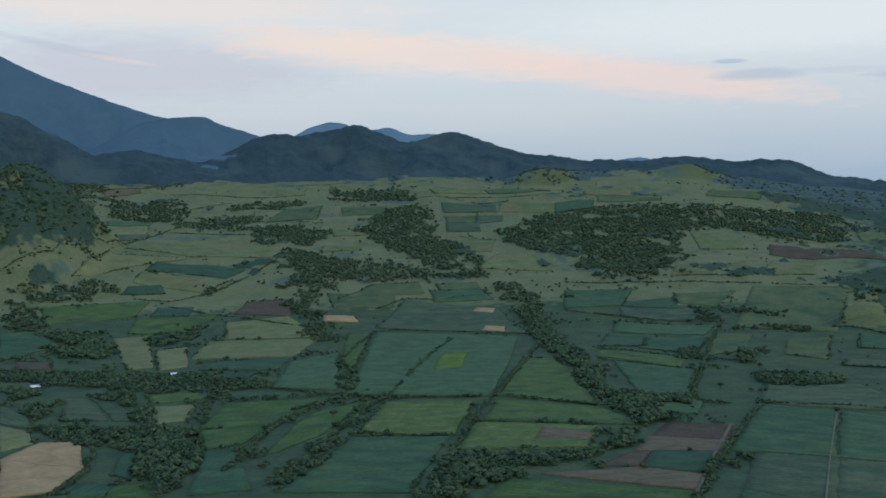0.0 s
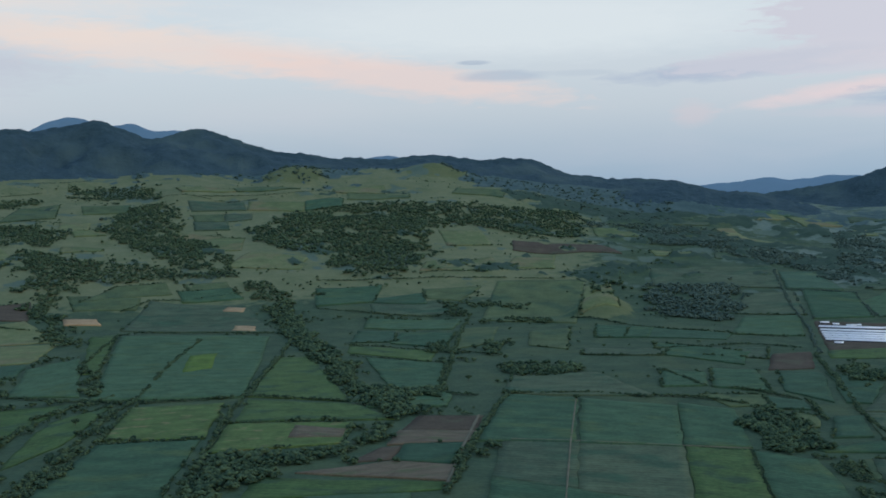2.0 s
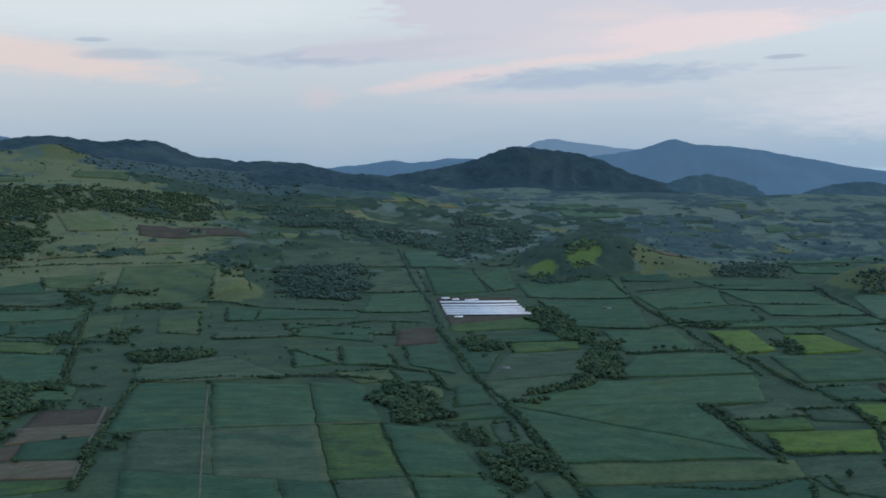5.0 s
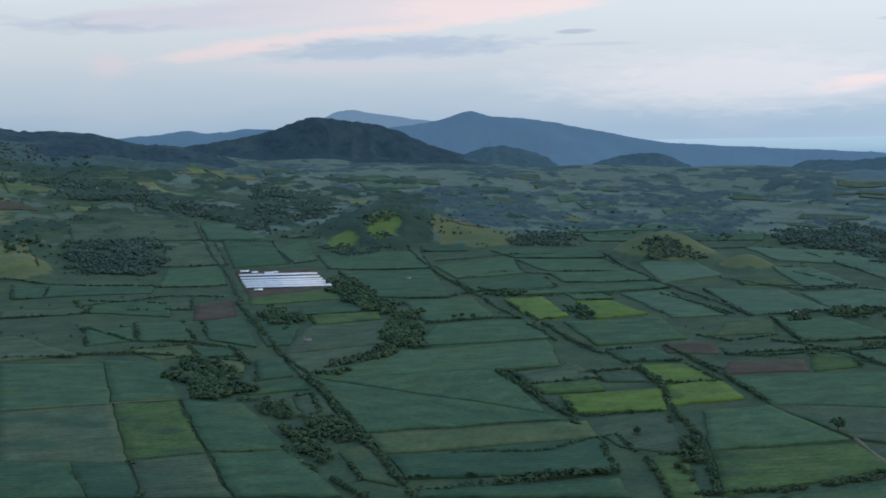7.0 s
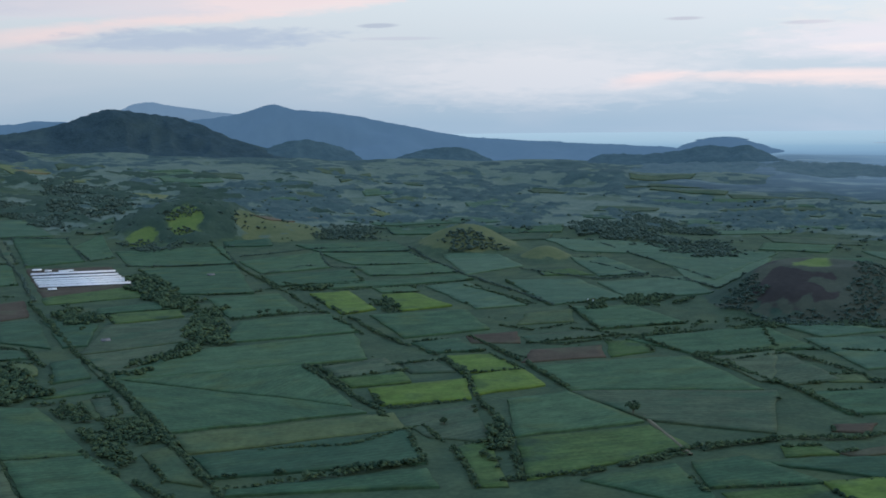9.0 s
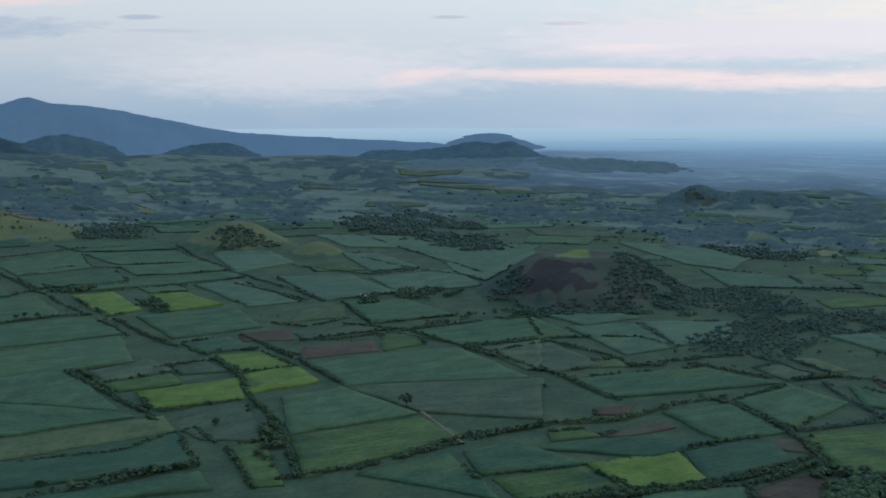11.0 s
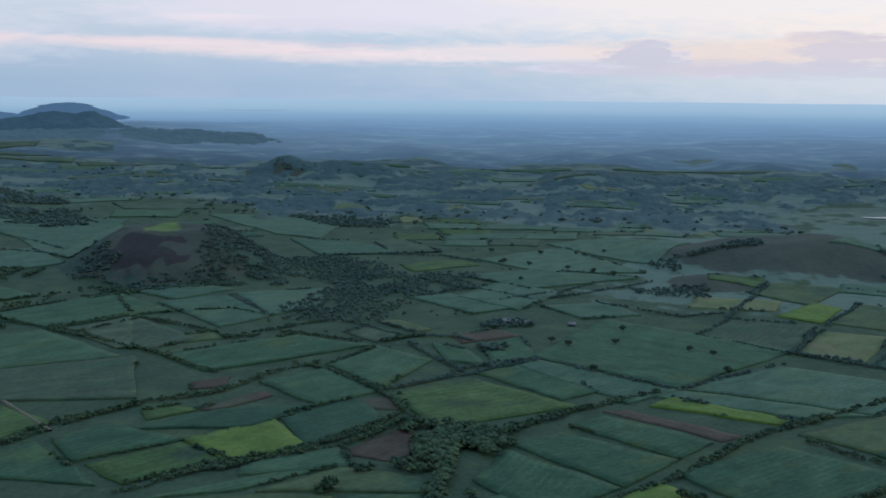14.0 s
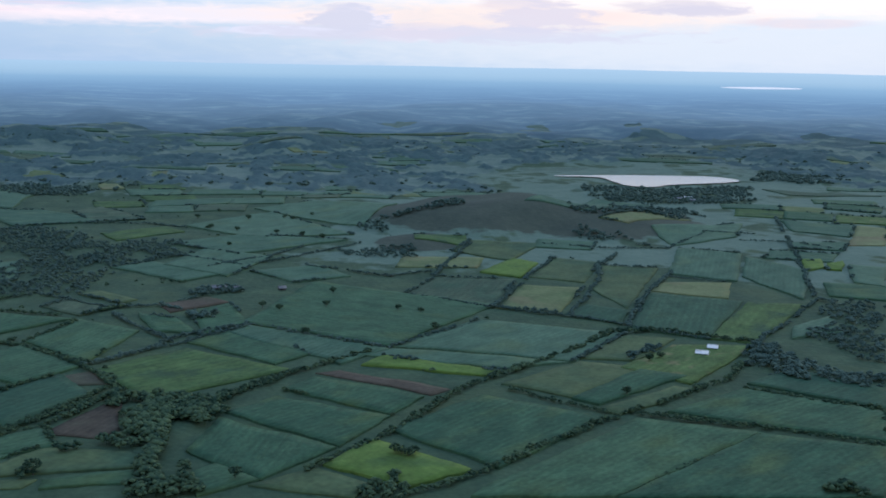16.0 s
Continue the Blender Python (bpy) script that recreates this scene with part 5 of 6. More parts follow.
field("o", (1207, -326), (1347, -375), (1327, -441), (1107, -340))
field("d", (1081, -269), (1122, -302), (1095, -337), (1036, -313))
field("d", (1026, -319), (1176, -386), (1128, -469), (976, -376))
field("p", (1243, -414), (1237, -500), (1145, -460), (1192, -391))
field("g", (976, -377), (1126, -475), (1110, -530), (952, -414))
field("v", (1296, -445), (1473, -520), (1425, -589), (1246, -510))
field("v", (1273, -528), (1400, -586), (1307, -628), (1139, -544))
field("v", (1619, -526), (1707, -702), (1566, -637), (1494, -519))
field("p", (1660, -459), (1768, -583), (1724, -625), (1629, -494))
field("v", (1742, -783), (1682, -879), (1572, -814), (1625, -750))
field("v", (1512, -690), (1515, -785), (1443, -740), (1469, -679))
field("p", (1680, -882), (1653, -916), (1495, -830), (1490, -772))
field("b", (1380, -651), (1380, -678), (1323, -658), (1305, -624))
field("b", (1351, -674), (1368, -703), (1304, -671), (1311, -655))
field("v", (1343, -698), (1322, -737), (1199, -671), (1233, -650))
field("v", (1016, -476), (1058, -536), (992, -515), (972, -456))
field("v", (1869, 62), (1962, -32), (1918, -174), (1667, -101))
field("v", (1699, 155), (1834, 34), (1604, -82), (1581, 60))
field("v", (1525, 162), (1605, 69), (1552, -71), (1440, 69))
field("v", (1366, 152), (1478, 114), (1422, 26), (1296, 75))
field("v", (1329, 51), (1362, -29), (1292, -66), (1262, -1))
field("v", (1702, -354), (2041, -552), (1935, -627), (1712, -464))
field("p", (2954, 17), (2957, -62), (2923, -133), (2906, -4))
field("p", (2400, 297), (2430, 243), (2347, 224), (2343, 301))
field("u", (2314, 132), (2281, 53), (2174, 40), (2208, 104))
field("p", (2686, -1286), (2736, -1400), (2629, -1347), (2617, -1283))
field("u", (2181, -938), (2121, -1029), (2034, -1112), (2068, -947))
field("U", (369, 1055), (457, 1011), (378, 810), (307, 882))
field("U", (302, 1097), (368, 1056), (305, 883), (249, 942))
field("C", (248, 938), (344, 842), (317, 754), (217, 842))
field("D", (346, 842), (376, 807), (345, 724), (319, 753))
field("G", (460, 1010), (507, 974), (435, 790), (383, 816))
field("C", (508, 965), (545, 916), (489, 753), (440, 792))
field("u", (382, 813), (433, 787), (391, 682), (347, 723))
field("C", (437, 785), (487, 750), (448, 626), (395, 680))
field("C", (661, 975), (808, 1026), (819, 858), (722, 695))
field("C", (657, 963), (718, 693), (712, 671), (563, 755))
field("O", (560, 747), (725, 650), (690, 606), (538, 689))
field("d", (535, 681), (687, 603), (627, 532), (507, 627))
field("C", (494, 596), (616, 520), (591, 487), (487, 586))
field("o", (526, 820), (532, 777), (508, 726), (512, 781))
field("o", (515, 721), (540, 717), (490, 619), (483, 650))
field("u", (592, 906), (616, 889), (581, 821), (556, 829))
field("o", (669, 199), (721, 157), (707, 102), (680, 91))
field("C", (643, 271), (702, 201), (728, 162), (670, 210))
field("c", (666, 145), (675, 97), (656, 88), (650, 145))
field("o", (644, 237), (665, 198), (666, 149), (652, 156))
field("W", (748, 165), (824, 127), (753, 115), (739, 130))
field("C", (671, 60), (685, 44), (654, 20), (632, 55))
track(2.6, (305.7, 1210.3), (251.0, 1061.4), (202.5, 919.4))
track(1.6, (446.3, 1288.2), (362.0, 1063.4), (261.8, 787.6))
track(1.5, (305.2, 1083.5), (362.5, 1056.9), (456.8, 1005.9), (513.7, 975.8))
track(3, (847.2, 470.4), (767.2, 386.2))
wood(8, 10, (156, 3094), (243, 3333), (386, 3424), (554, 3409), (699, 3378), (685, 3087), (577, 2860), (596, 2783), (497, 2530), (409, 2529), (351, 2562), (302, 2810), (207, 2854))
wood(8, 10, (698, 3371), (910, 3353), (1130, 3416), (1170, 3288), (1047, 2963), (934, 2954), (833, 3071), (685, 3087))
wood(7, 9, (-237, 3342), (-110, 3560), (-22, 3514), (-37, 3262), (63, 2773), (97, 2576), (20, 2570), (-61, 2773), (-222, 3118))
wood(7, 9, (-370, 3896), (-176, 3870), (-86, 3705), (-112, 3616), (-353, 3705))
wood(7, 9, (-570, 3682), (-450, 3723), (-438, 3620), (-546, 3524))
wood(7, 9, (-669, 3576), (-572, 3694), (-546, 3524), (-638, 3456))
wood(7, 9, (-921, 3561), (-831, 3628), (-757, 3296), (-835, 3282))
wood(6, 9, (-685, 3345), (-548, 3426), (-531, 3316), (-656, 3281))
wood(7, 9, (-1183, 4629), (-1085, 4653), (-881, 3896), (-935, 3722))
wood(7, 9, (-571, 3260), (-359, 3250), (-311, 2966), (-497, 3001))
wood(7, 9, (-405, 2930), (-288, 2847), (-235, 2559), (-271, 2423), (-254, 2264), (-179, 1926), (-227, 2009), (-300, 2266), (-349, 2554))
wood(7, 10, (-311, 2797), (-114, 2716), (7, 2666), (20, 2570), (-121, 2575), (-237, 2579))
wood(7, 9, (-952, 2443), (-884, 2456), (-744, 2518), (-688, 2447), (-761, 2371), (-846, 2346), (-925, 2368))
wood(7, 9, (-886, 2267), (-837, 2320), (-763, 2172), (-657, 2106), (-706, 2065), (-770, 2131), (-848, 2166))
wood(8, 8, (-707, 2052), (-639, 2116), (-545, 1847), (-567, 1786), (-629, 1837))
wood(6, 8, (-548, 2535), (-501, 2521), (-495, 2457), (-540, 2468))
wood(7, 8, (-529, 2055), (-490, 2110), (-458, 2015), (-481, 1943))
wood(6, 8, (-484, 2132), (-451, 2180), (-433, 2040), (-446, 1980))
wood(6, 9, (-741, 3378), (-557, 3275), (-562, 3209), (-759, 3168))
wood(6, 8, (-662, 1685), (-528, 1660), (-451, 1653), (-329, 1621), (-246, 1555), (-234, 1472), (-335, 1464), (-410, 1499), (-521, 1540), (-624, 1588))
wood(7, 8, (-598, 1521), (-535, 1472), (-438, 1290), (-390, 1221), (-338, 1232), (-306, 1253), (-265, 1205), (-255, 1134), (-319, 1138), (-370, 1156), (-421, 1203), (-505, 1351))
wood(7, 8, (-437, 1462), (-403, 1501), (-318, 1238), (-346, 1251))
wood(8, 8, (-307, 1125), (-273, 1228), (-240, 1121), (-242, 1050), (-236, 945), (-270, 969))
wood(7, 8, (-161, 1730), (-144, 1728), (-119, 1469), (-138, 1472))
wood(6, 8, (-161, 977), (-152, 1047), (-131, 1142), (-111, 1181), (-118, 1043), (-142, 976))
wood(8, 8, (-29, 934), (-10, 994), (11, 1086), (33, 1101), (93, 1086), (148, 1096), (203, 1189), (216, 1215), (193, 1130), (134, 1074), (76, 1019), (29, 966), (18, 930))
wood(8, 8, (156, 2249), (201, 2309), (202, 2036), (202, 1815), (215, 1579), (218, 1442), (272, 1392), (284, 1332), (247, 1233), (206, 1209), (190, 1304), (189, 1446), (182, 1636), (163, 1787), (159, 1956))
wood(7, 9, (121, 2547), (181, 2503), (203, 2309), (162, 2248), (136, 2386))
wood(7, 8, (470, 1835), (491, 1780), (448, 1596), (432, 1655))
wood(7, 8, (432, 1551), (533, 1541), (517, 1453), (409, 1458))
wood(6, 8, (486, 2271), (539, 2234), (517, 2124), (477, 2182))
wood(6, 8, (538, 2255), (661, 2197), (651, 2162), (527, 2183))
wood(6, 8, (584, 2078), (653, 2036), (631, 1967), (568, 2015))
wood(7, 8, (613, 1176), (632, 1106), (617, 1027), (571, 961), (546, 957), (531, 998), (568, 1087))
wood(7, 8, (662, 979), (734, 1022), (814, 1047), (858, 1109), (918, 1168), (989, 1235), (1015, 1219), (907, 1079), (864, 1027), (807, 1017), (694, 967))
wood(7, 8, (1120, 1591), (1197, 1649), (1086, 1438), (1048, 1321), (989, 1235), (963, 1250), (1021, 1407))
wood(7, 8, (889, 1451), (898, 1389), (845, 1266), (798, 1220), (835, 1334))
wood(7, 8, (978, 2337), (1152, 2262), (1064, 2064), (943, 1901), (865, 1986), (912, 2179))
wood(6, 8, (375, 1803), (419, 1761), (401, 1687), (356, 1713))
wood(7, 9, (1318, 3184), (1515, 3122), (1476, 2792), (1540, 2623), (1454, 2344), (1437, 2448), (1388, 2594), (1340, 2798), (1198, 2857))
wood(7, 9, (1808, 2943), (1919, 2780), (1730, 2429), (1548, 2364), (1405, 2265), (1520, 2505))
wood(6, 9, (1908, 3107), (1951, 2884), (1969, 2765), (1856, 2716), (1822, 2934))
wood(6, 9, (1134, 3271), (1381, 3244), (1335, 3181), (1098, 3169))
wood(5, 7, (1430, 2116), (1523, 2139), (1589, 2101), (1636, 2059), (1711, 1987), (1682, 1922), (1595, 1933), (1600, 1991), (1548, 2037), (1507, 2013), (1486, 2087))
wood(5, 7, (1401, 2020), (1473, 1988), (1590, 1927), (1526, 1886), (1419, 1878), (1374, 1951))
wood(6, 8, (1212, 1114), (1207, 1077), (1158, 1013), (1119, 1019))
wood(6, 8, (1257, 1346), (1244, 1254), (1192, 1215), (1184, 1267))
wood(7, 9, (2288, 1474), (2398, 1450), (2350, 1318), (2079, 1043), (2073, 1149), (2133, 1360))
wood(6, 9, (2127, 1166), (2045, 957), (1970, 911), (1911, 958), (2031, 1126))
wood(6, 9, (1889, 1921), (2006, 1828), (1837, 1657), (1709, 1722))
wood(6, 8, (1733, 1441), (1789, 1423), (1818, 1313), (1798, 1272), (1687, 1377))
wood(6, 8, (1355, 854), (1425, 847), (1343, 798), (1302, 811))
wood(6, 8, (1439, 832), (1497, 766), (1422, 720), (1360, 777))
wood(5, 8, (1227, 671), (1270, 649), (1313, 634), (1231, 629), (1195, 653))
wood(7, 8, (762, 573), (753, 546), (665, 477), (649, 478), (703, 526))
wood(5, 10, (1339, 341), (1461, 311), (1431, 233), (1286, 202), (1205, 225), (1181, 281), (1198, 343))
wood(5, 10, (1536, 327), (1561, 254), (1542, 154), (1444, 137), (1365, 188), (1386, 239), (1443, 322))
wood(5, 10, (1644, 472), (1688, 378), (1618, 280), (1521, 255), (1463, 342), (1513, 434))
wood(8, 8, (836, 128), (811, 105), (811, 73), (825, 48), (800, 50), (750, 82), (737, 112))
wood(7, 8, (1109, 109), (1099, 77), (1071, 77), (1073, 100))
wood(6, 8, (1217, 114), (1241, 59), (1201, 51), (1181, 105))
wood(6, 9, (2134, 1067), (2201, 1020), (1982, 913), (1943, 966))
wood(5, 8, (1348, 634), (1351, 538), (1323, 543), (1308, 607))
wood(6, 9, (2687, 1581), (2445, 1268), (2337, 1097), (2267, 1176), (2366, 1393))
wood(6, 9, (2217, 590), (2260, 461), (2082, 341), (2038, 384), (2073, 507))
wood(5, 8, (1544, 536), (1943, 616), (1579, 449), (1479, 422), (1405, 472), (1399, 525), (1457, 506))
wood(5, 8, (1483, 704), (1518, 667), (1423, 626), (1383, 596), (1403, 659))
wood(5, 8, (1382, 599), (1391, 522), (1399, 478), (1356, 525), (1349, 594))
wood(5, 8, (1445, 478), (1478, 424), (1446, 376), (1405, 403), (1400, 462))
wood(6, 9, (3495, 996), (3140, 837), (3123, 671), (3150, 551), (3094, 571), (3078, 724), (3084, 846))
wood(7, 8, (935, -392), (953, -421), (896, -421), (858, -444), (840, -476), (809, -459), (830, -411), (856, -394), (880, -379))
wood(5, 9, (994, -477), (1034, -530), (967, -545), (872, -494), (911, -480))
wood(5, 9, (1134, -554), (1104, -619), (992, -558), (1038, -532))
wood(8, 8, (609, -307), (615, -355), (594, -343), (600, -299))
wood(6, 8, (929, -292), (979, -345), (939, -326), (901, -289))
wood(6, 9, (1671, -98), (1708, -138), (1731, -192), (1792, -281), (1697, -266), (1679, -153), (1622, -115))
wood(6, 9, (1628, -408), (1566, -451), (1521, -503), (1474, -480), (1538, -419))
wood(5, 9, (1473, -60), (1482, -158), (1433, -160), (1393, -120), (1436, -73))
wood(6, 9, (1724, -420), (1871, -655), (1802, -670), (1714, -582), (1690, -421))
wood(6, 9, (2220, -563), (2177, -736), (2234, -936), (1931, -821), (1920, -671), (2059, -544))
wood(7, 8, (641, -43), (651, -60), (629, -78), (618, -70), (621, -38))
wood(6, 9, (2437, -1019), (2579, -1204), (2434, -1245), (2308, -1157), (2288, -983))
wood(6, 7, (558, 937), (574, 922), (543, 828), (515, 745), (497, 704), (484, 708), (506, 790), (541, 890))
wood(6, 7, (551, 822), (578, 809), (556, 746), (529, 741), (524, 778))
wood(6, 7, (588, 1135), (584, 1078), (561, 985), (550, 945), (515, 970), (536, 1031))
wood(8, 8, (844, 131), (819, 110), (815, 67), (785, 44), (748, 61), (726, 74), (691, 64), (658, 71), (656, 88), (708, 95), (753, 115))
wood(7, 8, (711, 147), (717, 137), (706, 131), (703, 144))
wood(7, 8, (727, 126), (726, 105), (715, 103), (712, 121))
wood(7, 8, (678, 167), (680, 155), (670, 149), (663, 160))
wood(8, 8, (829, 120), (815, 70), (792, 56), (739, 67), (698, 74), (667, 64), (631, 58), (634, 102), (668, 91), (719, 98))
wood(7, 9, (-1722, 4457), (-1585, 4507), (-1465, 4548), (-1108, 3704), (-1036, 3521), (-1109, 3540), (-935, 2768), (-1006, 2739), (-1059, 2736))
wood(7, 9, (-1046, 2703), (-944, 2715), (-899, 2780), (-879, 2812), (-899, 2616), (-941, 2588), (-998, 2571))
wood(6, 8, (-965, 2477), (-871, 2566), (-835, 2884), (-818, 3166), (-819, 3108), (-847, 2570), (-958, 2458))
wood(6, 8, (-1062, 3559), (-892, 3444), (-793, 3312), (-881, 3273), (-981, 3341))
hedge(5.2, 9, (-335, 953), (-335, 1046), (-353, 1128), (-387, 1201))
hedge(5.6, 14, (-202, 1034), (-200, 1145), (-179, 1338), (-133, 1412), (-100, 1459))
hedge(5.6, 14, (-129, 1119), (-93, 1343), (-64, 1469), (-36, 1718), (13, 1950))
hedge(5.2, 10, (-229, 1489), (-134, 1432), (-69, 1408), (51, 1413), (79, 1416), (181, 1334))
hedge(5.6, 14, (6, 1106), (33, 1270), (67, 1456), (122, 1706), (162, 1923))
hedge(4.8, 9, (-746, 3114), (-516, 3124))
hedge(4.8, 8, (-961, 2465), (-876, 2543), (-830, 2868), (-755, 3149))
hedge(4.8, 8, (-653, 2407), (-577, 2389), (-482, 2520), (-399, 2830))
hedge(5.2, 10, (-161, 1730), (-131, 2082), (-90, 2108), (144, 2017))
hedge(4.8, 8, (-564, 2335), (-437, 2276), (-242, 2152))
hedge(4.6, 6, (-146, 2337), (-85, 2433), (104, 2468))
hedge(4.8, 7, (242, 2269), (334, 2205), (502, 2127))
hedge(4.8, 6, (271, 2528), (454, 2497), (799, 2451))
hedge(5.0, 8, (243, 1850), (363, 1720), (451, 1666))
hedge(4.8, 6, (232, 1706), (334, 1604))
hedge(5.2, 10, (287, 1344), (352, 1559), (473, 1982), (528, 2146))
hedge(5.0, 8, (239, 1398), (333, 1329))
hedge(4.8, 8, (509, 2527), (698, 2527), (834, 2558))
hedge(5.6, 12, (663, 978), (615, 875), (582, 796), (544, 714))
hedge(4.8, 8, (622, 1472), (622, 1305), (667, 1251), (688, 1176), (651, 1076))
hedge(5.2, 10, (888, 1499), (778, 1257), (702, 1087), (663, 978))
hedge(5.4, 12, (533, 1262), (578, 1229), (612, 1177))
hedge(4.8, 10, (371, 1335), (476, 1306), (528, 1251))
hedge(5.6, 12, (1350, 2465), (1145, 2020), (1034, 1765), (892, 1497))
hedge(5.0, 7, (1543, 1888), (1296, 1484), (1160, 1246), (1063, 1062), (986, 928))
hedge(4.6, 6, (1236, 1755), (1391, 1639))
hedge(4.6, 6, (1060, 1362), (1133, 1297), (1223, 1313), (1321, 1243))
hedge(4.6, 6, (954, 1134), (1050, 1107), (1077, 1076))
hedge(4.6, 6, (1243, 2218), (1359, 2144))
hedge(4.8, 6, (1462, 1705), (1605, 1662), (1688, 1589))
hedge(4.6, 5, (1301, 1463), (1431, 1496), (1458, 1372))
hedge(4.8, 7, (702, 2041), (814, 1820), (953, 1664))
hedge(4.8, 6, (688, 1626), (845, 1623), (901, 1556))
hedge(2.4, 3, (274, 1088), (358, 1051), (454, 1004), (514, 966))
hedge(5.4, 12, (369, 1328), (294, 1149), (220, 957), (198, 905))
hedge(2.6, 3, (818, 847), (870, 818))
hedge(5.0, 7, (822, 839), (754, 725), (711, 642))
hedge(4.8, 5, (742, 685), (738, 660), (802, 627))
hedge(5.0, 7, (1115, 1111), (985, 888), (946, 779))
hedge(5.6, 14, (932, 759), (890, 696), (805, 617), (762, 560), (700, 504), (639, 450))
hedge(5.6, 14, (965, 676), (897, 576))
hedge(5.6, 11, (630, 464), (674, 428), (718, 408), (783, 398), (818, 370), (844, 351))
hedge(4.6, 6, (1197, 1282), (1238, 1209), (1388, 1131), (1450, 1123))
hedge(4.8, 6, (1724, 1495), (1492, 1167), (1309, 867))
hedge(4.8, 6, (1384, 1084), (1294, 867))
hedge(4.8, 6, (1602, 1133), (1565, 956), (1646, 912))
hedge(4.6, 5, (1755, 1083), (1650, 914), (1619, 783))
hedge(4.6, 5, (1594, 1622), (1691, 1466))
hedge(5.4, 9, (1172, 670), (1120, 572), (1100, 524), (1032, 431))
hedge(4.6, 6, (1172, 754), (1172, 670), (1326, 556))
hedge(4.8, 7, (1115, 556), (1201, 503))
hedge(5, 7, (1066, 835), (1010, 744), (965, 675))
hedge(4.6, 6, (868, 785), (931, 760))
hedge(4.4, 7, (1064, 744), (1082, 703), (1159, 677))
hedge(4.2, 6, (1142, 841), (1136, 787), (1206, 768))
hedge(3.6, 5, (1006, 749), (992, 694))
hedge(5.2, 8, (1104, 552), (1024, 407), (956, 325))
hedge(5.6, 11, (676, 424), (758, 394), (783, 388), (846, 356), (888, 302), (968, 275), (1010, 239))
hedge(5.0, 8, (1179, 482), (1117, 374), (1092, 359), (1131, 298), (1098, 209), (1143, 161))
hedge(5.2, 9, (990, 239), (915, 169), (840, 129))
hedge(5.0, 8, (915, 169), (985, 95), (1049, 43))
hedge(5.0, 8, (1105, 172), (1026, 129), (988, 105))
hedge(5.0, 9, (1200, 253), (1135, 182), (1139, 127), (1099, 76))
hedge(5.2, 8, (706, 240), (750, 192), (801, 164), (851, 135))
hedge(5.4, 12, (795, 71), (862, 14), (894, -9))
hedge(4.6, 5, (1354, 101), (1430, 29), (1502, -12))
hedge(4.6, 5, (1156, 666), (1330, 577), (1404, 448))
hedge(4.6, 6, (1110, 557), (1206, 481), (1248, 398), (1209, 346))
hedge(2.4, 3, (704, 341), (762, 286), (817, 233), (895, 183))
hedge(5, 8, (1004, 265), (987, 234))
hedge(4.8, 7, (1092, 360), (1171, 304), (1223, 260))
hedge(5.0, 8, (963, 118), (1000, 108), (1044, 66), (1053, 36))
hedge(2.6, 3, (1053, 36), (1018, -21), (958, -84), (1063, -180))
hedge(5.6, 11, (666, -7), (739, -69), (839, -135), (907, -207), (1004, -293), (1012, -334), (961, -413))
hedge(5.2, 9, (825, 49), (870, 17), (902, -19), (944, -63))
hedge(5.6, 13, (619, -58), (646, -105), (700, -162), (741, -211), (771, -249), (810, -305), (846, -346), (896, -381))
hedge(5.2, 8, (759, -245), (740, -288), (717, -341), (682, -391))
hedge(4.6, 5, (826, -163), (761, -225))
hedge(4.8, 6, (1072, -271), (1202, -328), (1347, -375), (1426, -419))
hedge(4.8, 6, (1034, -318), (1203, -394), (1309, -456))
hedge(3.6, 4, (1277, -439), (1241, -501))
hedge(4.8, 5, (1112, -200), (1266, -266), (1407, -332))
hedge(4.0, 4, (1111, -205), (1073, -267), (1034, -318))
hedge(3, 3, (1192, -121), (1112, -200))
hedge(4.8, 6, (1284, -157), (1523, -240))
hedge(4.8, 6, (954, -410), (1038, -485), (1134, -554), (1306, -621), (1687, -759), (1771, -786))
hedge(2.4, 3, (613, -190), (712, -314))
hedge(5.2, 8, (750, 192), (763, 172), (792, 152), (845, 125))
hedge(5.2, 8, (1003, 253), (970, 217), (919, 166))
hedge(4.6, 6, (1362, -14), (1289, -110), (1320, -160))
hedge(4.6, 5, (1487, 209), (1365, 60), (1422, -0), (1527, -92))
hedge(4.6, 5, (1513, -339), (1475, -408), (1471, -502))
hedge(4.6, 5, (1727, -568), (1812, -654), (1772, -668))
hedge(4.6, 5, (1471, -502), (1615, -610), (1591, -680))
hedge(4.4, 4, (1537, -632), (1513, -698), (1444, -747))
hedge(4.8, 6, (1719, 306), (1720, 216), (1671, 154))
hedge(2.2, 2, (509, 973), (435, 790), (394, 680))
hedge(2.2, 2, (389, 809), (435, 790), (489, 753))
hedge(2.2, 2, (326, 863), (342, 843), (332, 795), (326, 768))
hedge(2.4, 2, (517, 1164), (462, 1031))
hedge(5.0, 8, (657, 978), (611, 868), (565, 778), (550, 735), (520, 663), (481, 591))
hedge(5.0, 8, (491, 766), (471, 689), (462, 641), (457, 615))
hedge(7.5, 6, (495, 600), (545, 572), (627, 532))
hedge(3.6, 8, (574, 653), (625, 611), (709, 602), (678, 558))
hedge(5.0, 9, (814, 852), (770, 760), (728, 676))
hedge(5, 8, (653, 289), (714, 243), (779, 173), (840, 130))
hedge(4, 7, (681, 203), (720, 161))
hedge(4.6, 6, (-886, 3710), (-666, 3711), (-454, 3783))
hedge(4.6, 6, (-543, 3888), (-317, 3953))
hedge(4.6, 6, (-632, 3330), (-467, 3329), (-348, 3292))
hedge(4.6, 6, (-969, 3357), (-782, 3487), (-669, 3629))
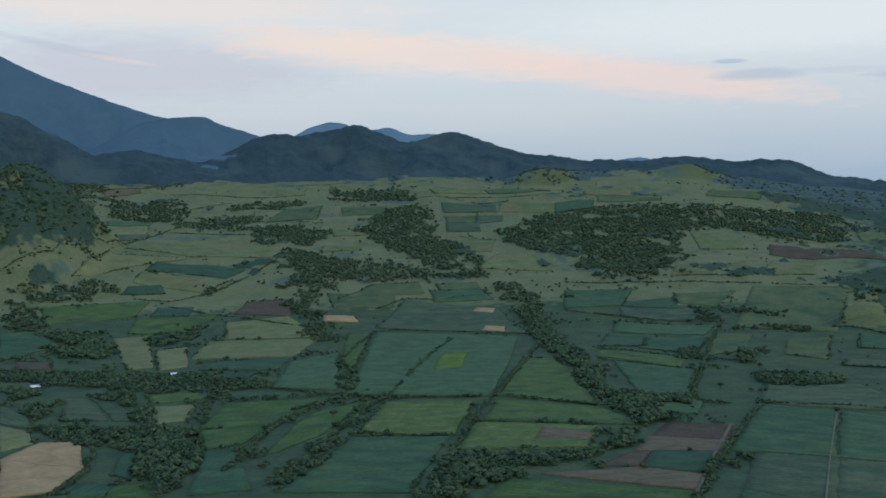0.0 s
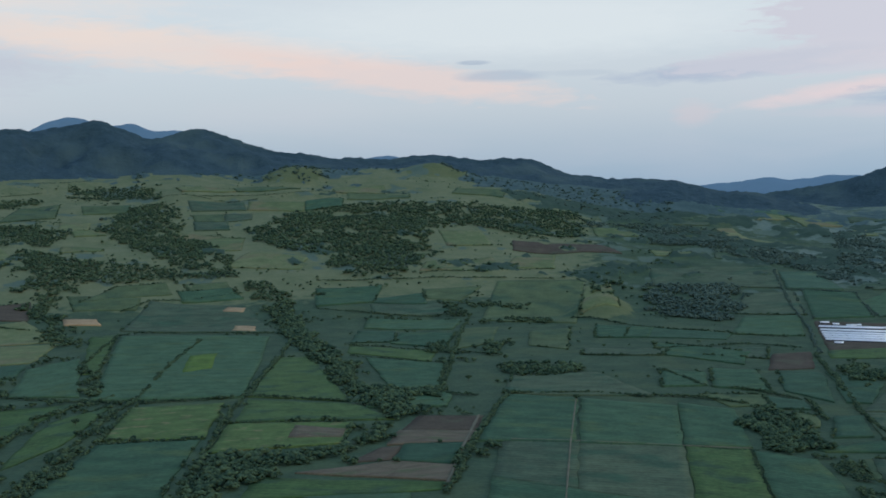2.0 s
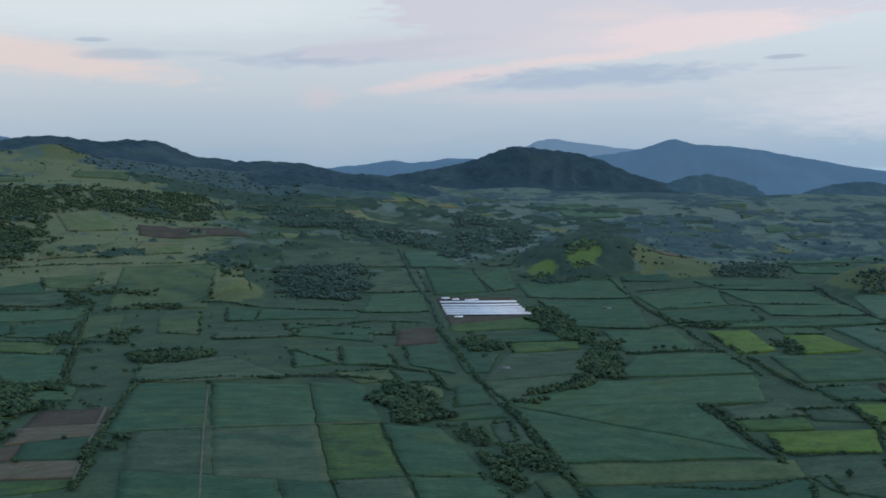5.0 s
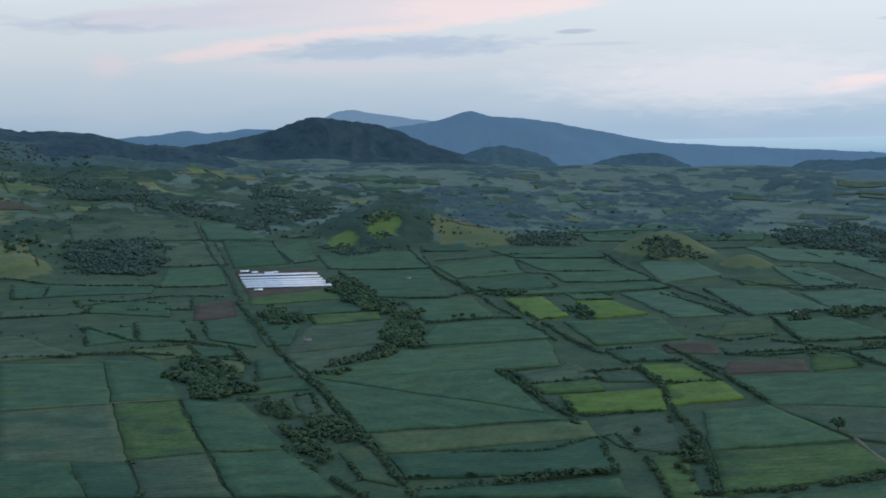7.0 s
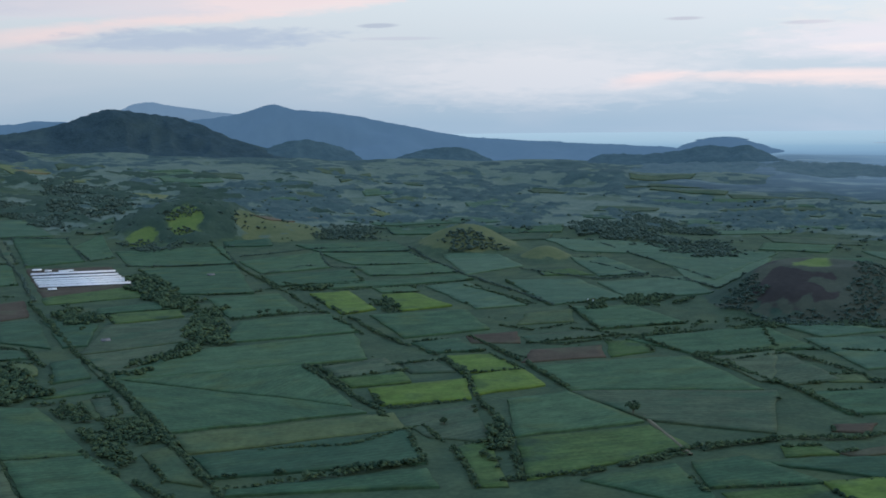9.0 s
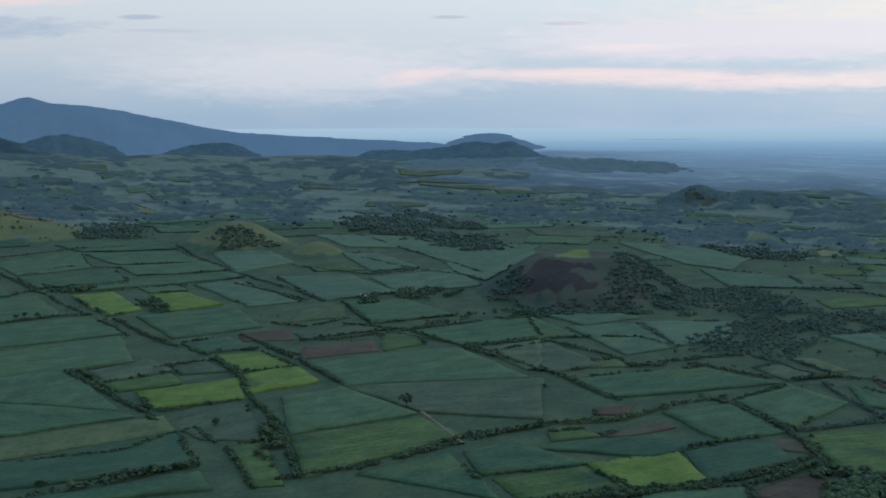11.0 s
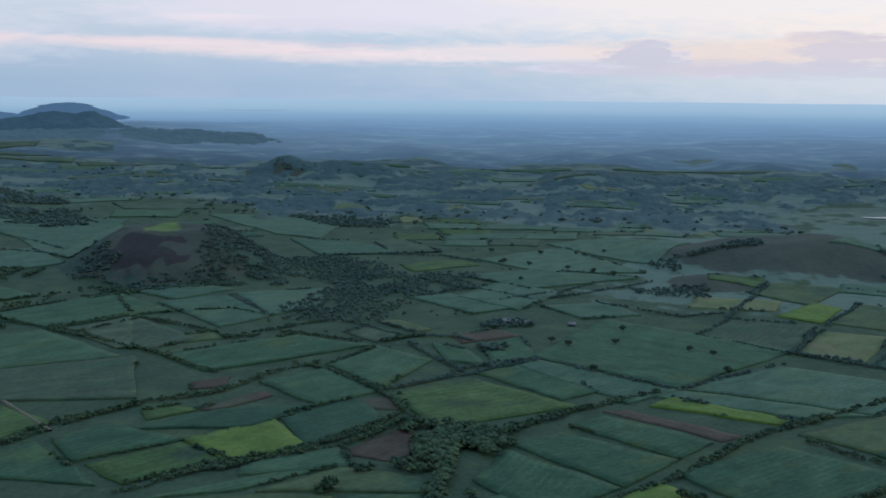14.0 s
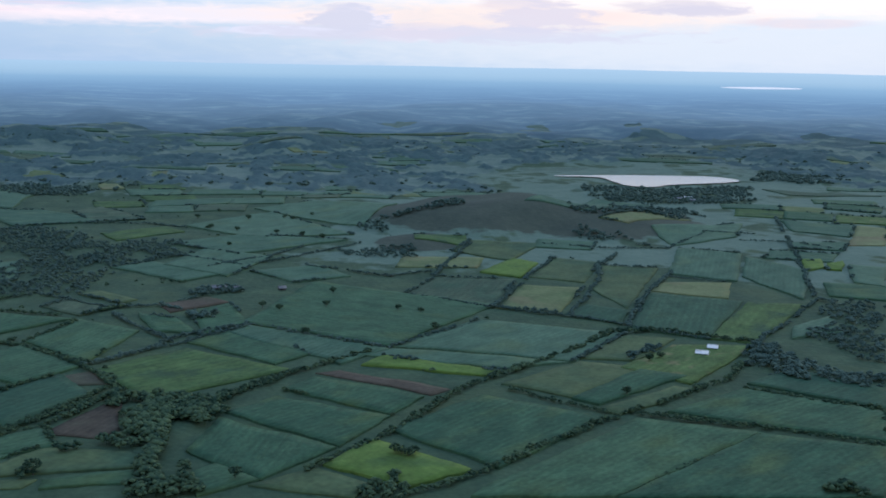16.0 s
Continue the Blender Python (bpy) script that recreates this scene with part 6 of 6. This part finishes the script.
hedge(4.4, 6, (-94, 3645), (119, 3540), (207, 3556))
hedge(4.4, 6, (32, 3594), (317, 3600), (504, 3663))
lone_tree(848.3, 481.7, 13)
lone_tree(720.9, 589.5, 6)
lone_tree(438.8, 1265.8, 9)
lone_tree(-746.5, 2323.7, 10)
lone_tree(-128.0, 1289.1, 9)
lone_tree(-326.0, 2003.2, 9)
lone_tree(-509.3, 2170.6, 8)
lone_tree(349.9, 1438.3, 9)
lone_tree(1021.6, 1137.7, 8)
lone_tree(1026.8, 1120.9, 8)
lone_tree(1007.0, 1137.3, 8)
lone_tree(722.7, 589.7, 7)
lone_tree(1022.2, -129.6, 8)
lone_tree(691.1, -63.5, 8)
lone_tree(687.6, -67.5, 8)
lone_tree(683.1, -71.4, 8)
lone_tree(688.8, -75.9, 7)
lone_tree(656.4, 34.8, 9)
lone_tree(673.9, 154.6, 11)
lone_tree(804.7, -249.0, 8)
lone_tree(900.9, -297.1, 8)
lone_tree(909.9, -310.0, 7)
lone_tree(1093.4, -124.3, 7)
lone_tree(1107.8, -103.2, 7)
lone_tree(1766.0, 145.9, 9)
lone_tree(1754.7, 68.5, 9)
lone_tree(1675.8, 118.5, 8)
lone_tree(1645.7, 80.5, 8)
lone_tree(1613.2, 23.7, 8)
lone_tree(1584.4, -11.9, 9)
lone_tree(1562.5, -38.8, 9)
lone_tree(1197.1, -41.7, 8)
lone_tree(1019.3, -131.1, 7)
lone_tree(1010.8, -10.3, 8)
lone_tree(1128.8, -32.5, 8)
lone_tree(1127.6, 30.9, 8)
lone_tree(1113.5, 14.0, 8)
lone_tree(1828.3, 117.3, 7)
lone_tree(1770.6, 13.5, 7)
lone_tree(1795.9, -29.5, 7)
lone_tree(1756.8, 0.6, 7)
lone_tree(1502.6, 84.2, 7)
lone_tree(1659.7, 122.4, 8)


# the rest of the valley: smaller fields between those above, none on the lake or the cones
for b, q, s in ((107.8, 2440, 330), (69.6, 1725, 165), (99.2, 1790, 190), (105, 1800, 170), (37.7, 2650, 200), (52.1, 2330, 130), (20.4, 2240, 80)):
    b = radians(b)
    TAKEN.append(np.array([(q * math.sin(b) + s * i, q * math.cos(b) + s * j) for i, j in ((-1, -1), (1, -1), (1, 1), (-1, 1))]))
# The pale mix is for cane whose colour has haze painted in.
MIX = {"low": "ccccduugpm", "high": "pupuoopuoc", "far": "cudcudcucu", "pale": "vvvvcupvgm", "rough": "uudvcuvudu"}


def free(P):
    U = np.array([(0.5, 0.5), (0.12, 0.12), (0.88, 0.12), (0.12, 0.88), (0.88, 0.88), (0.5, 0.1), (0.5, 0.9), (0.1, 0.5), (0.9, 0.5)])
    u, v = U[:, :1], U[:, 1:]
    S = (P[0] * (1 - u) + P[1] * u) * (1 - v) + (P[3] * (1 - u) + P[2] * u) * v
    for Q in TAKEN:
        if abs(Q[0, 0] - S[0, 0]) < 700 and abs(Q[0, 1] - S[0, 1]) < 700 and inside(S[:, 0], S[:, 1], Q).any():
            return False
    return True


def fill(r0, r1, az0, az1, deep, wide, mix, seed, chance=0.8):
    g = random.Random(seed)
    r = r0
    while r < r1:
        dr = deep * g.uniform(0.75, 1.3)
        az = az0 + g.uniform(0, 2)
        while az < az1:
            da = math.degrees(wide * g.uniform(0.7, 1.4) / r)
            skew, lean = g.uniform(-0.1, 0.1) * da, g.uniform(-0.14, 0.14) * dr
            pts = []
            for rr, aa in ((r + dr, az + skew), (r + dr + lean, az + da + skew), (r + lean, az + da), (r, az)):
                b = math.radians(aa)
                pts.append((rr * math.sin(b), rr * math.cos(b)))
            P = np.array(pts)
            if g.random() < chance and free(P):
                c = P.mean(0)
                field(g.choice(mix), *(tuple(c + (q - c) * 0.97) for q in P))
            az += da
        r += dr


fill(780, 2150, -24, 78, 75, 95, MIX["low"], 3, 0.9)
fill(780, 1350, 78, 118, 75, 95, MIX["low"], 8, 0.9)
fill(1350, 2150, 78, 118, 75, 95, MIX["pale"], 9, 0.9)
fill(2150, 3300, -24, 20, 95, 110, MIX["high"], 4, 0.65)
fill(3300, 3700, -24, 13, 120, 150, MIX["high"], 5, 0.5)
fill(2150, 2900, 25, 70, 100, 130, MIX["far"], 6, 0.7)
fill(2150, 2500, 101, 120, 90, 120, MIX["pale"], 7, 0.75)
fill(2900, 3900, 22, 64, 75, 170, MIX["rough"], 10, 0.3)
fill(2500, 3500, 64, 118, 70, 170, MIX["rough"], 11, 0.32)

# thin patchy hedges along the remaining field borders
rng_edge = random.Random(5)
for p, q in EDGES:
    if rng_edge.random() < 0.36:
        COUNT[0] += 1
        g = np.random.default_rng(COUNT[0])
        r_mid = np.hypot(*((p + q) / 2))
        x, y, nx, ny = along_line([p, q], 4.2 if r_mid < 1800 else 6.5, g)
        keep = grain(x, y, 28, COUNT[0]) > rng_edge.uniform(-0.5, 0.35)
        off = g.uniform(-1.6, 1.6, len(x))
        planted("hedgerow", (x + nx * off)[keep], (y + ny * off)[keep], (g.uniform(2.0, 4.8, len(x)))[keep], "thin broken hedgerow of low bushes", "hedgerow", leaves_at(*((p + q) / 2)), COUNT[0])

scatter(22, 70, 2550, 3400, 2000, 8, 0.05, 0)
scatter(70, 101, 2120, 3200, 2000, 8, 0.05, 0)
scatter(101, 122, 2600, 3300, 600, 8, 0.05, 0)
scatter(-23, 24, 2400, 3200, 9000, 8, 0.05, 0)
scatter(-23, 24, 3100, 4100, 8000, 10, 0.05, 0)
scatter(-22, 24, 2150, 3900, 5000, 5, 0.3, 80)
scatter(-22, 16, 1000, 2200, 9000, 6, 0.32, 70)
scatter(16, 110, 1000, 2500, 3000, 4, 0.55, 60)

# the steep wooded hill at the valley's edge
ring = np.radians(np.arange(0, 360, 30))
hx, hy = 3000 * math.sin(radians(-20.4)), 3000 * math.cos(radians(-20.4))
wood(10, 12, *[(hx + 205 * math.cos(q) * (1 + 0.15 * math.sin(3 * q)), hy + 330 * math.sin(q)) for q in ring])


# ---- buildings ----
WHITE = material("white_sheet_roofing", (0.86, 0.81, 0.74), (0.94, 0.90, 0.83), 12, 1.5, rough=0.4)
# Darkened to near black: painted shade of the gaps between the white roofs.
WALL = material("dark_shed_wall", (0.03, 0.03, 0.03), (0.06, 0.06, 0.055), 4, 0.6)
RUST = material("dull_tin_roof", (0.17, 0.16, 0.15), (0.28, 0.26, 0.24), 3, 0.5, rough=0.5)
# Near-black panel colour that paints the shade inside an open doorway.
DARK = material("shaded_doorway", (0.02, 0.02, 0.02), (0.04, 0.04, 0.04), 2, 0.5)


def part(name, verts, faces, mat, parent, label=""):
    ob = new(name, mesh_from(name, np.array(verts, float), np.array(faces), mat))
    ob.parent = parent
    return tagged(ob, label) if label else ob


def box(x0, x1, y0, y1, z0, z1):
    v = [(x, y, z) for z in (z0, z1) for y in (y0, y1) for x in (x0, x1)]
    return v, [(0, 2, 3, 1), (4, 5, 7, 6), (0, 1, 5, 4), (2, 6, 7, 3), (0, 4, 6, 2), (1, 3, 7, 5)]


def slope(x0, x1, y0, z0, y1, z1, thick=0.25):
    """A tilted roof sheet with thickness."""
    v = [(x0, y0, z0), (x1, y0, z0), (x1, y1, z1), (x0, y1, z1)]
    v += [(a, b, c - thick) for a, b, c in v]
    return v, [(0, 1, 2, 3), (7, 6, 5, 4), (0, 4, 5, 1), (1, 5, 6, 2), (2, 6, 7, 3), (3, 7, 4, 0)]


def shed(name, label, category, group, x, y, turn, length, width, eaves, ridge, roof_mat, vents=0):
    """A long gabled building: walls, gables, door, two roof slopes and a ridge cap."""
    root = tagged(new(name), label, category, group=group)
    root.matrix_world = pose(x, y, float(ground(x, y)), 0, 0, turn)
    h, w = length / 2, width / 2
    for s in (-1, 1):
        part("side_wall", *box(-h, h, s * w - 0.15, s * w + 0.15, -1.5, eaves), WALL, root)
        v = [(s * h, -w, -1.5), (s * h, w, -1.5), (s * h, w, eaves), (s * h, 0, ridge), (s * h, -w, eaves)]
        v += [(a - s * 0.3, b, c) for a, b, c in v]
        gable = new("gable_wall", bpy.data.meshes.new("gable_wall"))
        gable.data.from_pydata(v, [], [(0, 1, 2, 3, 4), (9, 8, 7, 6, 5), (0, 5, 6, 1), (1, 6, 7, 2), (2, 7, 8, 3), (3, 8, 9, 4), (4, 9, 5, 0)])
        gable.data.materials.append(WALL)
        gable.parent = root
        part("door", *box(s * h - 0.2, s * h + 0.2, -w * 0.35, w * 0.35, -1.2, eaves * 0.9), DARK, gable, "dark open doorway")
        part("roof_slope", *slope(-h - 0.8, h + 0.8, s * (w + 0.9), eaves - 0.25, 0, ridge), roof_mat, root)
    part("ridge_cap", *box(-h - 0.8, h + 0.8, -0.5, 0.5, ridge - 0.1, ridge + 0.25), roof_mat, root)
    for i in range(vents):
        q = -h + (i + 0.5) * length / vents
        part("roof_vent", *box(q - 0.6, q + 0.6, -0.6, 0.6, ridge, ridge + 0.9), RUST, root)
    return root


# the poultry farm: long white-roofed houses side by side
for i in range(6):
    k = i / 5
    shed("poultry_house", "long low poultry house with a white metal roof", "poultry house", "poultry houses in a row", 1127.1 + k * -91.2, 1754.9 + k * -173.3, -35.4, 139.3, 17.0, 3.0, 4.6, WHITE, 6)
shed("farm_store", "small white-roofed store beside the poultry houses", "store", "farm stores", 1097.4, 1823.0, -27.4, 14, 9, 2.6, 4.2, WHITE)
shed("farm_store", "small white-roofed store beside the poultry houses", "store", "farm stores", 1106.9, 1802.4, -27.4, 10, 8, 2.6, 4.2, WHITE)
shed("farm_store", "small white-roofed store beside the poultry houses", "store", "farm stores", 1124.9, 1782.0, -27.4, 16, 9, 2.6, 4.2, WHITE)
shed("farm_store", "small white-roofed store beside the poultry houses", "store", "farm stores", 1137.1, 1779.8, -27.4, 8, 7, 2.6, 4.2, WHITE)
shed("farm_store", "small white-roofed store beside the poultry houses", "store", "farm stores", 974.0, 1576.8, -27.4, 12, 8, 2.6, 4.2, WHITE)
shed("barn", "small barn with a pale metal roof in a pasture", "barn", "barns in the pasture", 921.1, -350.6, -115.8, 10, 6, 2.8, 4.6, WHITE)
shed("barn", "small barn with a pale metal roof in a pasture", "barn", "barns in the pasture", 939.4, -367.2, -116.3, 8, 6, 2.8, 4.6, WHITE)
shed("farmhouse", "small tin-roofed farmhouse among trees", "house", "farmhouses", -554.5, 1532.4, 31.9, 12, 8, 2.6, 4.3, WHITE)
shed("farmhouse", "small tin-roofed farmhouse among trees", "house", "farmhouses", -387.5, 1619.7, 25.5, 9, 7, 2.6, 4.3, WHITE)
shed("farmhouse", "small tin-roofed farmhouse among trees", "house", "farmhouses", 1224.1, 76.6, -74.4, 8, 6, 2.6, 4.3, RUST)
shed("farmhouse", "small tin-roofed farmhouse among trees", "house", "farmhouses", 1222.2, 60.1, -75.2, 7, 6, 2.6, 4.3, RUST)
shed("farmhouse", "small tin-roofed farmhouse among trees", "house", "farmhouses", 1222.0, 12.4, -77.4, 7, 6, 2.6, 4.3, RUST)
shed("farmhouse", "small tin-roofed farmhouse among trees", "house", "farmhouses", 2023.5, -722.9, -97.7, 18, 10, 2.6, 4.3, WHITE)
shed("farmhouse", "small tin-roofed farmhouse among trees", "house", "farmhouses", 1987.3, -722.0, -98.0, 22, 10, 2.6, 4.3, RUST)
shed("farmhouse", "small tin-roofed farmhouse among trees", "house", "farmhouses", 1363.3, 842.6, -46.3, 9, 7, 2.6, 4.3, WHITE)
shed("farmhouse", "small tin-roofed farmhouse among trees", "house", "farmhouses", 1240.6, 1521.3, -27.2, 10, 7, 2.6, 4.3, RUST)
shed("farmhouse", "small tin-roofed farmhouse among trees", "house", "farmhouses", 772.7, 1143.8, -22.0, 9, 7, 2.6, 4.3, RUST)
shed("farmhouse", "small tin-roofed farmhouse among trees", "house", "farmhouses", 1329.0, 3065.6, -11.4, 12, 9, 2.6, 4.3, RUST)
shed("farmhouse", "small tin-roofed farmhouse among trees", "house", "farmhouses", 1374.8, 3048.4, -12.3, 12, 9, 2.6, 4.3, WHITE)
shed("farmhouse", "small tin-roofed farmhouse among trees", "house", "farmhouses", 1329.8, 3151.0, -10.9, 14, 9, 2.6, 4.3, RUST)
shed("farmhouse", "small tin-roofed farmhouse among trees", "house", "farmhouses", 1227.0, 84.9, -74.0, 10, 8, 2.6, 4.3, RUST)
shed("farmhouse", "small tin-roofed farmhouse among trees", "house", "farmhouses", 2015.8, -704.0, -97.3, 16, 9, 2.6, 4.3, RUST)


def lake(name, label, level, *points):
    """Still water in a hollow, its shore rounded between the given points."""
    m = bpy.data.materials.get("still_water") or bpy.data.materials.new("still_water")
    m.use_nodes = True
    b = m.node_tree.nodes["Principled BSDF"]
    b.inputs["Base Color"].default_value, b.inputs["Roughness"].default_value = (0.03, 0.05, 0.06, 1), 0.12
    b.inputs["IOR"].default_value, b.inputs["Metallic"].default_value = 1.33, 0.0
    # Far water: the mirrored sky is painted as emission, not reflected.
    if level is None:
        m = backdrop_material("far_glow_water", (0.2, 0.22, 0.25), (0.25, 0.27, 0.3), 50, (0.50, 0.53, 0.57) if "bright" in label else (0.16, 0.22, 0.27))
    P = np.array(points, float)
    n = len(P)
    out, near = [], 0 if level is None else 5
    for i in range(n):
        p0, p1, p2, p3 = P[i - 1], P[i], P[(i + 1) % n], P[(i + 2) % n]
        for t in np.linspace(0, 1, 8, endpoint=False):
            q = 0.5 * (2 * p1 + (p2 - p0) * t + (2 * p0 - 5 * p1 + 4 * p2 - p3) * t * t + (3 * p1 - p0 - 3 * p2 + p3) * t ** 3)
            out.append((q[0] + near * float(grain(q[0], q[1], 25, 91)), q[1] + near * float(grain(q[0], q[1], 25, 92)), level if level is not None else float(ground(*q)) + 10.5))
    me = bpy.data.meshes.new(name)
    me.from_pydata(out, [], [list(range(len(out)))])
    me.materials.append(m)
    if me.polygons[0].normal.z < 0:
        me.flip_normals()
    return tagged(new(name, me), label, "lake", kind="structure")


lake("lake", "pale still lake mirroring the evening sky", 3.0, (2413, -563), (2395, -619), (2376, -657), (2290, -662), (2219, -671), (2204, -723), (2248, -777), (2264, -846), (2314, -939), (2389, -929), (2417, -853), (2429, -733))
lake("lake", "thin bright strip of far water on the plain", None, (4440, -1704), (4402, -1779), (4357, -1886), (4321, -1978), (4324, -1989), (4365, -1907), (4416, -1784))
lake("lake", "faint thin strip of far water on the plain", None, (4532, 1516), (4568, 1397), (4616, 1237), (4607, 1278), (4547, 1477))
